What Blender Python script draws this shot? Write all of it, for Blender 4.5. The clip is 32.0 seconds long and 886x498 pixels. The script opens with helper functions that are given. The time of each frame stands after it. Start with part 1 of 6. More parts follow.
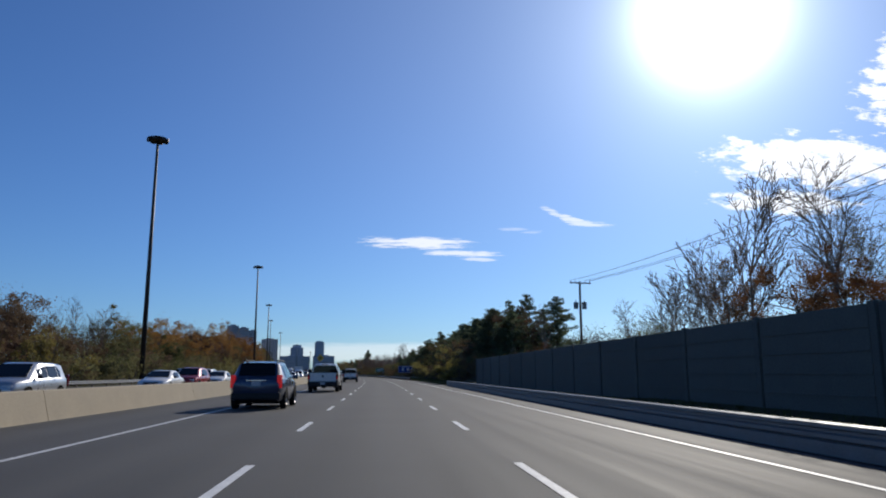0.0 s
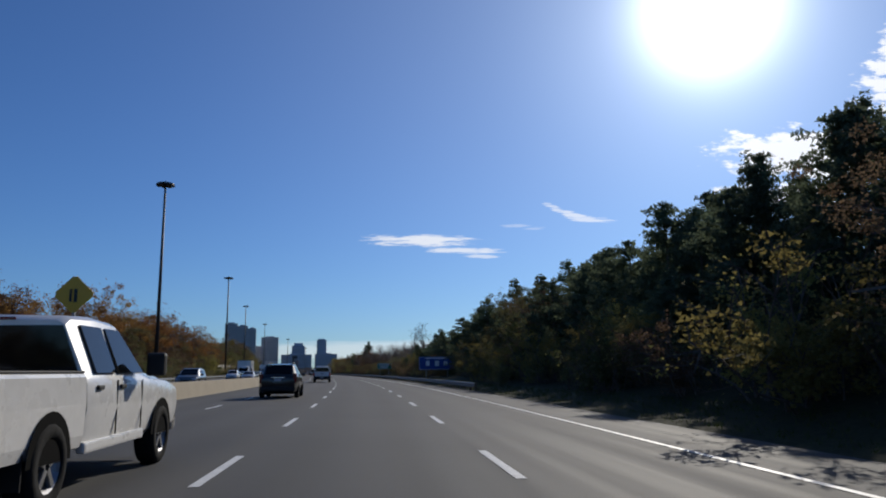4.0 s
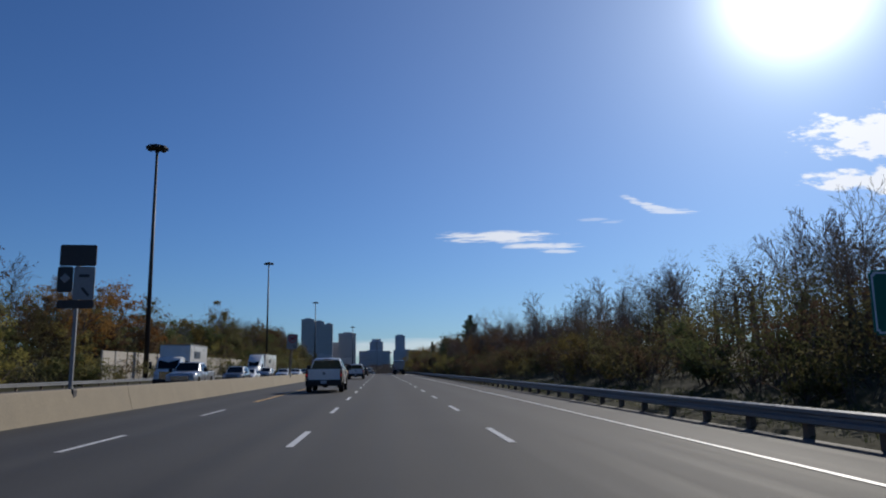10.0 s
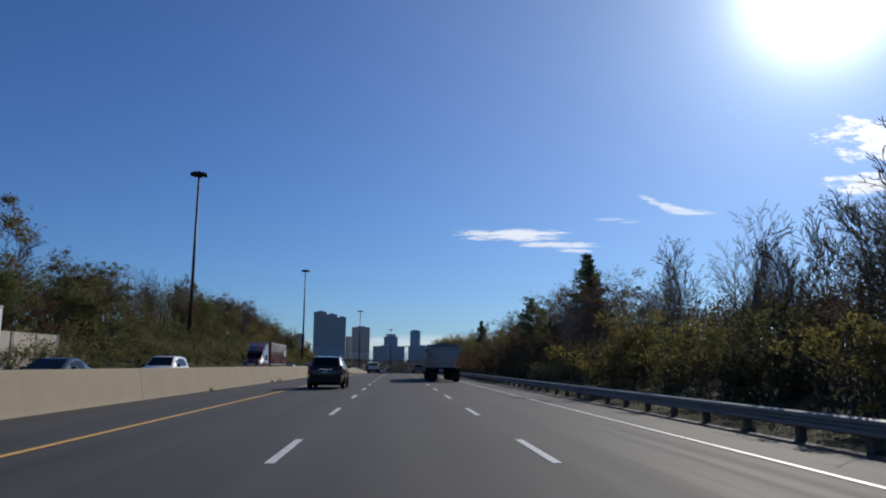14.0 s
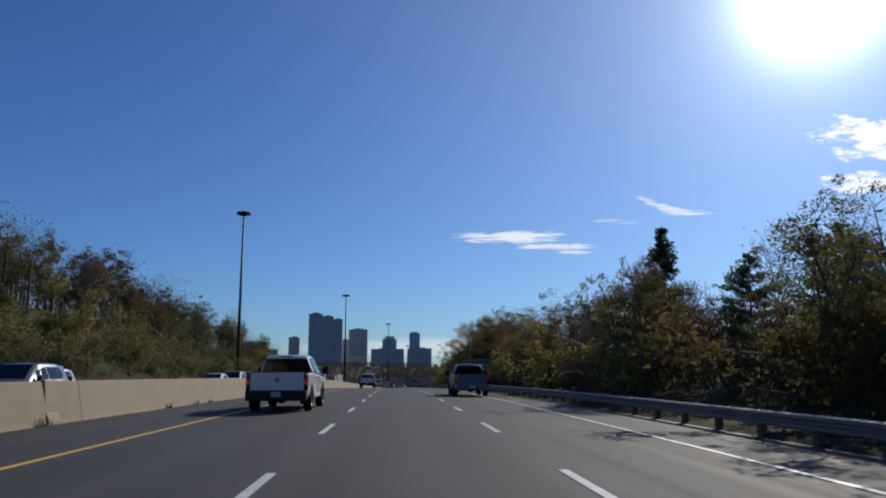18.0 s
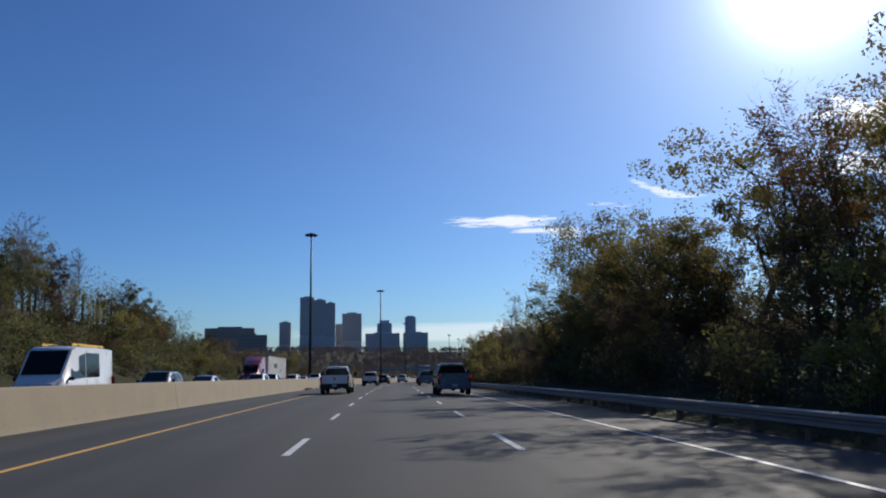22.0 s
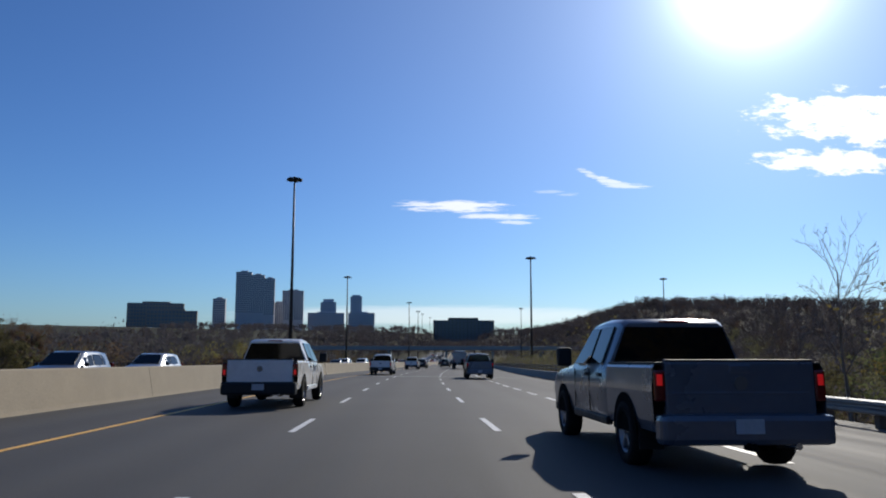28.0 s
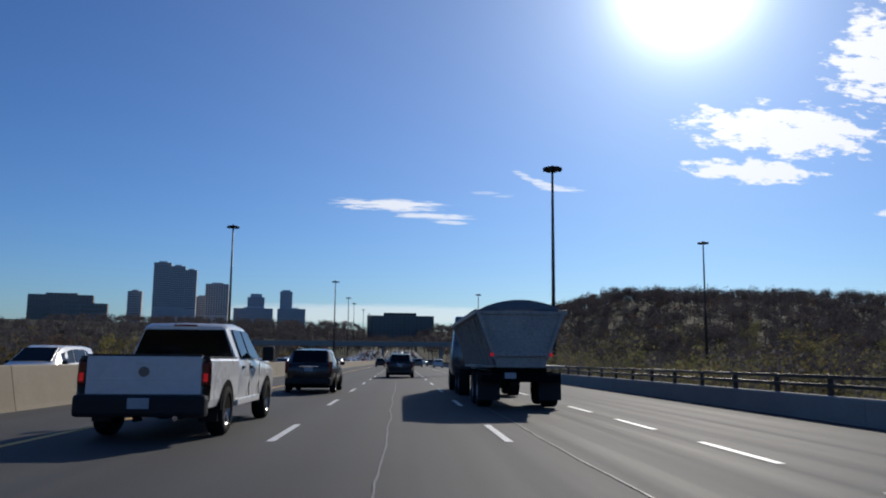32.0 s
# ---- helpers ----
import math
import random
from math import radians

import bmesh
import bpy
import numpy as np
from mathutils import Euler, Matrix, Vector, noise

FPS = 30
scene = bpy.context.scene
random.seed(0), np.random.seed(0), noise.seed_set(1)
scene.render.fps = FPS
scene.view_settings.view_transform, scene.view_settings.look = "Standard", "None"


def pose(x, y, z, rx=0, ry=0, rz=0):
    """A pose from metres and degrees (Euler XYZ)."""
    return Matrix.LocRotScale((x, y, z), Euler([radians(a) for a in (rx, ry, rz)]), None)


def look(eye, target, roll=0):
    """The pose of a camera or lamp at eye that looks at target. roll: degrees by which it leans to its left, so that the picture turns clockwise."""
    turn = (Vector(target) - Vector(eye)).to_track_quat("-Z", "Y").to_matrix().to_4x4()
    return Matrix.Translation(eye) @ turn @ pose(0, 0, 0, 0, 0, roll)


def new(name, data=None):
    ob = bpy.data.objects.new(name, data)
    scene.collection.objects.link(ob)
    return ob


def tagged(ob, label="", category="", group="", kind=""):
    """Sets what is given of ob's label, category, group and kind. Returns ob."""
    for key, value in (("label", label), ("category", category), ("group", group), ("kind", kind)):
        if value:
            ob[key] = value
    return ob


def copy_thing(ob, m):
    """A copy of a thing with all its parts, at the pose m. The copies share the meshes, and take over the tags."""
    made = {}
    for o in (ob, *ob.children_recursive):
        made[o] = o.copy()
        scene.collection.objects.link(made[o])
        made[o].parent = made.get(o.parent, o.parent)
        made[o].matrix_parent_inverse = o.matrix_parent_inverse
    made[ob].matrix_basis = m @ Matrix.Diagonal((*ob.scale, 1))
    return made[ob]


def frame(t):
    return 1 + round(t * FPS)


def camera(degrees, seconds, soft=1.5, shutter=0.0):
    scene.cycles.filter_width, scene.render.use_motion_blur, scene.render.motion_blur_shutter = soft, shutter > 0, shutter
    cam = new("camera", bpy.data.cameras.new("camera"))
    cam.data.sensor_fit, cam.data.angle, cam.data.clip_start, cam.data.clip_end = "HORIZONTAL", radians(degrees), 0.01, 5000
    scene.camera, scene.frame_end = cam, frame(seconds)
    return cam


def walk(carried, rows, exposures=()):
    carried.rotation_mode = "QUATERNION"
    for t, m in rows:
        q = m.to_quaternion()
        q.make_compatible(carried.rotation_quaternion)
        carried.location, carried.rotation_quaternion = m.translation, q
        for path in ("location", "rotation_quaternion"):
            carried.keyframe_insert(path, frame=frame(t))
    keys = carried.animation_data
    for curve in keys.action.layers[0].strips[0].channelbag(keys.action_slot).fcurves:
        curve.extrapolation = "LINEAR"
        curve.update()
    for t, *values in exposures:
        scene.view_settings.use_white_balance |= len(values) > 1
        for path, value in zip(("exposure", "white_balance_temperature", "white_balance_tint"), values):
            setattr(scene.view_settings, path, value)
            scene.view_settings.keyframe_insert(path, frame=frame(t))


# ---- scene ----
# ---- the way of the road: stations along it (s), metres to its right (off) and above it (up) ----
S_AT = np.array([-300, 0, 40, 72, 95, 166, 190, 213, 260, 306, 448, 520, 545, 570, 600, 636, 672, 696, 720, 745, 775, 2600.])
HEADING = np.array([0, 0, 0.0, 0.2, 0.8, 3.6, 4.5, 5.2, 6.2, 6.6, 6.2, 6.4, 6.5, 6.1, 5.2, 3.9, 0.9, 0.1, -1.3, -3.1, -4.0, -4.0])
G_AT = np.array([-300, 400, 456, 552, 640, 1000, 1150, 2600.0])
GRADE = np.array([0, 0, -0.6, -1.75, -2.0, -2.0, 0, 0])
S_ALL = np.arange(-300, 2600, 1.0)


def eased(values, width=31):
    wide = np.pad(values, (width // 2, width - 1 - width // 2), "edge")
    return np.convolve(wide, np.ones(width) / width, "valid")


# stations are a little longer than a metre where the drive is quicker
STATION = np.array([-300, 0, 47.3, 94.7, 165.7, 213, 259.5, 306, 400.6, 447.9, 497.2, 546.6, 595.9, 670.2, 719.1, 767.9, 2600])
METRES = np.array([-300, 0, 48.5, 97.4, 172, 221.7, 271.6, 323.2, 424.8, 475.6, 527.2, 578.1, 629.2, 706, 756.3, 805.4, 2637.5])
PSI = eased(np.interp(S_ALL, S_AT, HEADING))
SLOPE = eased(np.interp(S_ALL, G_AT, GRADE))
METRE_ALL = np.interp(S_ALL, STATION, METRES)
STEP = eased(np.gradient(METRE_ALL, S_ALL), 41)
ROAD_X = np.cumsum(-np.sin(np.radians(PSI)) * STEP)
ROAD_Y = np.cumsum(np.cos(np.radians(PSI)) * STEP)
ROAD_Z = np.cumsum(np.tan(np.radians(SLOPE)) * STEP)
ROAD_X, ROAD_Y, ROAD_Z = (a - a[300] for a in (ROAD_X, ROAD_Y, ROAD_Z))


def along(s, off=0.0, up=0.0):
    """World places of arrays or numbers of s, off, up."""
    s, off, up = np.broadcast_arrays(np.asarray(s, float), np.asarray(off, float), np.asarray(up, float))
    x, y, z, p = (np.interp(s, S_ALL, a) for a in (ROAD_X, ROAD_Y, ROAD_Z, PSI))
    p = np.radians(p)
    return np.stack([x + off * np.cos(p), y + off * np.sin(p), z + up], axis=-1)


def spot(s, off=0.0, up=0.0, turn=0.0, size=1.0, tilt=True):
    """A pose on the road, its y axis along it, turned by so many degrees."""
    p, q = (float(np.interp(s, S_ALL, a)) for a in (PSI, SLOPE))
    return Matrix.Translation(along(s, off, up)) @ pose(0, 0, 0, q if tilt else 0, 0, p) @ pose(0, 0, 0, 0, 0, turn) @ Matrix.Scale(size, 4)


# ---- camera ----
cam = camera(63.4, 32.0, soft=2.0)
ROWS = [
    (0.0, -0.100, 0.000, 1.250, 9.83, 0.00, -4.94),
    (0.5, -0.073, 12.025, 1.250, 9.83, 0.07, -5.01),
    (1.0, -0.047, 24.130, 1.250, 9.83, 0.13, -4.99),
    (1.5, -0.021, 36.263, 1.250, 9.83, 0.10, -4.92),
    (2.0, -0.001, 48.425, 1.250, 9.81, 0.07, -4.87),
    (2.5, 0.007, 60.616, 1.250, 9.76, 0.07, -4.85),
    (3.0, -0.007, 72.834, 1.250, 9.70, 0.17, -4.81),
    (3.5, -0.064, 85.077, 1.250, 9.66, 0.37, -4.75),
    (4.0, -0.185, 97.379, 1.250, 9.62, 0.60, -4.63),
    (4.5, -0.390, 109.740, 1.250, 9.59, 0.83, -4.34),
    (5.0, -0.693, 122.156, 1.250, 9.58, 0.96, -3.96),
    (5.5, -1.097, 134.584, 1.250, 9.57, 1.00, -3.49),
    (6.0, -1.603, 147.009, 1.250, 9.55, 1.02, -2.94),
    (6.5, -2.210, 159.429, 1.250, 9.51, 1.07, -2.34),
    (7.0, -2.917, 171.841, 1.250, 9.45, 1.17, -1.68),
    (7.5, -3.831, 184.237, 1.250, 9.44, 1.17, -1.11),
    (8.0, -4.839, 196.623, 1.250, 9.43, 1.00, -0.62),
    (8.5, -5.900, 209.026, 1.250, 9.43, 0.87, -0.08),
    (9.0, -7.046, 221.500, 1.250, 9.42, 0.77, 0.48),
    (9.5, -8.294, 233.819, 1.250, 9.42, 0.80, 1.03),
    (10.0, -9.605, 246.204, 1.250, 9.42, 0.80, 1.56),
    (10.5, -10.975, 258.643, 1.250, 9.44, 0.63, 1.92),
    (11.0, -12.407, 271.193, 1.250, 9.44, 0.37, 2.19),
    (11.5, -13.761, 283.873, 1.250, 9.44, 0.07, 2.42),
    (12.0, -15.154, 296.665, 1.250, 9.43, -0.27, 2.54),
    (12.5, -16.570, 309.448, 1.250, 9.40, -0.50, 2.56),
    (13.0, -17.990, 322.115, 1.250, 9.31, -0.67, 2.56),
    (13.5, -19.455, 334.876, 1.250, 9.22, -0.53, 2.58),
    (14.0, -20.903, 347.522, 1.250, 9.20, -0.40, 2.67),
    (14.5, -22.340, 360.141, 1.250, 9.23, -0.13, 2.75),
    (15.0, -23.770, 372.760, 1.250, 9.28, -0.02, 2.80),
    (15.5, -25.193, 385.381, 1.250, 9.35, -0.04, 2.80),
    (16.0, -26.608, 398.002, 1.250, 9.42, -0.07, 2.78),
    (16.5, -28.016, 410.624, 1.250, 9.45, 0.00, 2.76),
    (17.0, -29.417, 423.246, 1.245, 9.45, 0.20, 2.74),
    (17.5, -30.829, 435.868, 1.225, 9.43, 0.23, 2.68),
    (18.0, -32.233, 448.490, 1.180, 9.42, 0.17, 2.60),
    (18.5, -33.627, 461.084, 1.108, 9.39, 0.07, 2.52),
    (19.0, -35.006, 473.587, 1.008, 9.34, 0.00, 2.41),
    (19.5, -36.398, 486.529, 0.874, 9.23, -0.07, 2.31),
    (20.0, -37.786, 499.374, 0.709, 9.00, -0.20, 2.21),
    (20.5, -39.177, 512.185, 0.512, 8.78, -0.33, 2.17),
    (21.0, -40.570, 524.946, 0.282, 8.63, -0.00, 2.20),
    (21.5, -41.977, 537.652, 0.020, 8.45, 0.43, 2.23),
    (22.0, -43.387, 550.309, -0.274, 8.23, 0.87, 2.24),
    (22.5, -44.805, 562.958, -0.600, 8.03, 1.00, 2.23),
    (23.0, -46.225, 575.622, -0.959, 7.85, 1.00, 2.20),
    (23.5, -47.627, 588.304, -1.343, 7.66, 1.00, 2.09),
    (24.0, -48.985, 601.004, -1.741, 7.48, 0.87, 1.86),
    (24.5, -50.187, 613.722, -2.148, 7.35, 0.67, 1.52),
    (25.0, -51.309, 626.439, -2.562, 7.24, 0.53, 1.12),
    (25.5, -52.415, 639.200, -2.985, 7.13, 0.33, 0.59),
    (26.0, -53.425, 651.961, -3.417, 7.05, 0.25, 0.07),
    (26.5, -54.325, 664.728, -3.855, 7.02, 0.26, -0.43),
    (27.0, -55.070, 677.505, -4.300, 7.00, 0.27, -0.94),
    (27.5, -55.610, 690.288, -4.746, 6.96, 0.17, -1.50),
    (28.0, -55.934, 703.063, -5.193, 6.90, -0.07, -2.09),
    (28.5, -56.129, 715.651, -5.632, 6.86, -0.23, -2.64),
    (29.0, -56.205, 728.227, -6.072, 6.84, -0.37, -3.33),
    (29.5, -56.159, 740.777, -6.510, 6.84, -0.47, -4.12),
    (30.0, -55.965, 753.240, -6.945, 6.85, -0.57, -4.78),
    (30.5, -55.602, 765.609, -7.377, 6.86, -0.57, -5.38),
    (31.0, -55.069, 777.889, -7.807, 6.86, -0.63, -6.05),
    (31.5, -54.400, 790.140, -8.235, 6.87, -0.57, -6.72),
    (32.0, -53.639, 802.368, -8.663, 6.87, -0.57, -7.33),
]
walk(cam, [(t, pose(x, y, z, 90 + pitch, roll, yaw)) for t, x, y, z, pitch, roll, yaw in ROWS],
     exposures=[(0, 0.2), (1, 0.0), (4, 0.0), (8, -0.08), (12, -0.08), (14, 0.03), (18, 0.02), (21, 0.12), (23, 0.3), (25, 0.34), (28, 0.27), (30, 0.15), (32, 0.05)])

# ---- sky, sun ----
SUN_AZ, SUN_EL = 26.7, 26.3
world = bpy.data.worlds.new("sky")
scene.world = world
world.use_nodes = True


def nodes_of(tree):
    tree.nodes.clear()

    def add(kind, *inputs, **settings):
        node = tree.nodes.new(kind)
        for key, value in settings.items():
            if key == "op":
                node.operation = value
            elif key == "blend":
                node.blend_type = value
            elif key == "dtype":
                node.data_type = value
        for i, value in enumerate(inputs):
            if value is None:
                continue
            if isinstance(value, bpy.types.NodeSocket):
                tree.links.new(value, node.inputs[i])
            else:
                node.inputs[i].default_value = value
        return node
    return add


def build_sky():
    add = nodes_of(world.node_tree)

    def m(op, *v):
        return add("ShaderNodeMath", *v, op=op).outputs[0]
    sky = add("ShaderNodeTexSky")
    sky.sky_type = "NISHITA"
    sky.sun_disc = False
    sky.sun_elevation, sky.sun_rotation = radians(SUN_EL), radians(SUN_AZ)
    sky.altitude, sky.air_density, sky.dust_density, sky.ozone_density = 150, 1.0, 0.25, 3.0
    clear = add("ShaderNodeMix", 1.0, dtype="RGBA", blend="MULTIPLY")
    world.node_tree.links.new(sky.outputs[0], clear.inputs[6])
    clear.inputs[7].default_value = (0.59, 0.925, 1.44, 1)
    coord = add("ShaderNodeTexCoord").outputs["Generated"]
    xyz = add("ShaderNodeSeparateXYZ", coord)
    ahead = m("MAXIMUM", xyz.outputs[1], 0.05)
    u, v = m("DIVIDE", xyz.outputs[0], ahead), m("DIVIDE", xyz.outputs[2], ahead)
    flat = add("ShaderNodeCombineXYZ", u, m("MULTIPLY", v, 3.0), 0.0).outputs[0]
    puff = add("ShaderNodeTexNoise", flat)
    puff.inputs["Scale"].default_value, puff.inputs["Detail"].default_value, puff.inputs["Roughness"].default_value = 22, 7, 0.62
    wisp = add("ShaderNodeTexNoise", add("ShaderNodeCombineXYZ", u, m("MULTIPLY", v, 9.0), 0.4).outputs[0])
    wisp.inputs["Scale"].default_value, wisp.inputs["Detail"].default_value, wisp.inputs["Roughness"].default_value = 20, 8, 0.65

    def cloud(cu, cv, au, av, lean, grain, power, thick):
        du = m("SUBTRACT", u, cu)
        dv = m("SUBTRACT", m("SUBTRACT", v, cv), m("MULTIPLY", du, lean))
        e = m("ADD", m("POWER", m("ABSOLUTE", m("DIVIDE", du, au)), 2.0), m("POWER", m("ABSOLUTE", m("DIVIDE", dv, av)), 2.0))
        body = m("ADD", m("SUBTRACT", 1.0, e), m("MULTIPLY", m("SUBTRACT", grain, 0.5), power))
        ease = add("ShaderNodeMapRange", body, 0.0, 0.55 if av > 0.018 else 0.85, 0.0, 1.0)
        ease.interpolation_type = "SMOOTHSTEP"
        return m("MULTIPLY", ease.outputs[0], thick)
    p, w = puff.outputs[0], wisp.outputs[0]
    all_clouds = [(0.048, 0.1825, 0.09, 0.0095, 0.0, w, 4.0, 0.9), (0.116, 0.1675, 0.056, 0.0055, 0.0, w, 4.0, 0.8),
                  (0.139, 0.1595, 0.03, 0.003, 0.0, w, 3.6, 0.6), (0.302, 0.2135, 0.044, 0.005, -0.04, w, 4.6, 0.65), (0.272, 0.2215, 0.022, 0.005, -0.2, w, 4.4, 0.7),
                  (0.245, 0.231, 0.018, 0.006, -0.35, w, 4.6, 0.6), (0.19, 0.204, 0.026, 0.003, 0.0, w, 4.0, 0.3), (0.215, 0.201, 0.02, 0.003, 0.0, w, 4.0, 0.25),
                  (0.655, 0.318, 0.17, 0.044, -0.02, p, 4.2, 1.0), (0.6, 0.253, 0.11, 0.02, 0.0, p, 4.2, 0.95),
                  (0.85, 0.455, 0.12, 0.09, 0.3, p, 4.2, 1.0), (0.84, 0.195, 0.04, 0.009, 0.0, p, 4.0, 0.8),
                  (0.04, 0.028, 0.34, 0.016, 0.0, w, 1.0, 0.45)]
    cover = None
    for c in all_clouds:
        one = cloud(*c)
        cover = one if cover is None else m("MAXIMUM", cover, one)
    cover = m("MULTIPLY", cover, 0.85)
    white = add("ShaderNodeRGB")
    white.outputs[0].default_value = (CLOUD, CLOUD, CLOUD * 1.02, 1)
    mix = add("ShaderNodeMix", cover, dtype="RGBA")
    world.node_tree.links.new(clear.outputs[2], mix.inputs[6])
    world.node_tree.links.new(white.outputs[0], mix.inputs[7])
    # the camera's glare and hazy brightness round the sun, added to the sky colour
    el, az = radians(SUN_EL), radians(SUN_AZ)
    near = add("ShaderNodeVectorMath", coord, (math.sin(az) * math.cos(el), math.cos(az) * math.cos(el), math.sin(el)), op="DOT_PRODUCT").outputs["Value"]
    near = m("MAXIMUM", near, 0.0)
    glow = m("ADD", m("MULTIPLY", m("POWER", near, 420.0), GLARE_HAZE[0]), m("ADD", m("MULTIPLY", m("POWER", near, 70.0), GLARE_HAZE[1]), m("MULTIPLY", m("POWER", near, 8.0), GLARE_HAZE[2])))
    tint = add("ShaderNodeVectorMath", (0.93, 0.98, 1.0), None, op="SCALE")
    world.node_tree.links.new(glow, tint.inputs["Scale"])
    total = add("ShaderNodeVectorMath", mix.outputs[2], tint.outputs[0], op="ADD")
    back = add("ShaderNodeBackground", total.outputs[0], SKY_STRENGTH)
    world.node_tree.links.new(back.outputs[0], add("ShaderNodeOutputWorld").inputs[0])


SKY_STRENGTH, CLOUD, GLARE_HAZE = 0.054, 16.5, (40.0, 5.5, 2.6)
build_sky()
sun = new("sun", bpy.data.lights.new("sun", "SUN"))
sun.data.energy, sun.data.angle, sun.data.color = 3.2, radians(0.53), (1.0, 0.93, 0.82)
sun.matrix_world = look((0, 0, 60), Vector((0, 0, 60)) - Vector((math.sin(radians(SUN_AZ)) * math.cos(radians(SUN_EL)), math.cos(radians(SUN_AZ)) * math.cos(radians(SUN_EL)), math.sin(radians(SUN_EL)))))

# ---- materials ----


def material(name, colour, rough=0.6, metal=0.0, vary=0.25, scale=3.0, fine=40.0, bump=0.15, tint=None, stain=0.5, each=0.0, spec=0.5):
    """A surface with two scales of mottling, fine relief and, with each, its own shade for every object or piece."""
    mat = bpy.data.materials.new(name)
    mat.use_nodes = True
    tree = mat.node_tree
    add = nodes_of(tree)
    where = add("ShaderNodeTexCoord").outputs["Object"]
    big = add("ShaderNodeTexNoise", where)
    big.inputs["Scale"].default_value, big.inputs["Detail"].default_value, big.inputs["Roughness"].default_value = scale, 5, 0.6
    small = add("ShaderNodeTexNoise", where)
    small.inputs["Scale"].default_value, small.inputs["Detail"].default_value = fine, 3
    sum_ = add("ShaderNodeMath", add("ShaderNodeMath", big.outputs[0], stain, op="MULTIPLY").outputs[0],
               add("ShaderNodeMath", small.outputs[0], 1 - stain, op="MULTIPLY").outputs[0], op="ADD").outputs[0]
    ramp = add("ShaderNodeMapRange", sum_, 0.3, 0.7, 0.0, 1.0)
    low = [c * (1 - vary) for c in colour]
    high = [min(1, c * (1 + vary)) for c in (tint or colour)]
    mix = add("ShaderNodeMix", ramp.outputs[0], dtype="RGBA")
    mix.inputs[6].default_value, mix.inputs[7].default_value = (*low, 1), (*high, 1)
    out = mix.outputs[2]
    if each:
        info = add("ShaderNodeObjectInfo").outputs["Random"]
        hsv = add("ShaderNodeHueSaturation")
        tree.links.new(add("ShaderNodeMapRange", info, 0.0, 1.0, 1 - each, 1 + each).outputs[0], hsv.inputs["Value"])
        tree.links.new(out, hsv.inputs["Color"])
        out = hsv.outputs[0]
    bsdf = add("ShaderNodeBsdfPrincipled")
    tree.links.new(out, bsdf.inputs["Base Color"])
    bsdf.inputs["Metallic"].default_value = metal
    bsdf.inputs["Specular IOR Level"].default_value = spec
    tree.links.new(add("ShaderNodeMapRange", big.outputs[0], 0.2, 0.8, max(rough - 0.1, 0.02), min(rough + 0.1, 1)).outputs[0], bsdf.inputs["Roughness"])
    if bump:
        b = add("ShaderNodeBump", bump, 0.02)
        tree.links.new(small.outputs[0], b.inputs["Height"])
        tree.links.new(b.outputs[0], bsdf.inputs["Normal"])
    tree.links.new(bsdf.outputs[0], add("ShaderNodeOutputMaterial").inputs[0])
    return mat


def leaf_material(name, dark, light, each=0.32, through_light=0.42):
    """Leaves: each leaf and each plant has its own shade, and light comes through them."""
    mat = bpy.data.materials.new(name)
    mat.use_nodes = True
    tree = mat.node_tree
    add = nodes_of(tree)
    isle = add("ShaderNodeNewGeometry").outputs["Random Per Island"]
    info = add("ShaderNodeObjectInfo").outputs["Random"]
    mix = add("ShaderNodeMix", isle, dtype="RGBA")
    mix.inputs[6].default_value, mix.inputs[7].default_value = (*dark, 1), (*light, 1)
    hsv = add("ShaderNodeHueSaturation")
    tree.links.new(add("ShaderNodeMapRange", info, 0.0, 1.0, 1 - each, 1 + each).outputs[0], hsv.inputs["Value"])
    tree.links.new(add("ShaderNodeMapRange", info, 0.0, 1.0, 0.485, 0.515).outputs[0], hsv.inputs["Hue"])
    tree.links.new(mix.outputs[2], hsv.inputs["Color"])
    solid = add("ShaderNodeBsdfPrincipled")
    tree.links.new(hsv.outputs[0], solid.inputs["Base Color"])
    solid.inputs["Roughness"].default_value, solid.inputs["Specular IOR Level"].default_value = 0.9, 0.03
    glow = add("ShaderNodeBsdfTranslucent", hsv.outputs[0])
    both = add("ShaderNodeMixShader", through_light, solid.outputs[0], glow.outputs[0])
    tree.links.new(both.outputs[0], add("ShaderNodeOutputMaterial").inputs[0])
    return mat


def glass(name, colour, rough=0.03):
    mat = bpy.data.materials.new(name)
    mat.use_nodes = True
    b = mat.node_tree.nodes["Principled BSDF"]
    b.inputs["Base Color"].default_value, b.inputs["Roughness"].default_value = (*colour, 1), rough
    b.inputs["Specular IOR Level"].default_value = 0.6
    return mat


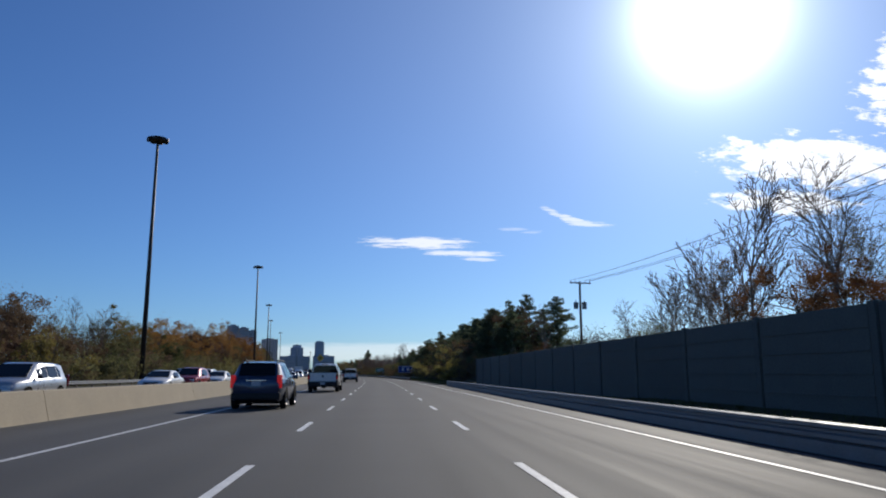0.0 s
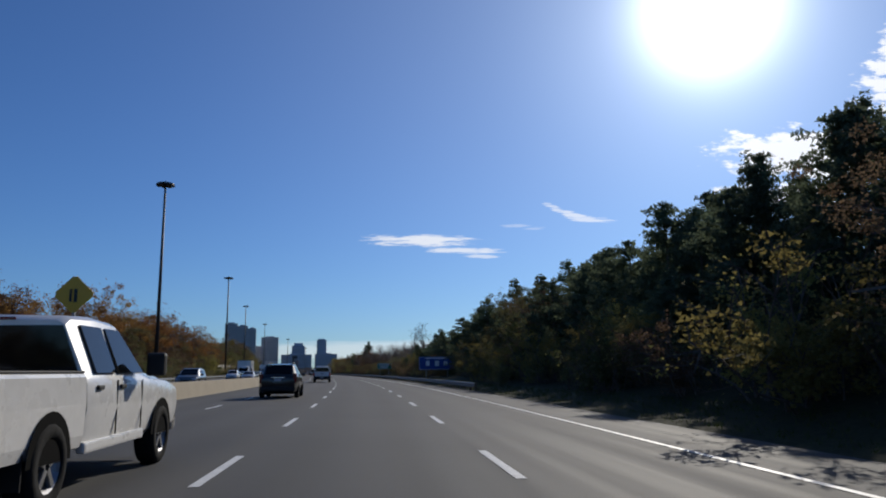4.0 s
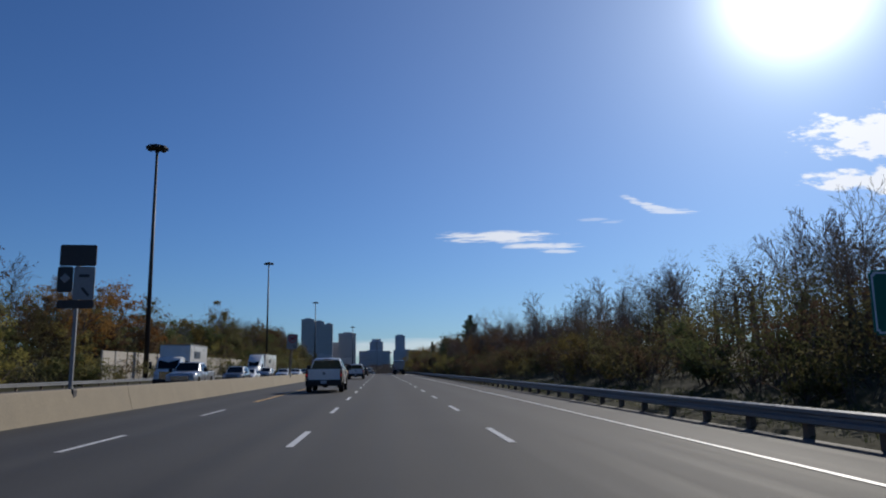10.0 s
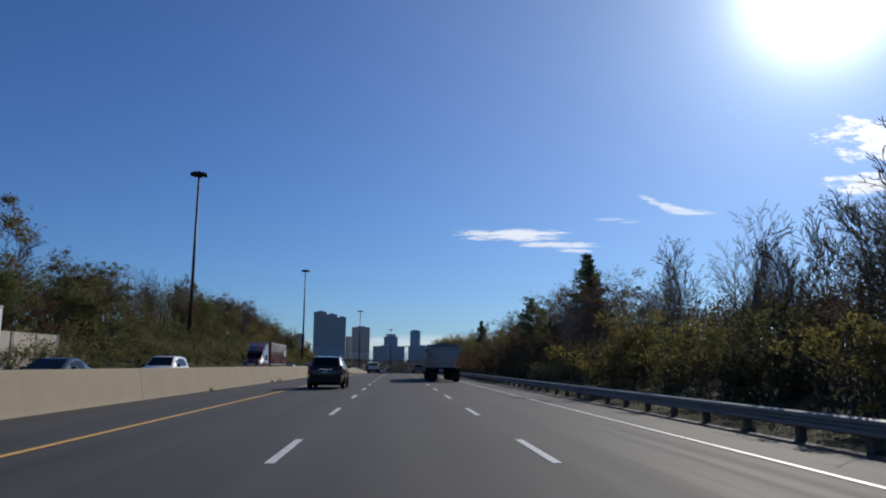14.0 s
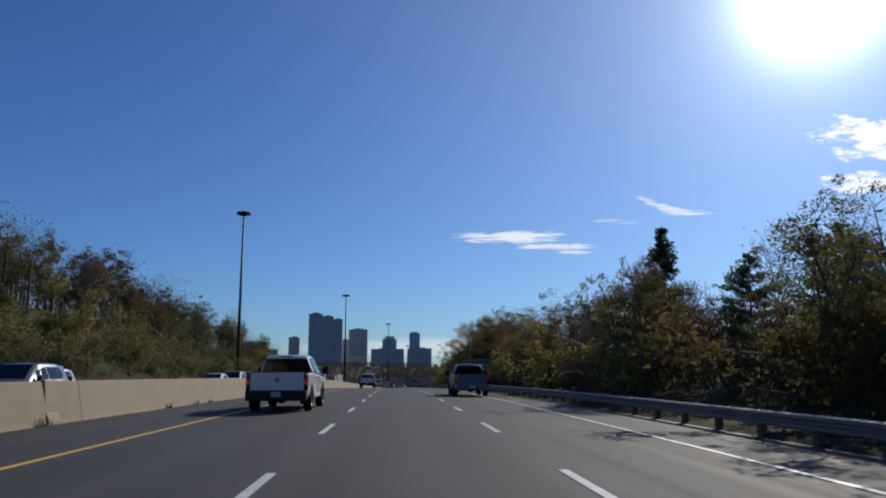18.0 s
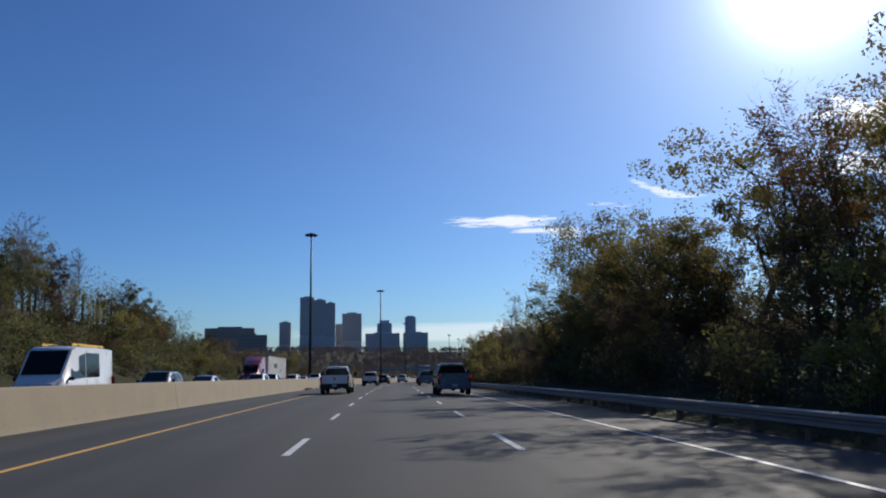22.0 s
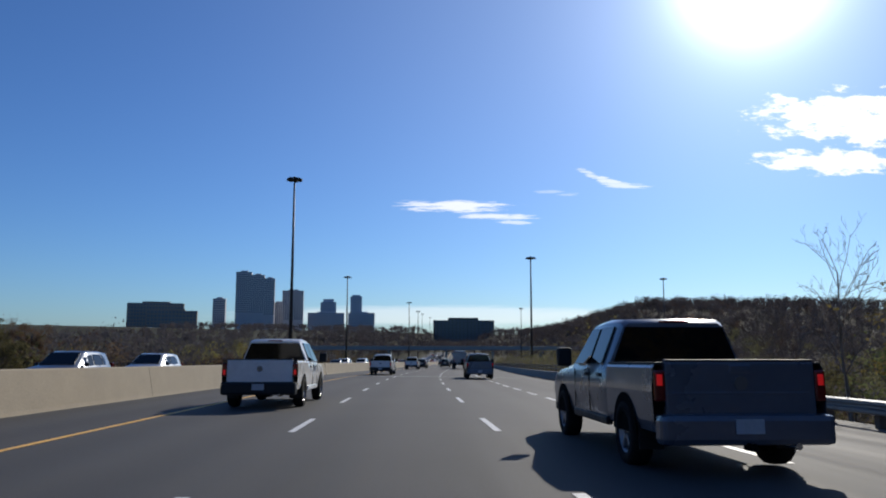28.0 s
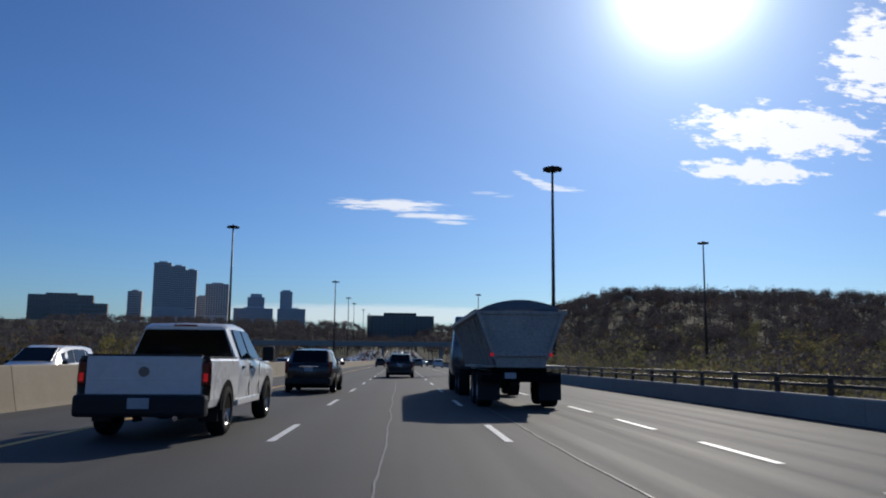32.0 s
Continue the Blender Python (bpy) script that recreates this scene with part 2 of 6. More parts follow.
def asphalt_material():
    """Worn asphalt: aggregate grain, long wheel tracks along each lane, patches and hairline cracks."""
    mat = bpy.data.materials.new("asphalt")
    mat.use_nodes = True
    tree = mat.node_tree
    add = nodes_of(tree)

    def m(op, *v):
        return add("ShaderNodeMath", *v, op=op).outputs[0]
    uv = add("ShaderNodeUVMap").outputs[0]
    xyz = add("ShaderNodeSeparateXYZ", uv)
    off, s = xyz.outputs[0], xyz.outputs[1]
    where = add("ShaderNodeCombineXYZ", off, s, 0.0).outputs[0]
    grain = add("ShaderNodeTexNoise", where)
    grain.inputs["Scale"].default_value, grain.inputs["Detail"].default_value = 28, 4
    long_ = add("ShaderNodeTexNoise", add("ShaderNodeCombineXYZ", m("MULTIPLY", off, 1.3), m("MULTIPLY", s, 0.02), 0.0).outputs[0])
    long_.inputs["Scale"].default_value, long_.inputs["Detail"].default_value = 1.6, 5
    blot = add("ShaderNodeTexNoise", where)
    blot.inputs["Scale"].default_value, blot.inputs["Detail"].default_value = 0.22, 5
    track = m("COSINE", m("MULTIPLY", m("ADD", off, 1.85), 2 * math.pi / 1.85))
    value = m("ADD", m("MULTIPLY", grain.outputs[0], 0.3), m("ADD", m("MULTIPLY", long_.outputs[0], 0.5), m("MULTIPLY", blot.outputs[0], 0.25)))
    value = m("ADD", value, m("MULTIPLY", track, 0.06))
    ramp = add("ShaderNodeMapRange", value, 0.3, 0.75, 0.0, 1.0)
    mix = add("ShaderNodeMix", ramp.outputs[0], dtype="RGBA")
    mix.inputs[6].default_value, mix.inputs[7].default_value = (0.036, 0.036, 0.037, 1), (0.078, 0.076, 0.074, 1)
    bsdf = add("ShaderNodeBsdfPrincipled")
    tree.links.new(mix.outputs[2], bsdf.inputs["Base Color"])
    tree.links.new(add("ShaderNodeMapRange", long_.outputs[0], 0.2, 0.8, 0.72, 0.88).outputs[0], bsdf.inputs["Roughness"])
    bsdf.inputs["Specular IOR Level"].default_value = 0.27
    b = add("ShaderNodeBump", 0.35, 0.01)
    tree.links.new(grain.outputs[0], b.inputs["Height"])
    tree.links.new(b.outputs[0], bsdf.inputs["Normal"])
    tree.links.new(bsdf.outputs[0], add("ShaderNodeOutputMaterial").inputs[0])
    return mat


ASPHALT = asphalt_material()
GRASS = material("dry_grass", (0.034, 0.038, 0.018), 0.95, vary=0.35, scale=0.12, fine=6, bump=0.6, tint=(0.05, 0.047, 0.024), spec=0.1)
BLADES = leaf_material("grass_blades", (0.04, 0.06, 0.016), (0.1, 0.1, 0.04))
CONCRETE = material("concrete", (0.31, 0.265, 0.195), 0.85, vary=0.18, scale=0.8, fine=25, bump=0.2, each=0.06, spec=0.2)
CONCRETE_GREY = material("grey_concrete", (0.3, 0.29, 0.27), 0.85, vary=0.2, scale=0.8, fine=25, bump=0.2, spec=0.2)
WHITE_PAINT = material("white_road_paint", (0.6, 0.6, 0.58), 0.6, vary=0.32, scale=3, fine=30, bump=0.1, each=0.1)
YELLOW_PAINT = material("yellow_road_paint", (0.75, 0.42, 0.08), 0.6, vary=0.2, scale=3, fine=30, bump=0.1)
STEEL = material("galvanised_steel", (0.24, 0.245, 0.25), 0.55, metal=0.6, vary=0.2, scale=2, fine=30, bump=0.05)
POST_WOOD = material("weathered_post_wood", (0.16, 0.12, 0.085), 0.9, vary=0.35, scale=4, fine=50, bump=0.3, each=0.2)
WALL_PANEL = material("dark_wall_panel", (0.085, 0.095, 0.085), 0.85, vary=0.25, scale=0.7, fine=20, bump=0.3, each=0.12)
WALL_PALE = material("pale_wall_panel", (0.42, 0.38, 0.32), 0.85, vary=0.2, scale=0.7, fine=20, bump=0.3, each=0.1)
POLE_STEEL = material("dark_weathered_steel", (0.05, 0.042, 0.04), 0.55, metal=0.4, vary=0.25, scale=1.5, fine=30, bump=0.05)
BARK = material("bark", (0.13, 0.105, 0.085), 0.95, vary=0.4, scale=2, fine=18, bump=0.6, each=0.3, spec=0.1)
BARK_PALE = material("pale_bark", (0.24, 0.19, 0.15), 0.95, vary=0.35, scale=2, fine=18, bump=0.5, each=0.3, spec=0.1)
LEAF_BARE = leaf_material("bare_twig_haze", (0.1, 0.088, 0.086), (0.15, 0.13, 0.124), through_light=0.3)
LEAF_PINE = leaf_material("pine_needles", (0.092, 0.116, 0.072), (0.14, 0.172, 0.102), through_light=0.5)
LEAF_OLIVE = leaf_material("olive_leaves", (0.13, 0.122, 0.055), (0.2, 0.178, 0.084))
LEAF_GREEN = leaf_material("green_leaves", (0.098, 0.115, 0.047), (0.15, 0.16, 0.066))
LEAF_YELLOW = leaf_material("yellow_leaves", (0.2, 0.165, 0.055), (0.29, 0.235, 0.08))
LEAF_ORANGE = leaf_material("orange_leaves", (0.23, 0.11, 0.04), (0.31, 0.16, 0.058))
LEAF_RUST = leaf_material("rust_leaves", (0.125, 0.082, 0.054), (0.175, 0.112, 0.07))
SIGN_BLUE = material("blue_sign_sheet", (0.02, 0.07, 0.3), 0.45, vary=0.12, scale=1, fine=20, bump=0.02)
SIGN_GREEN = material("green_sign_sheet", (0.01, 0.16, 0.1), 0.45, vary=0.12, scale=1, fine=20, bump=0.02)
SIGN_WHITE = material("white_sign_sheet", (0.75, 0.75, 0.73), 0.45, vary=0.06, scale=1, fine=20, bump=0.02)
# white sheet with backlit shade put into its grey; also a lorry's door frame
SIGN_GREY = material("shade_grey_sheet", (0.26, 0.26, 0.255), 0.55, vary=0.15, scale=2, fine=20, bump=0.02)
PLATE_GREY = material("grey_number_plate", (0.42, 0.43, 0.45), 0.5, vary=0.12, scale=6, fine=30, bump=0.02)
SIGN_YELLOW = material("yellow_sign_sheet", (0.75, 0.42, 0.03), 0.45, vary=0.08, scale=1, fine=20, bump=0.02)
SIGN_RED = material("red_sign_sheet", (0.45, 0.02, 0.02), 0.45, vary=0.1, scale=1, fine=20, bump=0.02)
BLACK = material("black_paint", (0.015, 0.015, 0.016), 0.5, vary=0.3, bump=0.02)
TOWER_GREY = material("tower_concrete", (0.5, 0.49, 0.5), 0.85, vary=0.12, scale=0.05, fine=1.0, bump=0.0)
TOWER_DARK = material("office_brown_cladding", (0.2, 0.17, 0.15), 0.8, vary=0.12, scale=0.05, fine=1.0, bump=0.0)
TOWER_BLUE = material("tower_blue_cladding", (0.32, 0.4, 0.5), 0.5, vary=0.12, scale=0.05, fine=1.0, bump=0.0)
WINDOW_FAR = glass("far_window_glass", (0.12, 0.14, 0.18), 0.15)

# ---- building blocks ----


def mesh_of(name, verts, faces, smooth=False):
    me = bpy.data.meshes.new(name)
    me.from_pydata([tuple(v) for v in verts], [], faces)
    if smooth:
        me.shade_smooth()
    me.update()
    return me


def put(name, me, mat, parent=None, label="", m=None):
    if mat and not me.materials:
        me.materials.append(mat)
    ob = new(name, me)
    if parent is not None:
        ob.parent = parent
    if m is not None:
        ob.matrix_basis = m
    if label:
        ob["label"] = label
    return ob


def part(name, bm, mat, parent, label="", m=None, smooth=False):
    me = bpy.data.meshes.new(name)
    bm.to_mesh(me)
    bm.free()
    if smooth:
        me.shade_smooth()
    return put(name, me, mat, parent, label, m)


def thing(name, label, category, group="", kind="", m=None):
    ob = tagged(new(name), label, category, group, kind)
    ob.empty_display_size = 0.3
    if m is not None:
        ob.matrix_basis = m
    return ob


def box(sx, sy, sz, at=(0, 0, 0), bevel=0.0, bm=None, turn=None):
    """A box on its base centre, with rounded edges."""
    own = bmesh.new()
    bmesh.ops.create_cube(own, size=1.0)
    bmesh.ops.scale(own, vec=(sx, sy, sz), verts=own.verts)
    if bevel:
        bmesh.ops.bevel(own, geom=own.edges[:], offset=bevel, segments=2, affect="EDGES", profile=0.6)
    if turn is not None:
        bmesh.ops.transform(own, matrix=turn, verts=own.verts)
    bmesh.ops.translate(own, vec=(at[0], at[1], at[2] + sz / 2), verts=own.verts)
    if bm is None:
        return own
    me = bpy.data.meshes.new("tmp")
    own.to_mesh(me)
    own.free()
    bm.from_mesh(me)
    bpy.data.meshes.remove(me)
    return bm


def rod(r0, r1, length, sides=12, m=None):
    bm = bmesh.new()
    bmesh.ops.create_cone(bm, cap_ends=True, segments=sides, radius1=r0, radius2=r1, depth=length)
    bmesh.ops.translate(bm, vec=(0, 0, length / 2), verts=bm.verts)
    if m is not None:
        bmesh.ops.transform(bm, matrix=m, verts=bm.verts)
    return bm


def widening(s):
    """How far the pavement's right edge moves out ahead of the viaduct."""
    k = np.clip((np.asarray(s, float) - 640) / 60, 0, 1)
    return 3.0 * k * k * (3 - 2 * k)


def sweep(name, section, s0, s1, step=4.0, closed=False, caps=True):
    """A cross-section of (off, up) points, or (off, up, share of the widening), carried along the road from s0 to s1."""
    n = max(2, int(math.ceil((s1 - s0) / step)) + 1)
    line = np.linspace(s0, s1, n)
    sec = np.array([(*q, 0.0)[:3] for q in section], float)
    k = len(sec)
    off, up = np.tile(sec[:, 0], n) + np.repeat(widening(line), k) * np.tile(sec[:, 2], n), np.tile(sec[:, 1], n)
    verts = along(np.repeat(line, k), off, up)
    faces = []
    for i in range(n - 1):
        for j in range(k if closed else k - 1):
            a, b = i * k + j, i * k + (j + 1) % k
            faces.append((a, b, b + k, a + k))
    if closed and caps:
        faces += [tuple(range(k))[::-1], tuple(range((n - 1) * k, n * k))]
    me = mesh_of(name, verts, faces)
    uv = me.uv_layers.new(name="UVMap")
    so = np.stack([off, np.repeat(line, k)], axis=1)
    idx = np.zeros(len(me.loops), dtype=np.int32)
    me.loops.foreach_get("vertex_index", idx)
    uv.data.foreach_set("uv", so[idx].astype(np.float32).ravel())
    return me


def text_mesh(words, size, m):
    """Words of the built-in font as a flat mesh."""
    cu = bpy.data.curves.new("words", "FONT")
    cu.body, cu.size, cu.align_x, cu.align_y = words, size, "CENTER", "CENTER"
    ob = bpy.data.objects.new("words", cu)
    me = bpy.data.meshes.new_from_object(ob)
    bpy.data.objects.remove(ob)
    me.materials.clear()
    me.transform(m)
    return me


# ---- the ground ----


def road_fall(off):
    """The crown: the outer lane and shoulder fall away to the right."""
    return -0.022 * max(0.0, off - 1.9)


def land(s, off):
    """How far the land lies above the road's line, off the pavement."""
    n = 1.2 * noise.noise((s * 0.02, off * 0.02, 0.3)) + 0.35 * noise.noise((s * 0.1, off * 0.1, 2.0))
    if off > 0:
        d = max(0.0, off - 8.5)
        bank = 2.2 * min(1, d / 16) + 0.035 * max(0, d - 16)
        valley = -9.0 * min(1, d / 35) + 0.0 * d
        k = min(1, max(0, (s - 640) / 70))
        hill = 41 * math.exp(-(((s - 1290) / 260) ** 2)) * min(1, max(0, (off - 40) / 120))
        z = bank * (1 - k) + valley * k + hill - 0.12
    else:
        d = max(0.0, -off - 29.0)
        bank = (1.0 + 2.0 * min(1, max(0, (s - 300) / 100)) + 6.5 * min(1, max(0, (s - 400) / 90))) * min(1, d / 14) + 0.02 * d
        valley = -6.0 * min(1, d / 40) + 0.02 * max(0, d - 60)
        k = min(1, max(0, (s - 640) / 80))
        z = bank * (1 - k) + valley * k - 0.15
    far = min(1, max(0, (s - 1000) / 200))
    rise = 0.0 if s < 1150 else min(26.0, (s - 1150) * 0.045)
    return z + n * min(1, d / 8) + far * rise * min(1, d / 40)


def build_ground():
    s_line = np.concatenate([np.arange(-300, 1300, 8.0), np.arange(1300, 2600, 50.0), [2600, 3200, 4200]])
    half = [0, 4, 7.3, 7.65, 8.6, 10, 12, 15, 19, 24, 29, 31, 34, 38, 44, 52, 64, 80, 100, 130, 170, 220, 290, 380, 500, 700, 1000, 1500, 2400, 3500]
    offs = np.array([-v for v in half[:0:-1]] + half, float)
    verts = []
    for s in s_line:
        base = along(min(s, 2599), 0)
        p = radians(float(np.interp(s, S_ALL, PSI)))
        if s > 2599:
            base = base + np.array([-math.sin(p), math.cos(p), 0]) * (s - 2599)
        for o in offs:
            z = land(s, o) + (0.03 if o < 9 and o > 0 else 0) if (o > (7.5 if s < 640 else 11.5) or o < -28.9) else -0.35
            if s > 725 and -29 < o < 12:
                z = -5.0
            verts.append((base[0] + o * math.cos(p), base[1] + o * math.sin(p), base[2] + z))
    k = len(offs)
    faces = [(i * k + j, i * k + j + 1, (i + 1) * k + j + 1, (i + 1) * k + j) for i in range(len(s_line) - 1) for j in range(k - 1)]
    me = mesh_of("ground", verts, faces, True)
    tagged(put("ground", me, GRASS), "dry autumn grass verge and wooded land", "ground", kind="structure")


build_ground()
S_END = 1350.0
EDGE = 8.2
right_edge = [(-9.25, 0.0), (-1.85, 0.0), (1.85, 0.0), (5.5, road_fall(5.5)), (7.0, road_fall(7.0), 0.7), (EDGE, -0.18, 1), (EDGE + 0.4, -0.4, 1)]
tagged(put("road", sweep("road", right_edge, -60, S_END, 3.0), ASPHALT), "grey worn asphalt lanes of a motorway", "road", kind="structure")
tagged(put("road_opposite", sweep("road_opposite", [(-28.8, -0.4), (-28.4, -0.05), (-9.25, -0.004)], -60, S_END, 3.0), ASPHALT), "worn asphalt lanes of the opposite carriageway", "road", kind="structure")


DASH0 = 0.0
# how far the paint crew's spacing runs ahead of or behind the even nine metres
DRIFT = ([0, 104, 199, 315, 440, 561, 640, 693, 780, 900], [0, -0.5, -0.85, -0.25, -0.8, -1.35, -0.2, 0.8, -0.7, -0.7])


def painted_line(name, off, width, s0, s1, mat, label, dash=None, first=0.0, wide=0.0):
    up = 0.008 + road_fall(off)
    if dash is None:
        return tagged(put(name, sweep(name, [(off - width / 2, up + road_fall(off - width / 2) - road_fall(off), wide), (off + width / 2, up + road_fall(off + width / 2) - road_fall(off), wide)], s0, s1, 3.0), mat), label, "road marking", kind="structure")
    root = tagged(new(name), label, "road marking", kind="structure")
    fall = road_fall(off + 0.5) - road_fall(off - 0.5)
    w, d = width / 2, dash[0] / 2
    me = mesh_of("dash", [(-w, -d, 0), (w, -d, 0), (w, d, 0), (-w, d, 0)], [(0, 1, 2, 3)])
    metre = first
    while metre < 1400:
        s = float(np.interp(metre, METRE_ALL, S_ALL))
        s += float(np.interp(s, *DRIFT))
        if s0 <= s <= s1:
            put("dash", me, mat, root, m=spot(s, off, up))
        metre += dash[0] + dash[1]
    return root


painted_line("lane_line_left", -1.85, 0.13, -20, 1300, WHITE_PAINT, "broken white lane line on asphalt", (3, 6), DASH0 - 18)
painted_line("lane_line_right", 1.85, 0.13, -20, 1300, WHITE_PAINT, "broken white lane line on asphalt", (3, 6), DASH0 - 18)
EDGE_S, EDGE_OFF = [-20, 10, 106, 230, 330, 410, 560, 650, 1300], [5.75, 5.72, 5.2, 5.08, 5.2, 5.0, 4.85, 5.0, 5.0]


def edge_line():
    line = np.arange(-20, 1300, 3.0)
    o = np.interp(line, EDGE_S, EDGE_OFF) + 0.86 * widening(line)
    up = np.array([0.009 + max(road_fall(q), -0.13) for q in o])
    a, b = along(line, o - 0.06, up + 0.002), along(line, o + 0.06, up)
    n = len(line)
    me = mesh_of("edge_line", [*a, *b], [(i, n + i, n + i + 1, i + 1) for i in range(n - 1)])
    tagged(put("edge_line_right", me, WHITE_PAINT), "solid white edge line on asphalt", "road marking", kind="structure")


edge_line()
painted_line("added_lane_line", 5.2, 0.14, 672, 900, WHITE_PAINT, "closely broken white line of an added outer lane", (2.6, 2.2), 0.9)
painted_line("left_line", -5.5, 0.13, -20, 104, WHITE_PAINT, "solid white line beside the inner lane")
painted_line("left_broken_line", -5.5, 0.13, 106, 262, WHITE_PAINT, "broken white line beside the inner lane", (3, 6), DASH0 - 18)
painted_line("median_line", -5.5, 0.14, 264, S_END, YELLOW_PAINT, "solid yellow edge line beside the median shoulder")
for o in (-13.0, -16.7, -20.4):
    painted_line("opposite_lane_line", o, 0.13, -20, 900, WHITE_PAINT, "broken white lane line on asphalt", (3, 6), 0.0)

# ---- median barrier ----


def barrier(s0, s1, height, piece, label):
    root = tagged(new("median_barrier"), label, "barrier", kind="structure")
    h = height
    sec = [(-9.45, 0), (-9.42, 0.1), (-9.25, h - 0.03), (-9.22, h), (-9.08, h), (-9.05, h - 0.03), (-8.88, 0.1), (-8.85, 0)]
    s = s0
    while s < s1 - 0.5:
        e = min(s + piece, s1)
        put("barrier_segment", sweep("barrier_segment", sec, s + 0.015, e - 0.015, 6.0, closed=True), CONCRETE, root)
        s = e
    return root


barrier(-40, 335, 0.81, 15, "low tan concrete median barrier with stained joints")
barrier(335.6, 1080, 1.07, 18, "tall tan concrete median barrier with stained joints")
barrier(1080, 1340, 1.07, 40, "tall tan concrete median barrier far ahead")


def joint_cap(s, height):
    root = thing("barrier_end_cap", "flared concrete cap at a median barrier joint", "barrier", "caps of the median barrier", m=spot(s, -9.0))
    bm = bmesh.new()
    sec = [(-0.48, 0), (-0.36, 0.33), (-0.29, height + 0.03), (-0.02, height + 0.03), (0.0, height - 0.04), (0.06, 0.36), (0.19, 0.09), (0.19, 0)]
    rows = [[bm.verts.new((x, y, z)) for x, z in sec] for y in (-0.3, 0.3)]
    for i in range(len(sec)):
        j = (i + 1) % len(sec)
        bm.faces.new((rows[0][i], rows[0][j], rows[1][j], rows[1][i]))
    bm.faces.new(rows[0][::-1])
    bm.faces.new(rows[1])
    part("cap", bm, CONCRETE, root)
    return root


for s, h in ((75, 0.81), (127, 0.81), (335.3, 1.0), (442, 1.07), (481, 1.07), (606, 1.07), (737, 1.07)):
    joint_cap(s, h)

# ---- guard rails ----


def guard_rail(off, s0, s1, base, label, face=-1, every=2.0, posts=True, top=0.64, wide=0.0, rub=False):
    """A ribbed steel beam on posts; face is the side towards the traffic."""
    root = thing("guard_rail", label, "guard rail")
    z = base + top - 0.31
    sec = [(0, 0), (-0.05, 0.03), (-0.05, 0.1), (0, 0.13), (0, 0.18), (-0.05, 0.21), (-0.05, 0.28), (0, 0.31)]
    beam = [(off - face * x * 1.3, z + u) for x, u in sec]
    beam = [(off + face * abs(x - off), u) for x, u in beam]
    thick = [(x, u, wide) for x, u in beam + [(x - face * 0.006, u) for x, u in beam[::-1]]]
    put("beam", sweep("beam", thick, s0, s1, 4.0, closed=True), STEEL, root)
    if rub:
        put("rub_rail", sweep("rub_rail", [(off, base + 0.05), (off + face * 0.06, base + 0.08), (off + face * 0.06, base + 0.3), (off, base + 0.33)], s0, s1, 4.0, closed=True), STEEL, root, "lower rub rail")
    me = bpy.data.meshes.new("post")
    bm = box(0.15, 0.18, top + 0.25, (0, 0, -0.3), 0.012)
    bm.to_mesh(me)
    bm.free()
    s = s0 + 0.6
    while posts and s < s1:
        post = put("post", me, POST_WOOD, root, m=spot(s, off - face * 0.16 + wide * float(widening(s)), base))
        s += every
    return root


guard_rail(7.5, -24, 79, -0.2, "ribbed galvanised steel guard rail in front of the noise wall", every=3.8, rub=True)
guard_rail(7.5, 140, 420, -0.2, "ribbed galvanised steel guard rail on wooden posts beside the shoulder")
guard_rail(7.5, 420.2, 640, -0.2, "ribbed galvanised steel guard rail on wooden posts beside the woods")
guard_rail(-28.2, -30, 330, -0.1, "ribbed steel guard rail beyond the opposite lanes", face=1, every=3.8)
guard_rail(-28.2, 330.2, 900, -0.1, "ribbed steel guard rail beyond the opposite lanes", face=1, every=3.8)

# ---- viaduct parapet, joint and seams ----


def parapet(s0, s1):
    root = tagged(new("viaduct_parapet"), "low concrete viaduct parapet with a steel rail", "parapet", kind="structure")
    sec = [(10.75, -0.3), (10.75, 0.42), (10.8, 0.46), (11.05, 0.46), (11.1, 0.42), (11.1, -0.3)]
    s = s0
    while s < s1:
        e = min(s + 20, s1)
        put("parapet_segment", sweep("parapet_segment", sec, s + 0.01, e - 0.01, 5.0, closed=True), CONCRETE_GREY, root)
        s = e
    for z in (0.66, 0.88):
        put("rail", sweep("rail", [(10.85, z), (10.85, z + 0.09), (10.95, z + 0.09), (10.95, z)], s0, s1, 5.0, closed=True), POLE_STEEL, root)
    me = bpy.data.meshes.new("rail_post")
    bm = box(0.12, 0.1, 0.54, (0, 0, 0.44), 0.01)
    bm.to_mesh(me)
    bm.free()
    s = s0 + 1
    while s < s1:
        put("rail_post", me, POLE_STEEL, root, m=spot(s, 10.95, 0))
        s += 2.6
    return root


parapet(704, 1130)
ramp_rail = guard_rail(7.5, 640.2, 704, -0.2, "ribbed steel guard rail swinging out to the viaduct", wide=1.0)
sec = [(-8.85, 0.012), (1.85, 0.012), (5.5, road_fall(5.5) + 0.012), (10.6, -0.13)]
joint = tagged(new("expansion_joint"), "pale steel expansion joint across the viaduct lanes", "road joint", kind="structure")
for i, (a, w) in enumerate(((728.6, 0.22), (729.1, 0.3))):
    put("joint_strip", sweep("joint_strip", sec, a, a + w, 0.3), STEEL, joint)


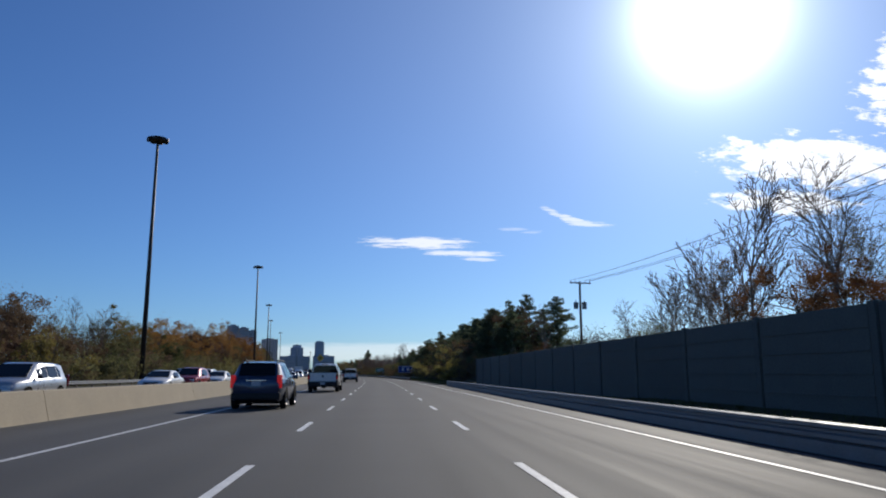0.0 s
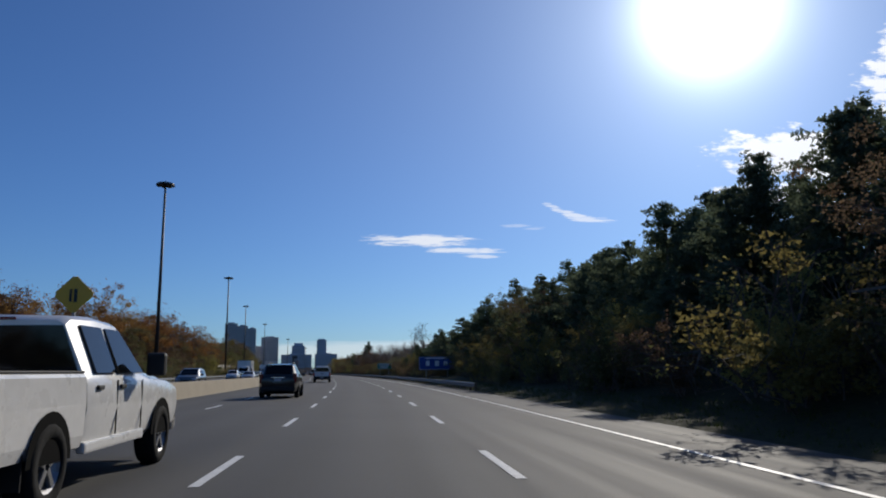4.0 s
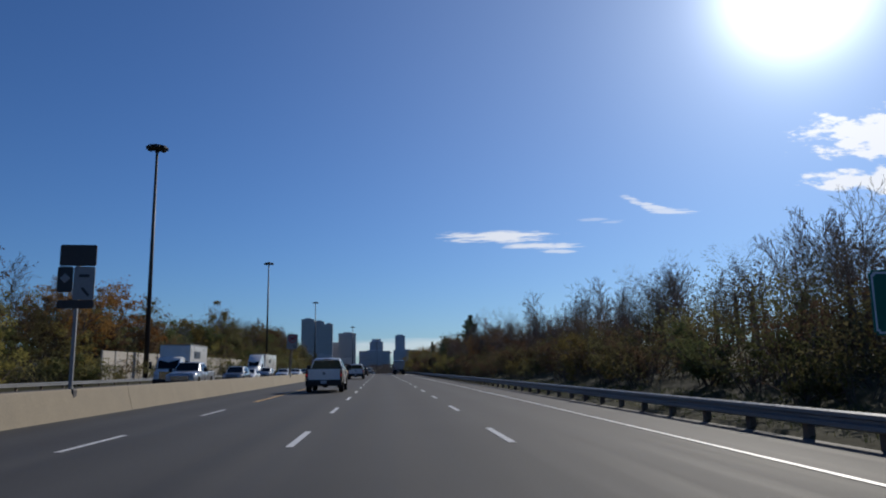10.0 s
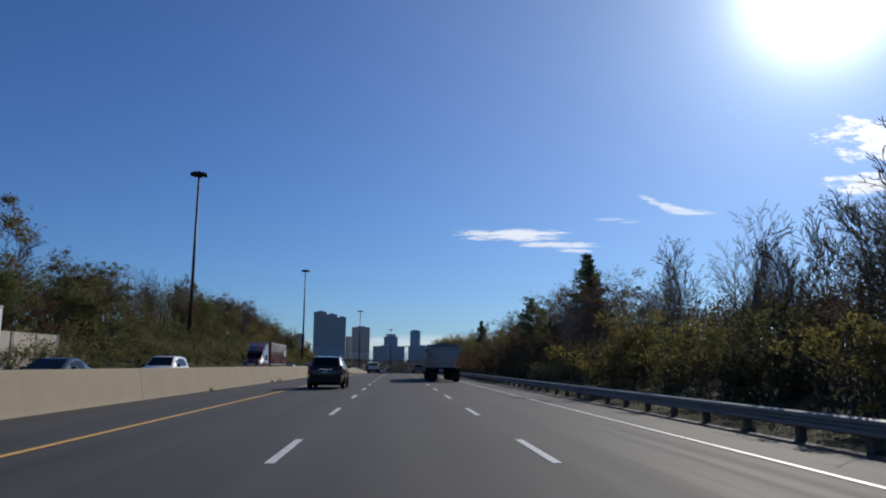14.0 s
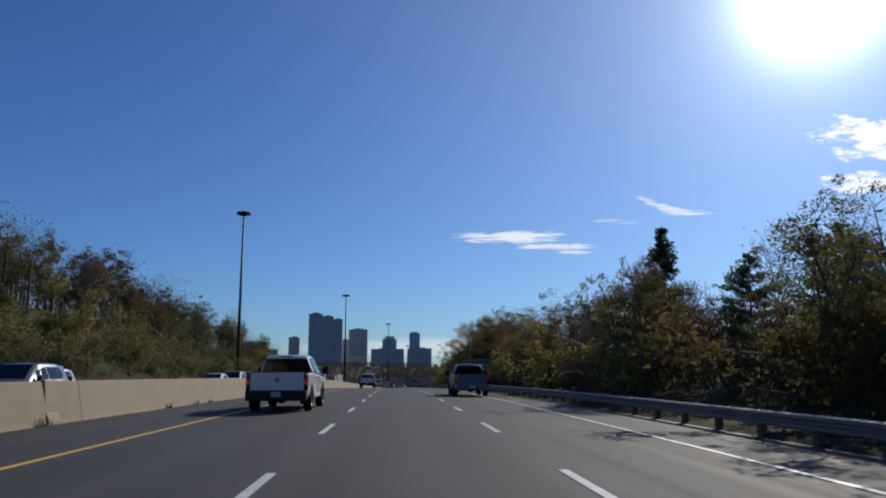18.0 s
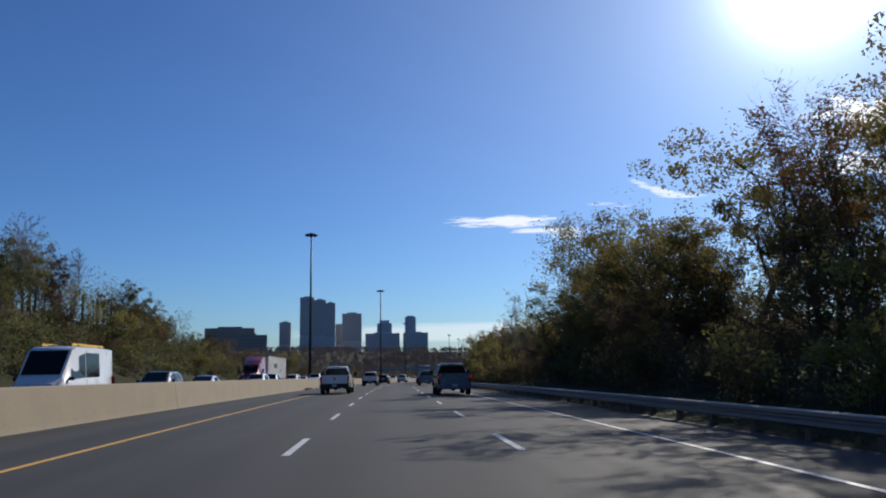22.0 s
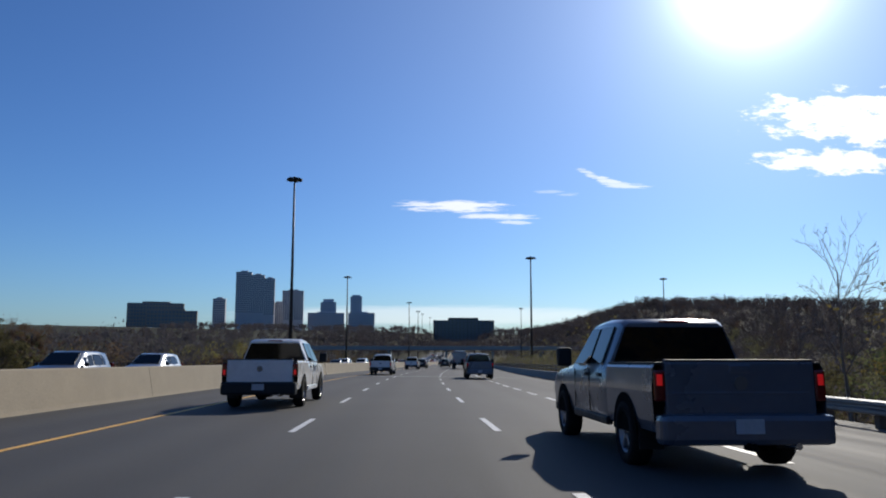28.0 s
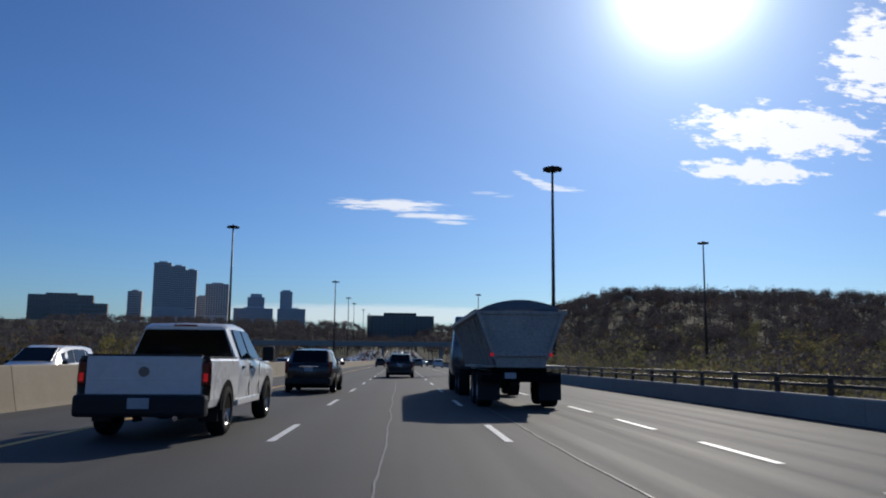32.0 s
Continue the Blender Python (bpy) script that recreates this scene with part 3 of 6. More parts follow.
def seam(s0, s1, off, wander, width, label, mat):
    line = np.arange(s0, s1, 0.5)
    o = np.array([off + wander * noise.noise((s * 0.35, off, 3.3)) + 0.3 * wander * noise.noise((s * 1.7, off, 1.3)) for s in line])
    w = width * (0.6 + 0.5 * np.abs(np.sin(line * 2.1)))
    up = np.array([0.009 + road_fall(q) for q in o])
    a, b = along(line, o - w, up), along(line, o + w, up)
    n = len(line)
    me = mesh_of("seam", [*a, *b], [(i, n + i, n + i + 1, i + 1) for i in range(n - 1)])
    tagged(put("sealed_crack", me, mat), label, "road crack", kind="structure")


SEAL = material("crack_filler", (0.13, 0.13, 0.127), 0.7, vary=0.3, scale=3, fine=20, bump=0.1)
seam(742, 812, -0.1, 0.07, 0.015, "pale wandering sealed crack in the middle lane", SEAL)
# the light this seam reflects is put into its pale colour
seam(738, 1000, 2.5, 0.05, 0.017, "straight seam coloured pale for its glint beside the lane line", SEAL)
PALE = material("pale_seam", (0.5, 0.5, 0.48), 0.7, vary=0.35, scale=1.5, fine=20, bump=0.1)
seam(690, 900, 6.45, 0.04, 0.05, "pale straight seam in the outer lane", PALE)
seam(690, 900, 8.3, 0.02, 0.08, "pale worn line beside the parapet", PALE)

# ---- noise walls ----


def noise_wall(off, s0, s1, base, top, bay, panel_mat, post_mat, label, rows=1):
    root = tagged(new("noise_wall"), label, "noise wall", kind="structure")
    n = int((s1 - s0) / bay)
    pm = bpy.data.meshes.new("wall_post")
    bm = box(0.2, 0.24, top - base + 0.03, (0, 0, 0), 0.015)
    bm.to_mesh(pm)
    bm.free()
    hm = (top - base) / rows
    wm = bpy.data.meshes.new("wall_panel")
    bm = box(0.12, bay - 0.26, hm - 0.02, (0, 0, 0), 0.012)
    for i in range(1, 6):
        box(0.03, bay - 0.3, 0.05, (-0.065, 0, hm * i / 6 - 0.03), 0, bm)
    bm.to_mesh(wm)
    bm.free()
    for i in range(n + 1):
        put("wall_post", pm, post_mat, root, m=spot(s0 + i * bay, off, base))
        if i < n:
            for r in range(rows):
                put("wall_panel", wm, panel_mat, root, m=spot(s0 + (i + 0.5) * bay, off, base + r * hm))
    return root


noise_wall(11.0, -20, 80, -0.35, 2.85, 5.0, WALL_PANEL, WALL_PANEL, "dark ribbed noise wall behind the guard rail", 1)
noise_wall(-33.5, 318, 398, 0.2, 3.9, 4.0, WALL_PALE, CONCRETE_GREY, "pale panelled noise wall with light posts below the trees", 2)

# ---- high-mast lamps ----


def mast(height=34.5):
    root = thing("high_mast_lamp", "tall dark steel high-mast lamp with a ring of floodlights", "street lamp", "high-mast lamps along the motorway")
    part("base", rod(0.55, 0.5, 0.5, 16), CONCRETE_GREY, root, "concrete footing")
    part("shaft", rod(0.36, 0.17, height - 0.6, 16, Matrix.Translation((0, 0, 0.5))), POLE_STEEL, root, smooth=True)
    bm = bmesh.new()
    bmesh.ops.create_cone(bm, cap_ends=True, segments=16, radius1=0.95, radius2=1.3, depth=0.45)
    bmesh.ops.translate(bm, vec=(0, 0, height - 0.15), verts=bm.verts)
    part("head_ring", bm, POLE_STEEL, root)
    part("cap", rod(0.45, 0.2, 0.35, 12, Matrix.Translation((0, 0, height + 0.07))), POLE_STEEL, root)
    me = bpy.data.meshes.new("floodlight")
    bm = box(0.5, 0.62, 0.42, (0, 0, 0), 0.08)
    bm.to_mesh(me)
    bm.free()
    for i in range(8):
        a = i * math.pi / 4
        put("floodlight", me, POLE_STEEL, root, m=Matrix.Translation((1.25 * math.cos(a), 1.25 * math.sin(a), height - 0.42)) @ pose(0, 0, 0, 0, 0, math.degrees(a)))
    return root


first = mast()
first.matrix_basis = spot(99, -31.8, -0.3, tilt=False)
for s, o, h in ((-17, -31.3, 0), (214, -30.5, -1.0), (330, -32.4, -1.1), (448, -36.0, 0.8), (569, -32.7, 2.5), (690, -25.8, 2), (805, -28.8, 2.2), (946, -41.7, -0.5), (1067, -27.3, -1.3),
                (1180, -30, -1.5), (876, 23.2, -3.2), (965, 85.2, 0.8), (1140, 40, -1), (1290, -34, 0), (1420, -34, 0), (1540, -34, 0)):
    copy_thing(first, spot(s, o, -0.3 + h, turn=17 * (s % 7), tilt=False))
    if s > 640:
        foot = thing("mast_footing", "tall concrete footing under a high-mast lamp", "footing", m=spot(s, o, -0.25 + h, tilt=False))
        part("pier", rod(0.62, 0.6, 12, 14, Matrix.Translation((0, 0, -12))), CONCRETE_GREY, foot)

# ---- signs ----


def plate(w, h, at, mat, parent, name="panel", label="", r=0.05):
    bm = bmesh.new()
    bmesh.ops.create_cube(bm, size=1.0)
    bmesh.ops.scale(bm, vec=(w, 0.03, h), verts=bm.verts)
    bmesh.ops.bevel(bm, geom=[e for e in bm.edges if abs(e.verts[0].co.y - e.verts[1].co.y) > 0.01], offset=r, segments=3, affect="EDGES")
    bmesh.ops.translate(bm, vec=at, verts=bm.verts)
    return part(name, bm, mat, parent, label)


def road_sign(name, label, s, off, w, h, z, mat, bars, turn=0):
    root = thing(name, label, "road sign", m=spot(s, off, -0.3, turn=turn, tilt=False))
    plate(w, h, (0, 0, z), mat, root)
    border = plate(w - 0.06, h - 0.06, (0, -0.004, z), SIGN_WHITE, root, "border")
    plate(w - 0.14, h - 0.14, (0, -0.008, z), mat, root, "face")
    for x, zz, bw, bh in bars:
        plate(bw, bh, (x, -0.02, z + zz), SIGN_WHITE, root, "legend_bar", r=0.02)
    for x in (-w * 0.3, w * 0.3):
        bm = box(0.12, 0.12, z + h / 2 + 0.2, (x, 0.1, -0.2), 0.01)
        part("post", bm, STEEL, root)
    return root


road_sign("service_sign", "blue service sign with white pictogram plates on posts", 197, 13.3, 5.4, 1.9, 2.65, SIGN_BLUE,
          [(-1.4, 0, 0.55, 0.75), (0, 0, 0.6, 0.75), (1.3, 0, 0.6, 0.6), (0, 0.72, 3.6, 0.14)])
road_sign("exit_sign", "green guide sign with white legend among shrubs", 248.5, 10.7, 3.2, 1.26, 2.68, SIGN_GREEN,
          [(0, 0.32, 2.4, 0.17), (-0.15, -0.02, 2.0, 0.17), (-0.2, -0.35, 1.7, 0.16)])
green = road_sign("exit_sign", "green exit sign with white arrow beside the guard rail", 506.5, 9.65, 2.45, 1.24, 3.02, SIGN_GREEN,
                  [(-0.25, 0.0, 1.5, 0.13), (-0.25, -0.32, 1.5, 0.13), (0.85, -0.2, 0.09, 0.34), (0.92, 0.0, 0.22, 0.09)])
lamp = thing("timber_pole", "plain dark timber pole standing beside a green sign", "pole", m=spot(506.9, 8.45, -0.3, tilt=False))
part("shaft", rod(0.12, 0.1, 6.2, 10), POST_WOOD, lamp, smooth=True)


def diamond(s, off):
    root = thing("warning_sign", "yellow diamond warning sign mounted above the median barrier", "road sign", m=spot(s, off, 0, tilt=False))
    bm = bmesh.new()
    bmesh.ops.create_cube(bm, size=1.0)
    bmesh.ops.scale(bm, vec=(0.9, 0.02, 0.9), verts=bm.verts)
    bmesh.ops.bevel(bm, geom=[e for e in bm.edges if abs(e.verts[0].co.y - e.verts[1].co.y) > 0.01], offset=0.07, segments=3, affect="EDGES")
    bmesh.ops.transform(bm, matrix=pose(0, 0, 3.75, 0, 45, 0), verts=bm.verts)
    part("panel", bm, SIGN_YELLOW, root)
    bm = box(0.1, 0.012, 0.42, (0.05, -0.018, 3.5))
    box(0.08, 0.012, 0.4, (-0.1, -0.018, 3.52), 0, bm)
    part("symbol", bm, BLACK, root, "black merge symbol")
    bm = box(0.5, 0.02, 0.8, (0.1, 0, 1.9), 0.01)
    part("back_plate", bm, STEEL, root, "grey plate on the post")
    part("post", box(0.09, 0.09, 2.6, (0, 0.06, 0.8), 0.01), STEEL, root)
    return root


diamond(117.4, -9.15)


def ban_sign(s, off, lean, label):
    """A white ban plate on a leaning post clamped to the median barrier."""
    root = thing("ban_sign", label, "road sign", m=spot(s, off, 0, turn=4, tilt=False) @ pose(0, 0, 0, 0, lean, 0))
    # the white plate takes the grey that holds its backlit shade
    plate(0.98, 1.44, (0, 0, 3.94), SIGN_GREY, root, r=0.07)
    bm = bmesh.new()
    n = 28
    rings = [[bm.verts.new((r * math.cos(2 * math.pi * i / n), y, 4.2 + r * math.sin(2 * math.pi * i / n))) for i in range(n)] for r, y in ((0.29, -0.017), (0.29, -0.024), (0.38, -0.024), (0.38, -0.017))]
    for a, b in zip(rings[:-1], rings[1:]):
        for i in range(n):
            j = (i + 1) % n
            bm.faces.new((a[i], a[j], b[j], b[i]))
    part("ring", bm, SIGN_RED, root, "red ban ring")
    bm = box(0.66, 0.006, 0.08, (0, -0.03, -0.04))
    bmesh.ops.transform(bm, matrix=pose(0, 0, 4.2, 0, -40, 0), verts=bm.verts)
    part("slash", bm, SIGN_RED, root, "red slash")
    bm = box(0.27, 0.006, 0.2, (-0.06, -0.02, 4.14), 0)
    box(0.12, 0.006, 0.14, (0.15, -0.02, 4.14), 0, bm)
    for x in (-0.12, 0.02, 0.16):
        bmesh.ops.create_cone(bm, cap_ends=True, segments=12, radius1=0.04, radius2=0.04, depth=0.006, matrix=pose(x, -0.02, 4.12, 90, 0, 0))
    part("symbol", bm, BLACK, root, "black truck symbol")
    bm = box(0.05, 0.006, 0.3, (0, -0.02, -0.15))
    bmesh.ops.create_cone(bm, cap_ends=True, segments=3, radius1=0.11, radius2=0.11, depth=0.006, matrix=pose(0, -0.02, -0.16, 90, 0, 0) @ pose(0, 0, 0, 0, 0, 30))
    bmesh.ops.transform(bm, matrix=pose(0.24, 0, 3.5, 0, -40, 0), verts=bm.verts)
    part("arrow", bm, BLACK, root, "black arrow")
    part("post", box(0.15, 0.1, 3.95, (-0.05, 0.09, 0.55), 0.015), POST_WOOD, root, "dark timber post")
    part("channel", box(0.05, 0.04, 2.9, (0.08, 0.05, 0.5), 0.008), STEEL, root, "bright steel channel")
    part("clamp", box(0.34, 0.3, 0.4, (-0.03, 0.05, 0.42), 0.04), POLE_STEEL, root, "rusty clamp on the barrier")
    part("peg", box(0.05, 0.05, 0.12, (0.02, 0.05, 4.64), 0.01), SIGN_BLUE, root)
    return root


ban_sign(300, -9.15, 3.5, "white no-trucks sign on a leaning post clamped to the barrier")


def stacked_sign(s, off):
    """Several small dull plates bolted to one post above the median barrier."""
    root = thing("stacked_sign", "shade-greyed stack of small plates on a post", "road sign", m=spot(s, off, 0, turn=4, tilt=False))
    plate(1.0, 0.62, (0, 0, 4.62), POLE_STEEL, root, "top_plate", "dark grey top plate", r=0.03)
    plate(0.42, 0.74, (-0.32, -0.01, 3.92), BLACK, root, "side_plate", "black side plate", r=0.03)
    plate(0.58, 0.96, (0.2, -0.01, 3.81), SIGN_GREY, root, "main_plate", "dull grey main plate", r=0.03)
    plate(1.0, 0.24, (0, 0, 3.2), POLE_STEEL, root, "bottom_plate", "dark grey bottom plate", r=0.03)
    mark = box(0.2, 0.008, 0.2, (0, 0, -0.1))
    bmesh.ops.transform(mark, matrix=pose(-0.32, -0.03, 3.95, 0, 45, 0), verts=mark.verts)
    part("diamond", mark, SIGN_GREY, root, "pale diamond")
    part("bar", box(0.28, 0.008, 0.08, (0.2, -0.03, 3.98)), BLACK, root, "black bar")
    mark = box(0.07, 0.008, 0.3, (0, 0, -0.15))
    bmesh.ops.transform(mark, matrix=pose(0.25, -0.03, 3.56, 0, -40, 0), verts=mark.verts)
    part("arrow", mark, BLACK, root, "black arrow")
    part("post", box(0.1, 0.09, 3.6, (0.0, 0.07, 0.75), 0.012), STEEL, root)
    part("clamp", box(0.3, 0.3, 0.36, (0, 0.05, 0.45), 0.04), POLE_STEEL, root, "rusty clamp on the barrier")
    return root


stacked_sign(256, -9.15)

# ---- utility pole ----


def utility_pole(s, off, height):
    root = thing("utility_pole", "wooden utility pole with crossarm and two transformers behind the noise wall", "utility pole", m=spot(s, off, -0.3, turn=10, tilt=False))
    part("pole", rod(0.17, 0.12, height, 10), POST_WOOD, root, smooth=True)
    part("crossarm", box(2.6, 0.11, 0.13, (0, -0.14, height - 0.25), 0.01), POST_WOOD, root)
    for x in (-1.15, -0.6, 0.6, 1.15):
        part("insulator", rod(0.05, 0.04, 0.18, 8, Matrix.Translation((x, -0.14, height - 0.12))), STEEL, root)
    for x in (-0.52, 0.52):
        can = part("transformer", rod(0.27, 0.27, 0.75, 14, Matrix.Translation((x, 0.05, height - 3.1))), STEEL, root, "grey transformer can", smooth=False)
        part("bushing", rod(0.05, 0.03, 0.3, 8, Matrix.Translation((x, 0.05, height - 2.35))), STEEL, can)
    part("bracket", box(1.2, 0.06, 0.08, (0, 0.02, height - 2.6)), STEEL, root)
    return root


def wire(p0, p1, sag, parent, r=0.018):
    n = 14
    ts = np.linspace(0, 1, n)
    pts = [Vector(p0).lerp(Vector(p1), t) - Vector((0, 0, sag * 4 * t * (1 - t))) for t in ts]
    verts, faces = [], []
    for p in pts:
        verts += [(p.x - r, p.y, p.z - r), (p.x + r, p.y, p.z - r), (p.x, p.y, p.z + r)]
    for i in range(n - 1):
        for j in range(3):
            a, b = i * 3 + j, i * 3 + (j + 1) % 3
            faces.append((a, b, b + 3, a + 3))
    put("wire", mesh_of("wire", verts, faces), BLACK, parent)


utility_pole(77, 22.4, 11.8)
utility_pole(24, 26, 11.8)
lines = thing("overhead_wires", "thin black overhead wires slung between utility poles", "wires")
for dx in (-1.15, 0.6, 1.15):
    wire(along(24, 26 + dx, 11.6), along(77, 22.4 + dx, 11.6), 0.7, lines)

# ---- trees ----
rng = np.random.default_rng(5)


def tubes(segments):
    """Tapered tubes from rows of start, end, first radius, last radius."""
    verts, faces = [], []
    for p0, p1, r0, r1 in segments:
        d = p1 - p0
        n = np.linalg.norm(d)
        if n < 1e-6:
            continue
        d = d / n
        a = np.cross(d, (0.3, 0.9, 0.2))
        a /= np.linalg.norm(a)
        b = np.cross(d, a)
        k = 6 if r0 > 0.09 else (4 if r0 > 0.035 else 3)
        base = len(verts)
        if r0 < 0.017:
            verts += [p0 - a * r0, p0 + a * r0, p1 + a * r1, p1 - a * r1]
            faces.append((base, base + 1, base + 2, base + 3))
            continue
        for c, r in ((p0, r0), (p1, r1)):
            for j in range(k):
                w = 2 * math.pi * j / k
                verts.append(c + r * (math.cos(w) * a + math.sin(w) * b))
        for j in range(k):
            q = (j + 1) % k
            faces.append((base + j, base + q, base + k + q, base + k + j))
    return verts, faces


def blob(n):
    """Places spread evenly through a ball 1.65 across its half."""
    d = rng.normal(size=(n, 3))
    return d / np.linalg.norm(d, axis=1)[:, None] * 1.65 * rng.uniform(0, 1, (n, 1)) ** 0.4


def leaves(centres, size, flat=0.0, long_=1.0):
    """A three-cornered leaf spray at each place, turned at random."""
    n = len(centres)
    a = rng.normal(size=(n, 3))
    a[:, 2] *= 1 - flat
    a /= np.linalg.norm(a, axis=1)[:, None]
    b = np.cross(a, rng.normal(size=(n, 3)))
    b /= np.linalg.norm(b, axis=1)[:, None]
    k = size * rng.uniform(0.6, 1.4, (n, 1))
    a, b = a * k * long_, b * k * 0.62
    tips = np.stack([centres - a, centres + a * 0.6 + b, centres + a * 0.6 - b], axis=1).reshape(-1, 3)
    return tips.tolist(), np.arange(3 * n).reshape(n, 3).tolist()


def grow(height, spread, levels, trunks=1, upright=0.5, fork=4, first_at=0.3, wiggle=0.18, thick=0.018):
    """The limbs of a broad-leaved tree: segments and the tips of the last twigs."""
    segs, tips = [], []

    def limb(p, d, length, r, level):
        n = 4 if level < 2 else 2
        for i in range(n):
            d = d + rng.normal(size=3) * wiggle
            d[2] += 0.1 * upright
            d /= np.linalg.norm(d)
            q = p + d * length / n
            r2 = r * 0.8
            segs.append((p, q, r, r2))
            if level < levels and (i + 1) / n > (first_at if level == 0 else 0.2):
                for _ in range(fork if level == 0 else (rng.integers(1, 3) if level == 1 else 2)):
                    side = rng.normal(size=3)
                    side -= d * np.dot(side, d)
                    side /= np.linalg.norm(side) + 1e-6
                    e = d * upright + side * spread
                    e[2] = max(e[2], -0.1) if level else max(e[2], 0.15)
                    e /= np.linalg.norm(e)
                    limb(q, e, length * rng.uniform(0.42, 0.62), r2 * 0.6, level + 1)
            if level >= levels - 1:
                tips.append(q)
            p, r = q, r2
        tips.append(p)

    for k in range(trunks):
        a = 2 * math.pi * k / max(trunks, 1) + rng.uniform(0, 1)
        lean = 0.0 if trunks == 1 else rng.uniform(0.1, 0.35)
        d = np.array([math.cos(a) * lean, math.sin(a) * lean, 1.0])
        limb(np.array([0.12 * math.cos(a), 0.12 * math.sin(a), -0.4]) * (trunks > 1) + np.array([0, 0, -0.4]) * (trunks == 1), d / np.linalg.norm(d), height * rng.uniform(0.62, 0.78), height * thick, 0)
    return segs, np.array(tips)


def plant(name, label, category, segs, bark, crown=None, leaf_mat=None, group=""):
    root = thing(name, label, category, group)
    verts, faces = tubes(segs)
    put("trunk", mesh_of("trunk", verts, faces, True), bark, root)
    if crown is not None:
        q, f = crown
        put("crown", mesh_of("crown", q, f), leaf_mat, root)
    return root


def sized(segs, tips):
    """Brings a tree to a height of 10 m."""
    k = 10.0 / max(g[1][2] for g in segs)
    return [(p * k, q * k, r0, r1) for p, q, r0, r1 in segs], tips * k


def upright_tree(stems, lean, open_):
    """Limbs of a winter tree: steep forked stems with rows of fine twigs."""
    segs, tips = [], []

    def shoot(p, d, length, r, level):
        n = max(2, int(length / 0.62))
        for i in range(n):
            d = d + rng.normal(size=3) * (0.09 if level == 0 else 0.14)
            d[2] += 0.07
            d /= np.linalg.norm(d)
            q = p + d * length / n
            segs.append((p, q, max(r, 0.015), max(r * 0.86, 0.012)))
            r *= 0.86
            if level < 3 and (level > 0 or i >= n * 0.22):
                for _ in range(2):
                    side = rng.normal(size=3)
                    side -= d * np.dot(side, d)
                    side /= np.linalg.norm(side) + 1e-6
                    e = d * 0.9 + side * open_ * rng.uniform(0.6, 1.2)
                    shoot(q, e / np.linalg.norm(e), length * rng.uniform(0.34, 0.5) * (1.1 - 0.5 * i / n), r * 0.6, level + 1)
            if level >= 2:
                tips.append(q)
            p = q
    for k in range(stems):
        a = 2 * math.pi * (k + rng.uniform(-0.2, 0.2)) / stems
        d = np.array([math.cos(a) * lean, math.sin(a) * lean, 1.0])
        shoot(np.array([0.1 * math.cos(a), 0.1 * math.sin(a), -0.4]), d / np.linalg.norm(d), rng.uniform(6.6, 8.0), 0.15 if stems == 1 else 0.1, 0)
    return sized(segs, np.array(tips))


def bare_tree(kind):
    segs, tips = upright_tree((1, 2, 1, 2)[kind], 0.16, (0.62, 0.5, 0.8, 0.62)[kind])
    return plant("bare_tree", "leafless grey-brown tree with fine upright twigs", "tree", segs, BARK_PALE)


def clumps(tips, number, each, small, large):
    """Rounded leaf clumps round some of the twig tips, thickest on their outsides, with a loose fringe."""
    middle = tips.mean(axis=0)
    heart = middle + (tips[rng.integers(0, len(tips), number)] - middle) * 0.84
    reach = rng.uniform(small, large, (number, 1))
    which = rng.integers(0, number, number * each)
    d = rng.normal(size=(number * each, 3))
    d /= np.linalg.norm(d, axis=1)[:, None]
    body = heart[which] + d * (1, 1, 0.75) * reach[which] * rng.uniform(0.15, 1.0, (number * each, 1)) ** 0.45
    n = number * each // 6
    fringe = middle + (tips[rng.integers(0, len(tips), n)] - middle) * 0.92 + blob(n) * 0.15
    return np.concatenate([body, fringe])


def leafy_tree(leaf_mat, label, density=1.0, near=True):
    segs, tips = sized(*grow(10, 0.72, 3, int(rng.integers(1, 3)), 0.6, 3, 0.2))
    segs = [g for g in segs if g[2] > (0.014 if near else 0.022)]
    c = clumps(tips, int((150 if near else 110) * density), 85 if near else 72, 0.3, 0.75)
    return plant("leafy_tree" if leaf_mat in (LEAF_OLIVE, LEAF_GREEN) else "autumn_tree", label, "tree", segs, BARK, leaves(c, 0.064 if near else 0.09), leaf_mat)


def sparse_tree(leaf_mat, label):
    segs, tips = upright_tree(int(rng.integers(1, 3)), 0.14, 0.6)
    n = 5200
    c = tips[rng.integers(0, len(tips), n)] + blob(n) * 0.13
    return plant("sparse_tree", label, "tree", segs, BARK, leaves(c, 0.05), leaf_mat)


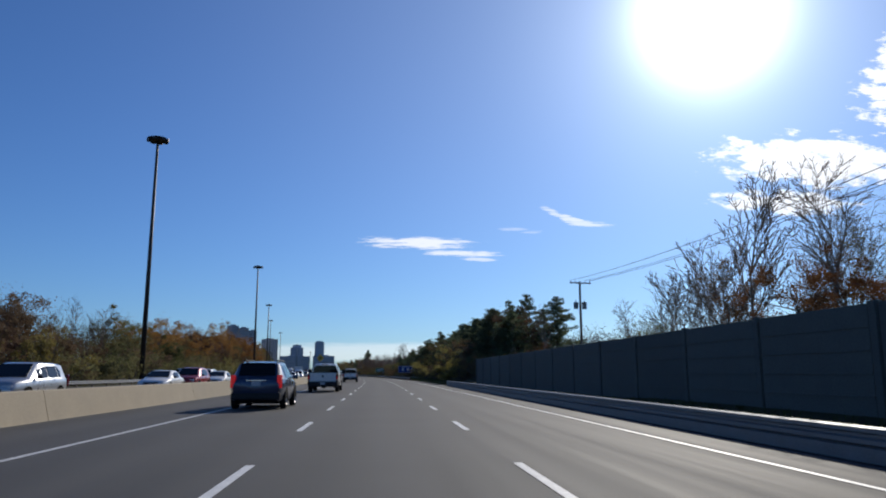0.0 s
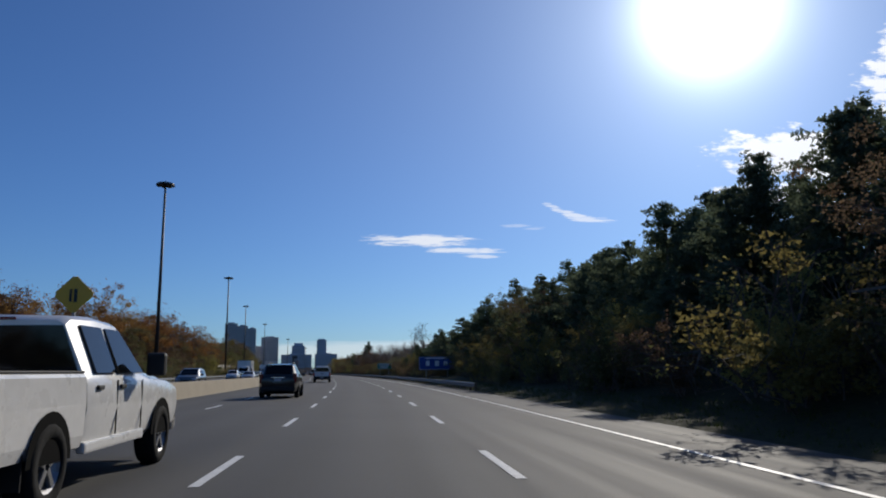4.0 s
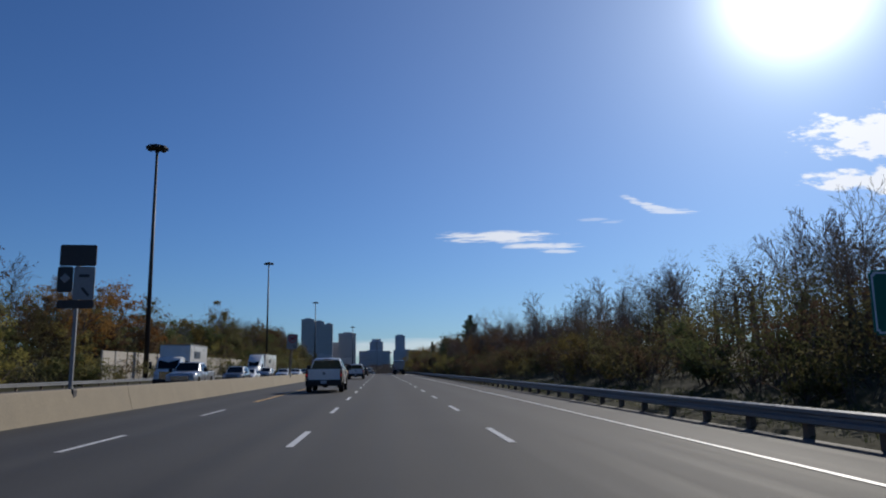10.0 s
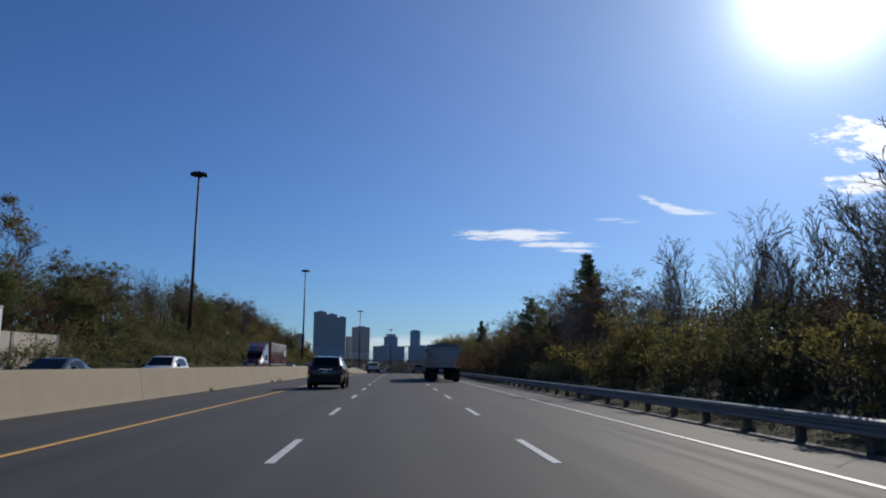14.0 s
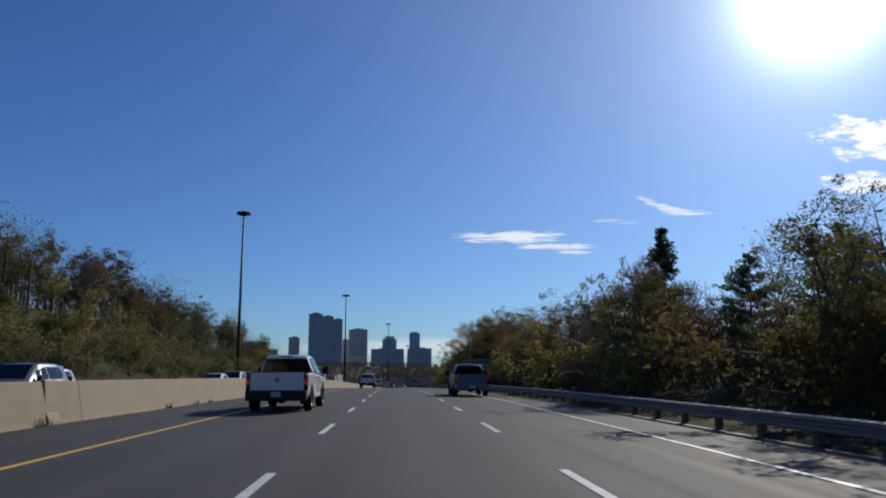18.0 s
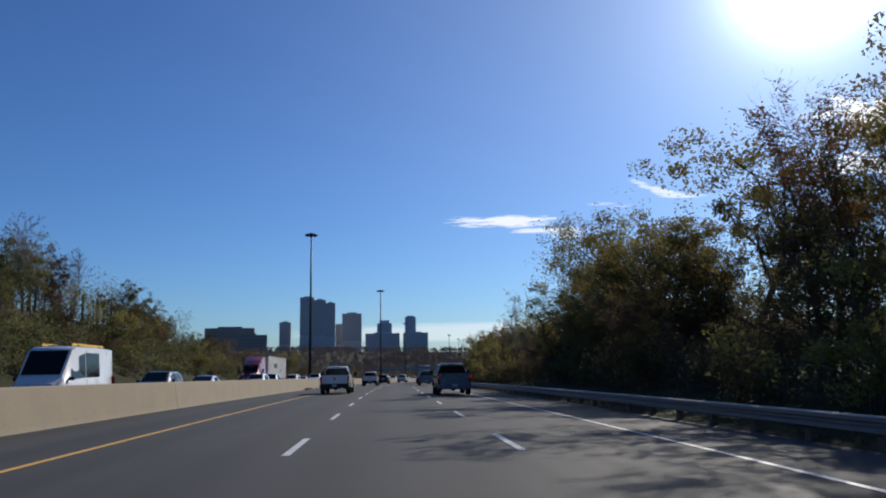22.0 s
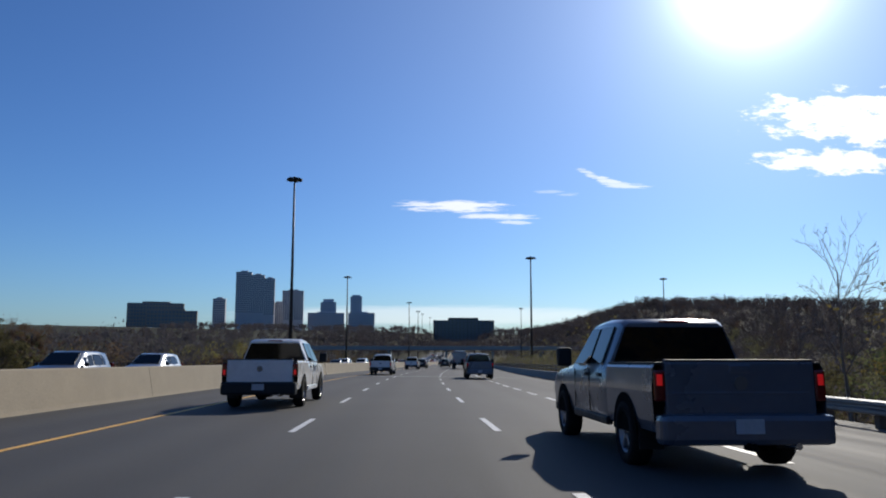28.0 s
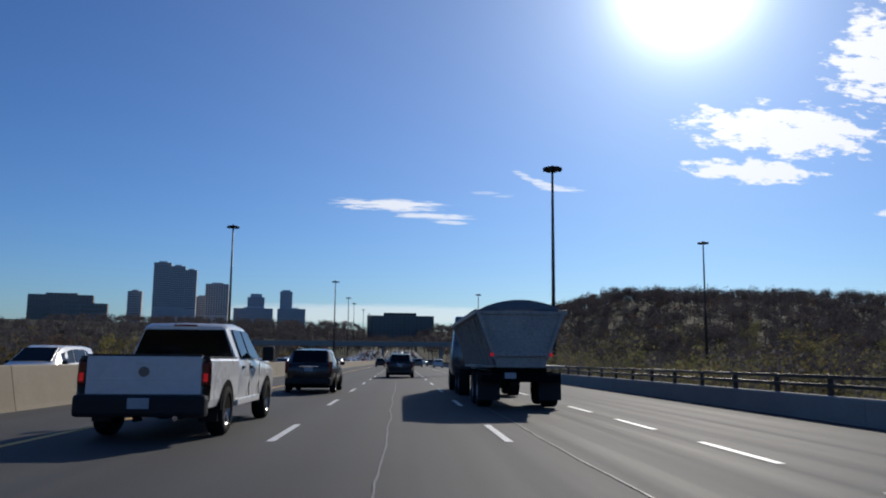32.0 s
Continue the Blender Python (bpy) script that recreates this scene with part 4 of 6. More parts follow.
def conifer(kind):
    """A pine: whorls of boughs with needle pads; kind 0 is pointed, the others grow broad and uneven."""
    segs = [(np.array([0, 0, -0.4]), np.array([0.05, 0, 5.0]), 0.17, 0.12), (np.array([0.05, 0, 5.0]), np.array([0, 0.08, 9.9]), 0.12, 0.02)]
    pads, boughs = [], []
    z = 0.9 if kind != 1 else 1.6
    while z < 9.8:
        k = (10 - z) / 10
        reach = (3.1 * k ** 0.85 + 0.2) if kind == 0 else (3.0 * min(1.0, k * 2.3) ** 0.7 + 0.25) * rng.uniform(0.75, 1.15)
        for _ in range(5):
            a = rng.uniform(0, 2 * math.pi)
            far = reach * rng.uniform(0.6, 1.08)
            lift = rng.uniform(0.05, 0.35) * far if kind else rng.uniform(-0.1, 0.12) * far
            tip = np.array([math.cos(a) * far, math.sin(a) * far, min(z + lift, 10.0)])
            root_at = np.array([0, 0, z])
            boughs.append((root_at, tip, 0.035, 0.012))
            for t in np.arange(0.3, 1.01, 0.5 / max(far, 0.5)):
                pads.append((*(root_at + (tip - root_at) * t), rng.uniform(0.3, 0.52)))
        z += rng.uniform(0.32, 0.5)
    pads = np.array(pads)
    which = rng.integers(0, len(pads), 11500)
    d = rng.normal(size=(len(which), 3))
    d /= np.linalg.norm(d, axis=1)[:, None]
    c = pads[which, :3] + d * (1.0, 1.0, 0.6) * pads[which, 3:] * rng.uniform(0.2, 1.0, (len(which), 1)) ** 0.5
    q, f = leaves(c, 0.1, 0.0, 1.3)
    v, g = tubes(boughs)
    k = len(q)
    q, f = [*q, *[tuple(p) for p in v]], [*f, *[tuple(i + k for i in c) for c in g]]
    return plant("conifer", "dark green pine with layered boughs beside the motorway", "conifer", segs, BARK, (q, f), LEAF_PINE)


def shrub(leaf_mat, label, density=1.0):
    segs, tips = [], []
    for _ in range(9):
        a, l = rng.uniform(0, 2 * math.pi), rng.uniform(0.15, 0.75)
        p, d = np.array([rng.uniform(-0.5, 0.5), rng.uniform(-0.5, 0.5), -0.2]), np.array([math.cos(a) * l, math.sin(a) * l, 1.0])
        for i in range(5):
            d = d + rng.normal(size=3) * 0.22
            q = p + d / np.linalg.norm(d) * rng.uniform(0.45, 0.75)
            segs.append((p, q, 0.035 * (1 - i * 0.16), 0.03 * (1 - i * 0.18)))
            for _ in range(2):
                e = d * 0.4 + rng.normal(size=3) * 0.5
                segs.append((q, q + e * 0.6, 0.012, 0.005))
                tips.append(q + e * 0.5)
            tips.append(q)
            p = q
    tips = np.array(tips)
    c = clumps(tips, max(8, int(48 * density)), 80, 0.2, 0.5) if density > 0.3 else tips[rng.integers(0, len(tips), 500)] + blob(500) * 0.2
    c[:, 2] = np.maximum(c[:, 2], 0.02)
    return plant("shrub", label, "shrub", segs, BARK, leaves(c, 0.055), leaf_mat)


WORDS = {"olive": "broad tree with dull olive autumn leaves", "green": "broad tree still in green leaf", "orange": "tree with bright orange autumn leaves",
         "rust": "tree with rust-brown autumn leaves", "yellow": "tree with yellowing autumn leaves"}
TONE = {"olive": LEAF_OLIVE, "green": LEAF_GREEN, "orange": LEAF_ORANGE, "rust": LEAF_RUST, "yellow": LEAF_YELLOW}
STOCK = {
    "bare": [bare_tree(i) for i in range(4)],
    "sparse": [sparse_tree(LEAF_OLIVE, "half-bare tree with thin olive leaves"), sparse_tree(LEAF_ORANGE, "half-bare tree with a few orange leaves"), sparse_tree(LEAF_YELLOW, "half-bare tree with thin yellow leaves")],
    "pine": [conifer(1), conifer(2), conifer(2)],
    "spire": [conifer(0)],
    "bush": [shrub(LEAF_OLIVE, "dense olive roadside shrub") for _ in range(2)] + [shrub(LEAF_GREEN, "dense green roadside shrub")],
    "bush_yellow": [shrub(LEAF_YELLOW, "roadside shrub with yellow-green leaves", 0.8) for _ in range(2)],
    "bush_rust": [shrub(LEAF_RUST, "roadside shrub with red-brown leaves", 0.8)],
    "bush_bare": [shrub(LEAF_RUST, "nearly bare brown roadside shrub", 0.15)],
}
for tone in WORDS:
    STOCK[tone] = [leafy_tree(TONE[tone], WORDS[tone]) for _ in range(3 if tone == "olive" else 2)]
    STOCK[tone + "_far"] = [leafy_tree(TONE[tone], WORDS[tone], near=False) for _ in range(3 if tone == "olive" else 2)]
SIGNS_AT = ((197, 16.0), (248.5, 13.2), (507, 11.6))


def clear(s, off):
    """Open ground in front of the roadside signs."""
    return any(-1 < at - s < 45 and 0 < off < reach - (at - s) * 0.14 for at, reach in SIGNS_AT)


used = set()
pick = random.Random(11)


def tree(kind, s, off, height):
    """Plants one of a kind so high (shrubs are made 3 m high, trees 10 m)."""
    if kind + "_far" in STOCK and (off < -36 or off > 22):
        kind += "_far"
    stock = pick.choice(STOCK[kind])
    if clear(s, off):
        off += 5.0
    size = height / (3.0 if kind.startswith("bush") else 10.0)
    wide = size * pick.uniform(0.9, 1.15)
    m = spot(s, off, land(s, off), turn=pick.uniform(0, 360), tilt=False) @ Matrix.Diagonal((wide, wide, size, 1))
    if stock.name in used:
        return copy_thing(stock, m)
    used.add(stock.name)
    stock.matrix_basis = m
    return stock


def landmark(kind, s, off, top):
    """One plant whose top stands so high above the road."""
    return tree(kind, s, off, top - land(s, off))


def thicket(s0, s1, o0, o1, every, kinds, h0, h1):
    """Plants along a stretch; kinds: names and weights."""
    names = [k for k, w in kinds for _ in range(w)]
    s = s0
    while s < s1:
        tree(pick.choice(names), s + pick.uniform(-0.4, 0.4) * every, pick.uniform(o0, o1), pick.uniform(h0, h1))
        s += every * pick.uniform(0.8, 1.2)


# the wooded right side
thicket(-10, 40, 19, 26, 6, [("bare", 3), ("sparse", 1)], 7, 10)
thicket(12, 42, 13, 16, 3.0, [("orange", 3), ("sparse", 1)], 4.5, 6.5)
thicket(42, 86, 14.5, 17, 6.8, [("olive", 2), ("rust", 2), ("sparse", 2), ("bare", 1)], 3.6, 5.0)
SKYLINE_RIGHT = ([88, 94, 100, 112, 121, 130, 152, 177, 200, 212, 217, 224, 236, 242, 250, 264, 272, 279, 288, 298, 313, 329, 344, 352, 362, 372, 383, 404, 427, 438, 450, 460, 468, 488, 515, 540, 557, 572, 579, 586, 606, 620, 632, 642, 660, 690],
                 [5, 8, 9.4, 9.3, 10.2, 9.8, 9.4, 9.6, 7.6, 8.5, 10, 7.4, 7.2, 8.6, 7.8, 9, 7.6, 9.1, 6.8, 7.2, 9.4, 7.2, 10, 9.4, 7.0, 6.2, 9.5, 10.5, 9.8, 8.8, 8.6, 7.8, 9.6, 10, 11.5, 10.5, 10.3, 9.8, 11.5, 8.4, 7.6, 8.6, 9.2, 8.6, 9.6, 6.5])
SKYLINE_LEFT = ([0, 96, 130, 157, 184, 240, 290, 330, 348, 373, 406, 433, 455, 490, 518, 575, 601, 614, 624, 638, 651, 669, 682, 696, 720],
                [10, 11, 12.4, 11.6, 12.4, 15, 15.5, 15, 17, 14.5, 16, 18, 19.5, 18.5, 20.5, 20, 21.5, 21, 19, 15, 11.7, 10, 12, 9, 8])


def wood_row(s0, s1, o0, o1, every, kinds, low, high):
    """A row of trees whose tops follow the skyline of its side, from the share low to high of it."""
    names = [k for k, w in kinds for _ in range(w)]
    s = s0
    while s < s1:
        at, off = s + pick.uniform(-0.4, 0.4) * every, pick.uniform(o0, o1)
        line, ref = (SKYLINE_RIGHT, 16.0) if off > 0 else (SKYLINE_LEFT, -42.0)
        top = 1.25 + (float(np.interp(at, *line)) - 1.25) * off / ref * pick.uniform(low, high)
        landmark(pick.choice(names), at, off, max(top, land(at, off) + 1.5))
        s += every * pick.uniform(0.8, 1.2)


for s0, s1, kinds in ((97, 150, [("pine", 7), ("rust", 1)]), (150, 196, [("pine", 4), ("rust", 1), ("olive", 2)]), (196, 238, [("pine", 3), ("rust", 1), ("olive", 2), ("bare", 1)]),
                      (238, 345, [("bare", 7), ("rust", 1), ("sparse", 1)]), (345, 400, [("bare", 5), ("sparse", 2), ("rust", 1)]),
                      (400, 470, [("olive", 3), ("bare", 3), ("rust", 1), ("sparse", 1), ("pine", 1)]), (470, 525, [("rust", 2), ("bare", 3), ("olive", 2), ("sparse", 1)]),
                      (525, 690, [("olive", 4), ("yellow", 2), ("sparse", 2), ("rust", 1), ("bare", 1)])):
    wood_row(s0, s1, 15.5, 19, 3.4, kinds, *((0.95, 1.15) if s0 < 196 else (0.68, 0.92) if s0 == 238 else (0.84, 1.06) if s0 < 525 else (0.95, 1.16)))
for s0, s1, kinds, low, high in ((97, 150, [("pine", 3), ("olive", 1), ("bush_yellow", 1)], 0.35, 0.6), (150, 240, [("olive", 3), ("green", 1), ("rust", 1), ("pine", 1)], 0.45, 0.7),
                                 (240, 400, [("rust", 3), ("olive", 1)], 0.3, 0.46), (400, 525, [("olive", 4), ("rust", 2), ("green", 1), ("yellow", 1)], 0.5, 0.78),
                                 (525, 690, [("olive", 4), ("green", 1), ("rust", 2), ("yellow", 2)], 0.5, 0.78)):
    wood_row(s0, s1, 12.8, 15, 4.6, kinds, low, high)
wood_row(240, 400, 17, 21, 6.5, [("bare", 1)], 0.9, 1.06)
wood_row(236, 690, 22, 30, 8.0, [("bare", 1)], 0.75, 0.95)
wood_row(96, 200, 20, 26, 4.5, [("pine", 1)], 0.9, 1.05)
thicket(92, 690, 10.4, 12.8, 4.6, [("bush", 5), ("bush_yellow", 2), ("bush_rust", 2), ("bush_bare", 1)], 1.8, 3.4)
thicket(690, 730, 16, 32, 5, [("bare", 1), ("bush_yellow", 3), ("bush", 3), ("bush_rust", 1)], 2.5, 4.5)
for kind, s, off, top in (("bare", 37, 18, 11.2), ("bare", 26, 17, 10.2), ("bare", 31, 20, 10.8), ("pine", 104, 22, 11.0), ("pine", 139, 22, 12.1), ("pine", 120, 18, 8.8), ("pine", 138, 20, 11.0),
                          ("pine", 152, 22, 11.2), ("orange", 98, 14, 6.2), ("pine", 99, 18, 9.6), ("yellow", 132, 13, 4.6), ("yellow", 125, 12.5, 3.6), ("bare", 91, 22, 11.0), ("pine", 193, 18, 8.6),
                          ("pine", 200, 19, 9.3), ("pine", 217, 20, 9.0), ("bare", 248, 20, 12.6), ("pine", 218, 17, 8.1), ("bare", 254, 18, 11.5), ("pine", 244, 17, 7.4), ("yellow", 232, 13.5, 5.4),
                          ("bare", 281, 20, 10.2), ("bare", 349, 22, 12.5), ("bare", 296, 18, 9.8), ("bare", 291, 18, 9.2), ("bare", 334, 22, 10.3), ("rust", 340, 17, 6.7), ("bare", 355, 20, 12.0), ("bare", 350, 19, 11.0),
                          ("bare", 345, 20, 10.2), ("sparse", 344, 15, 7.1), ("bare", 331, 17, 8.0), ("spire", 402, 21, 13.4), ("spire", 410, 23, 12.6), ("bare", 367, 19, 11.2), ("bare", 373, 19, 10.4),
                          ("sparse", 491, 20, 12.2), ("bare", 434, 18, 9.4), ("bare", 427, 17, 10.0), ("yellow", 557, 14, 9.0), ("sparse", 470, 17, 11.7), ("sparse", 473, 15, 9.4), ("sparse", 476, 16, 9.0),
                          ("bare", 548, 17, 13.6), ("bare", 545, 18, 14.6), ("sparse", 541, 17, 14.4), ("bare", 539, 17, 13.6), ("sparse", 543, 15.5, 12.4), ("olive", 555, 14, 8.8), ("sparse", 573, 15, 10.4),
                          ("olive", 576, 15.5, 9.5), ("bare", 608, 20, 14.5), ("bare", 600, 15, 12.1), ("pine", 601, 14.5, 7.8), ("yellow", 639, 14, 8.4), ("olive", 634, 16, 8.7), ("olive", 622, 15, 8.2),
                          ("bare", 695, 16, 8.8), ("bare", 701, 17, 6.6), ("bare", 737, 20, 8.4), ("sparse", 705, 22, 5.0)):
    landmark(kind, s, off, top)
for s, off, top in ((22, 15.5, 9.0), (29, 16, 10.4), (34, 15, 9.4), (41, 17, 9.0), (46, 19, 8.2), (18, 17, 10.6), (52, 20, 8.6), (60, 22, 8.0)):
    landmark("bare", s, off, top)
for s, off, top in ((24, 14, 5.6), (31, 13.6, 5.2), (38, 14, 5.0)):
    landmark("orange", s, off, top)
landmark("yellow", 702, -36, 8.0)
landmark("olive", 696, -38, 8.5)
for kind, s, off, top in (("bare", 352, 17, 8.2), ("bare", 360, 16, 9.2), ("sparse", 357, 15, 8.0), ("bare", 369, 16, 11.0), ("bare", 378, 16, 10.2), ("bare", 386, 17, 9.6), ("bare", 395, 17, 9.2),
                          ("spire", 467, 17, 9.0), ("pine", 116, 17, 11.0), ("pine", 123, 18, 11.6), ("pine", 131, 17, 11.4), ("pine", 110, 18, 10.6)):
    landmark(kind, s, off, top)
for s, off, top in ((303, 17, 9.0), (309, 17.5, 10.0), (314, 18, 10.4), (319, 17, 9.2), (334, 16, 7.8), (338, 17, 9.0), (341, 16, 9.8), (345, 17, 10.6), (349, 16, 10.6), (353, 17, 10.6), (357, 16.5, 9.6),
                    (266, 17, 9.6), (275, 17, 9.8), (279, 18, 10.4), (283, 17, 9.0), (260, 18, 10.0), (255, 17, 9.4)):
    landmark("bare", s, off, top)
landmark("rust", 106, 13.5, 7.4)
landmark("rust", 112, 14, 6.4)
for kind, s, off, top in (("olive", 444, 12.0, 7.6), ("rust", 449, 12.2, 8.2), ("olive", 455, 12.0, 7.4), ("olive", 519, 12.2, 7.6), ("olive", 526, 12.2, 8.2), ("rust", 533, 12.4, 7.8), ("olive", 567, 12.0, 8.6), ("yellow", 572, 12.3, 8.6)):
    landmark(kind, s, off, top)
landmark("yellow", 128, 13.5, 5.0)
# the wooded left side
for s0, s1, kinds in ((10, 120, [("bare", 4), ("olive", 2), ("rust", 2)]), (120, 330, [("orange", 2), ("olive", 4), ("rust", 2), ("bare", 2), ("yellow", 1)]),
                      (330, 420, [("green", 2), ("olive", 4), ("yellow", 1), ("orange", 1), ("bare", 1)]), (420, 640, [("olive", 5), ("rust", 3), ("green", 1), ("bare", 3)]), (640, 714, [("rust", 3), ("bare", 2), ("olive", 3)])):
    wood_row(s0, s1, -46, -40, 5.0, kinds, 0.9, 1.1)
    wood_row(s0, s1, -39.5, -36, 8.5, [("olive", 4), ("green", 2), ("rust", 2)], 0.55, 0.8)
thicket(20, 640, -37, -32.5, 7.5, [("bush", 5), ("bush_yellow", 2), ("bush_rust", 1)], 2.6, 4.6)
thicket(645, 740, -46, -35, 5, [("rust", 3), ("olive", 2), ("bare", 3)], 5, 9)
thicket(640, 760, -60, -38, 5, [("rust", 2), ("yellow", 1), ("olive", 2), ("bare", 4)], 4, 9)
thicket(760, 900, -60, -38, 8, [("bush", 4), ("bush_yellow", 2)], 3, 5)
for kind, stock in STOCK.items():
    for ob in stock:
        if ob.name not in used:
            for o in (*ob.children_recursive, ob):
                bpy.data.objects.remove(o)

# ---- far woods ----


def woods(name, label, places, leaf_mat, size=1.1, count=70):
    """Far woods: uneven crowns of many leaf sprays, too many to count."""
    cs, segs = [], []
    for x, y, z, h in places:
        n = int(count * rng.uniform(0.7, 1.3))
        lobes = blob(6) * (h * 0.17, h * 0.17, h * 0.15) + (0, 0, h * 0.62)
        c = lobes[rng.integers(0, 6, n)] + blob(n) * (h * 0.14, h * 0.14, h * 0.14)
        cs.append(c + (x, y, z))
        segs.append((np.array([x, y, z - 0.5]), np.array([x, y, z + h * 0.6]), 0.2, 0.1))
    q, f = leaves(np.concatenate(cs), size)
    root = tagged(put(name, mesh_of(name, q, f), leaf_mat), label, "woods", kind="stuff")
    v, f = tubes(segs)
    put("trunks", mesh_of("trunks", v, f), BARK, root)


def scrub(name, label, places, leaf_mat, size=0.13, count=170):
    """Thickets: broad low clumps of leaves down to the ground on thin stems."""
    cs, segs = [], []
    for x, y, z, h in places:
        n = int(count * rng.uniform(0.7, 1.3))
        lobes = blob(7) * (h * 0.3, h * 0.3, h * 0.22) + (0, 0, h * 0.42)
        c = lobes[rng.integers(0, 7, n)] + blob(n) * (h * 0.17, h * 0.17, h * 0.13)
        c[:, 2] = np.maximum(c[:, 2], 0.03)
        cs.append(c + (x, y, z))
        for q in lobes:
            segs.append((np.array([x + q[0] * 0.3, y + q[1] * 0.3, z - 0.2]), q + (x, y, z), 0.03, 0.012))
    q, f = leaves(np.concatenate(cs), size)
    root = tagged(put(name, mesh_of(name, q, f), leaf_mat), label, "thicket", kind="stuff")
    v, f = tubes(segs)
    put("stems", mesh_of("stems", v, f), BARK, root)


def scatter(n, s0, s1, o0, o1, h0, h1):
    out = []
    for _ in range(n):
        s, o = rng.uniform(s0, s1), rng.uniform(o0, o1)
        if clear(s, o):
            continue
        p = along(s, o, land(s, o))
        out.append((*p, rng.uniform(h0, h1)))
    return out


woods("valley_woods", "olive and brown autumn woods in the valley", scatter(260, 720, 1150, 26, 140, 5, 9), LEAF_OLIVE, 0.22, 300)
woods("valley_woods", "bare brown woods in the valley", scatter(380, 720, 1150, 30, 140, 6, 10), LEAF_BARE, 0.25, 280)
woods("hill_woods", "bare brown woods on a wooded hill", scatter(1700, 1050, 1650, 70, 420, 9, 13), LEAF_BARE, 0.5, 130)
woods("hill_woods", "bare grey-brown woods on the near side of a hill", scatter(620, 860, 1080, 60, 300, 8, 12), LEAF_BARE, 0.3, 250)
woods("hill_woods", "rust-brown trees among bare woods on a hill", scatter(110, 850, 1400, 60, 300, 7, 10), LEAF_RUST, 0.3, 240)
woods("hill_woods", "olive trees at the foot of a wooded hill", scatter(300, 760, 1100, 24, 160, 7, 11), LEAF_OLIVE, 0.26, 300)
woods("valley_woods", "olive autumn woods beyond the opposite lanes", scatter(260, 720, 1300, -220, -50, 5, 10), LEAF_OLIVE, 0.28, 220)
woods("valley_woods", "bare brown woods beyond the opposite lanes", scatter(520, 690, 1300, -230, -48, 6, 11), LEAF_BARE, 0.3, 200)
woods("valley_woods", "rust-brown woods beyond the opposite lanes", scatter(160, 690, 1300, -230, -48, 5, 10), LEAF_RUST, 0.28, 220)
woods("far_woods", "brown autumn woods below the towers", scatter(800, 1200, 1900, -420, -40, 8, 13), LEAF_BARE, 0.7, 90)
woods("far_woods", "brown autumn woods in the distance", scatter(600, 1250, 2100, 20, 300, 8, 13), LEAF_BARE, 0.7, 90)
woods("far_woods", "brown woods on the far side of the valley", scatter(800, 700, 1500, -540, -215, 8, 13), LEAF_BARE, 0.55, 80)
woods("far_woods", "brown woods behind the overpass", scatter(800, 1185, 1560, -160, 170, 8, 14), LEAF_BARE, 0.5, 90)
woods("left_woods", "autumn woods behind the roadside trees", scatter(420, -40, 640, -150, -66, 10, 14), LEAF_OLIVE, 0.28, 190)
woods("right_woods", "brown autumn woods behind the roadside trees", scatter(320, 135, 660, 36, 90, 7, 10), LEAF_BARE, 0.2, 280)

scrub("roadside_thicket", "dense olive and brown thicket behind the guard rail", scatter(540, 92, 660, 10.6, 16, 2.0, 3.8), LEAF_OLIVE, 0.062, 560)
scrub("roadside_thicket", "dense rust-brown thicket behind the guard rail", scatter(150, 180, 650, 11.5, 17, 2.2, 4.2), LEAF_RUST, 0.062, 500)
scrub("roadside_thicket", "dense yellow-green thicket in the verge", scatter(70, 92, 650, 10.5, 15, 1.6, 3.2), LEAF_YELLOW, 0.058, 420)
scrub("roadside_thicket", "dense olive thicket beyond the opposite lanes", scatter(330, 10, 720, -39, -31.5, 3.0, 5.5), LEAF_OLIVE, 0.14, 260)
scrub("roadside_thicket", "dense green thicket beyond the opposite lanes", scatter(160, 10, 700, -42, -33, 3.0, 6.0), LEAF_GREEN, 0.14, 260)
scrub("roadside_thicket", "rust-brown thicket beyond the opposite lanes", scatter(90, 10, 760, -42, -33, 3.0, 6.0), LEAF_RUST, 0.14, 240)
scrub("valley_scrub", "olive scrub on the valley side beyond the opposite lanes", scatter(170, 660, 1000, -120, -34, 3, 6), LEAF_OLIVE, 0.2, 200)
scrub("valley_scrub", "brown scrub on the valley side beyond the opposite lanes", scatter(260, 650, 1000, -120, -34, 3, 7), LEAF_RUST, 0.2, 200)
scrub("valley_scrub", "grey bare scrub on the valley side", scatter(260, 650, 1000, -120, -34, 4, 8), LEAF_BARE, 0.2, 200)
scrub("valley_scrub", "yellowing scrub in the valley beside the viaduct", scatter(45, 740, 1000, 18, 70, 6, 9), LEAF_YELLOW, 0.1, 520)
woods("valley_woods", "yellowing clumps of trees beyond the opposite lanes", scatter(60, 720, 1150, -150, -44, 6, 10), LEAF_YELLOW, 0.17, 420)
scrub("hill_scrub", "bare brown undergrowth covering the wooded hill", scatter(1300, 880, 1380, 58, 330, 6, 9), LEAF_BARE, 0.42, 100)
scrub("valley_scrub", "dense olive scrub in the valley beside the viaduct", scatter(420, 705, 960, 13, 75, 4, 7), LEAF_OLIVE, 0.11, 420)
scrub("valley_scrub", "dense grey-brown scrub in the valley beside the viaduct", scatter(260, 705, 960, 13, 75, 4, 7), LEAF_BARE, 0.11, 400)
scrub("valley_scrub", "brown scrub in the valley beside the viaduct", scatter(120, 700, 1000, 16, 70, 3, 6), LEAF_RUST, 0.11, 400)
woods("bank_woods", "dense olive trees on the bank beyond the opposite lanes", scatter(130, 400, 660, -62, -44, 6, 11), LEAF_OLIVE, 0.15, 420)
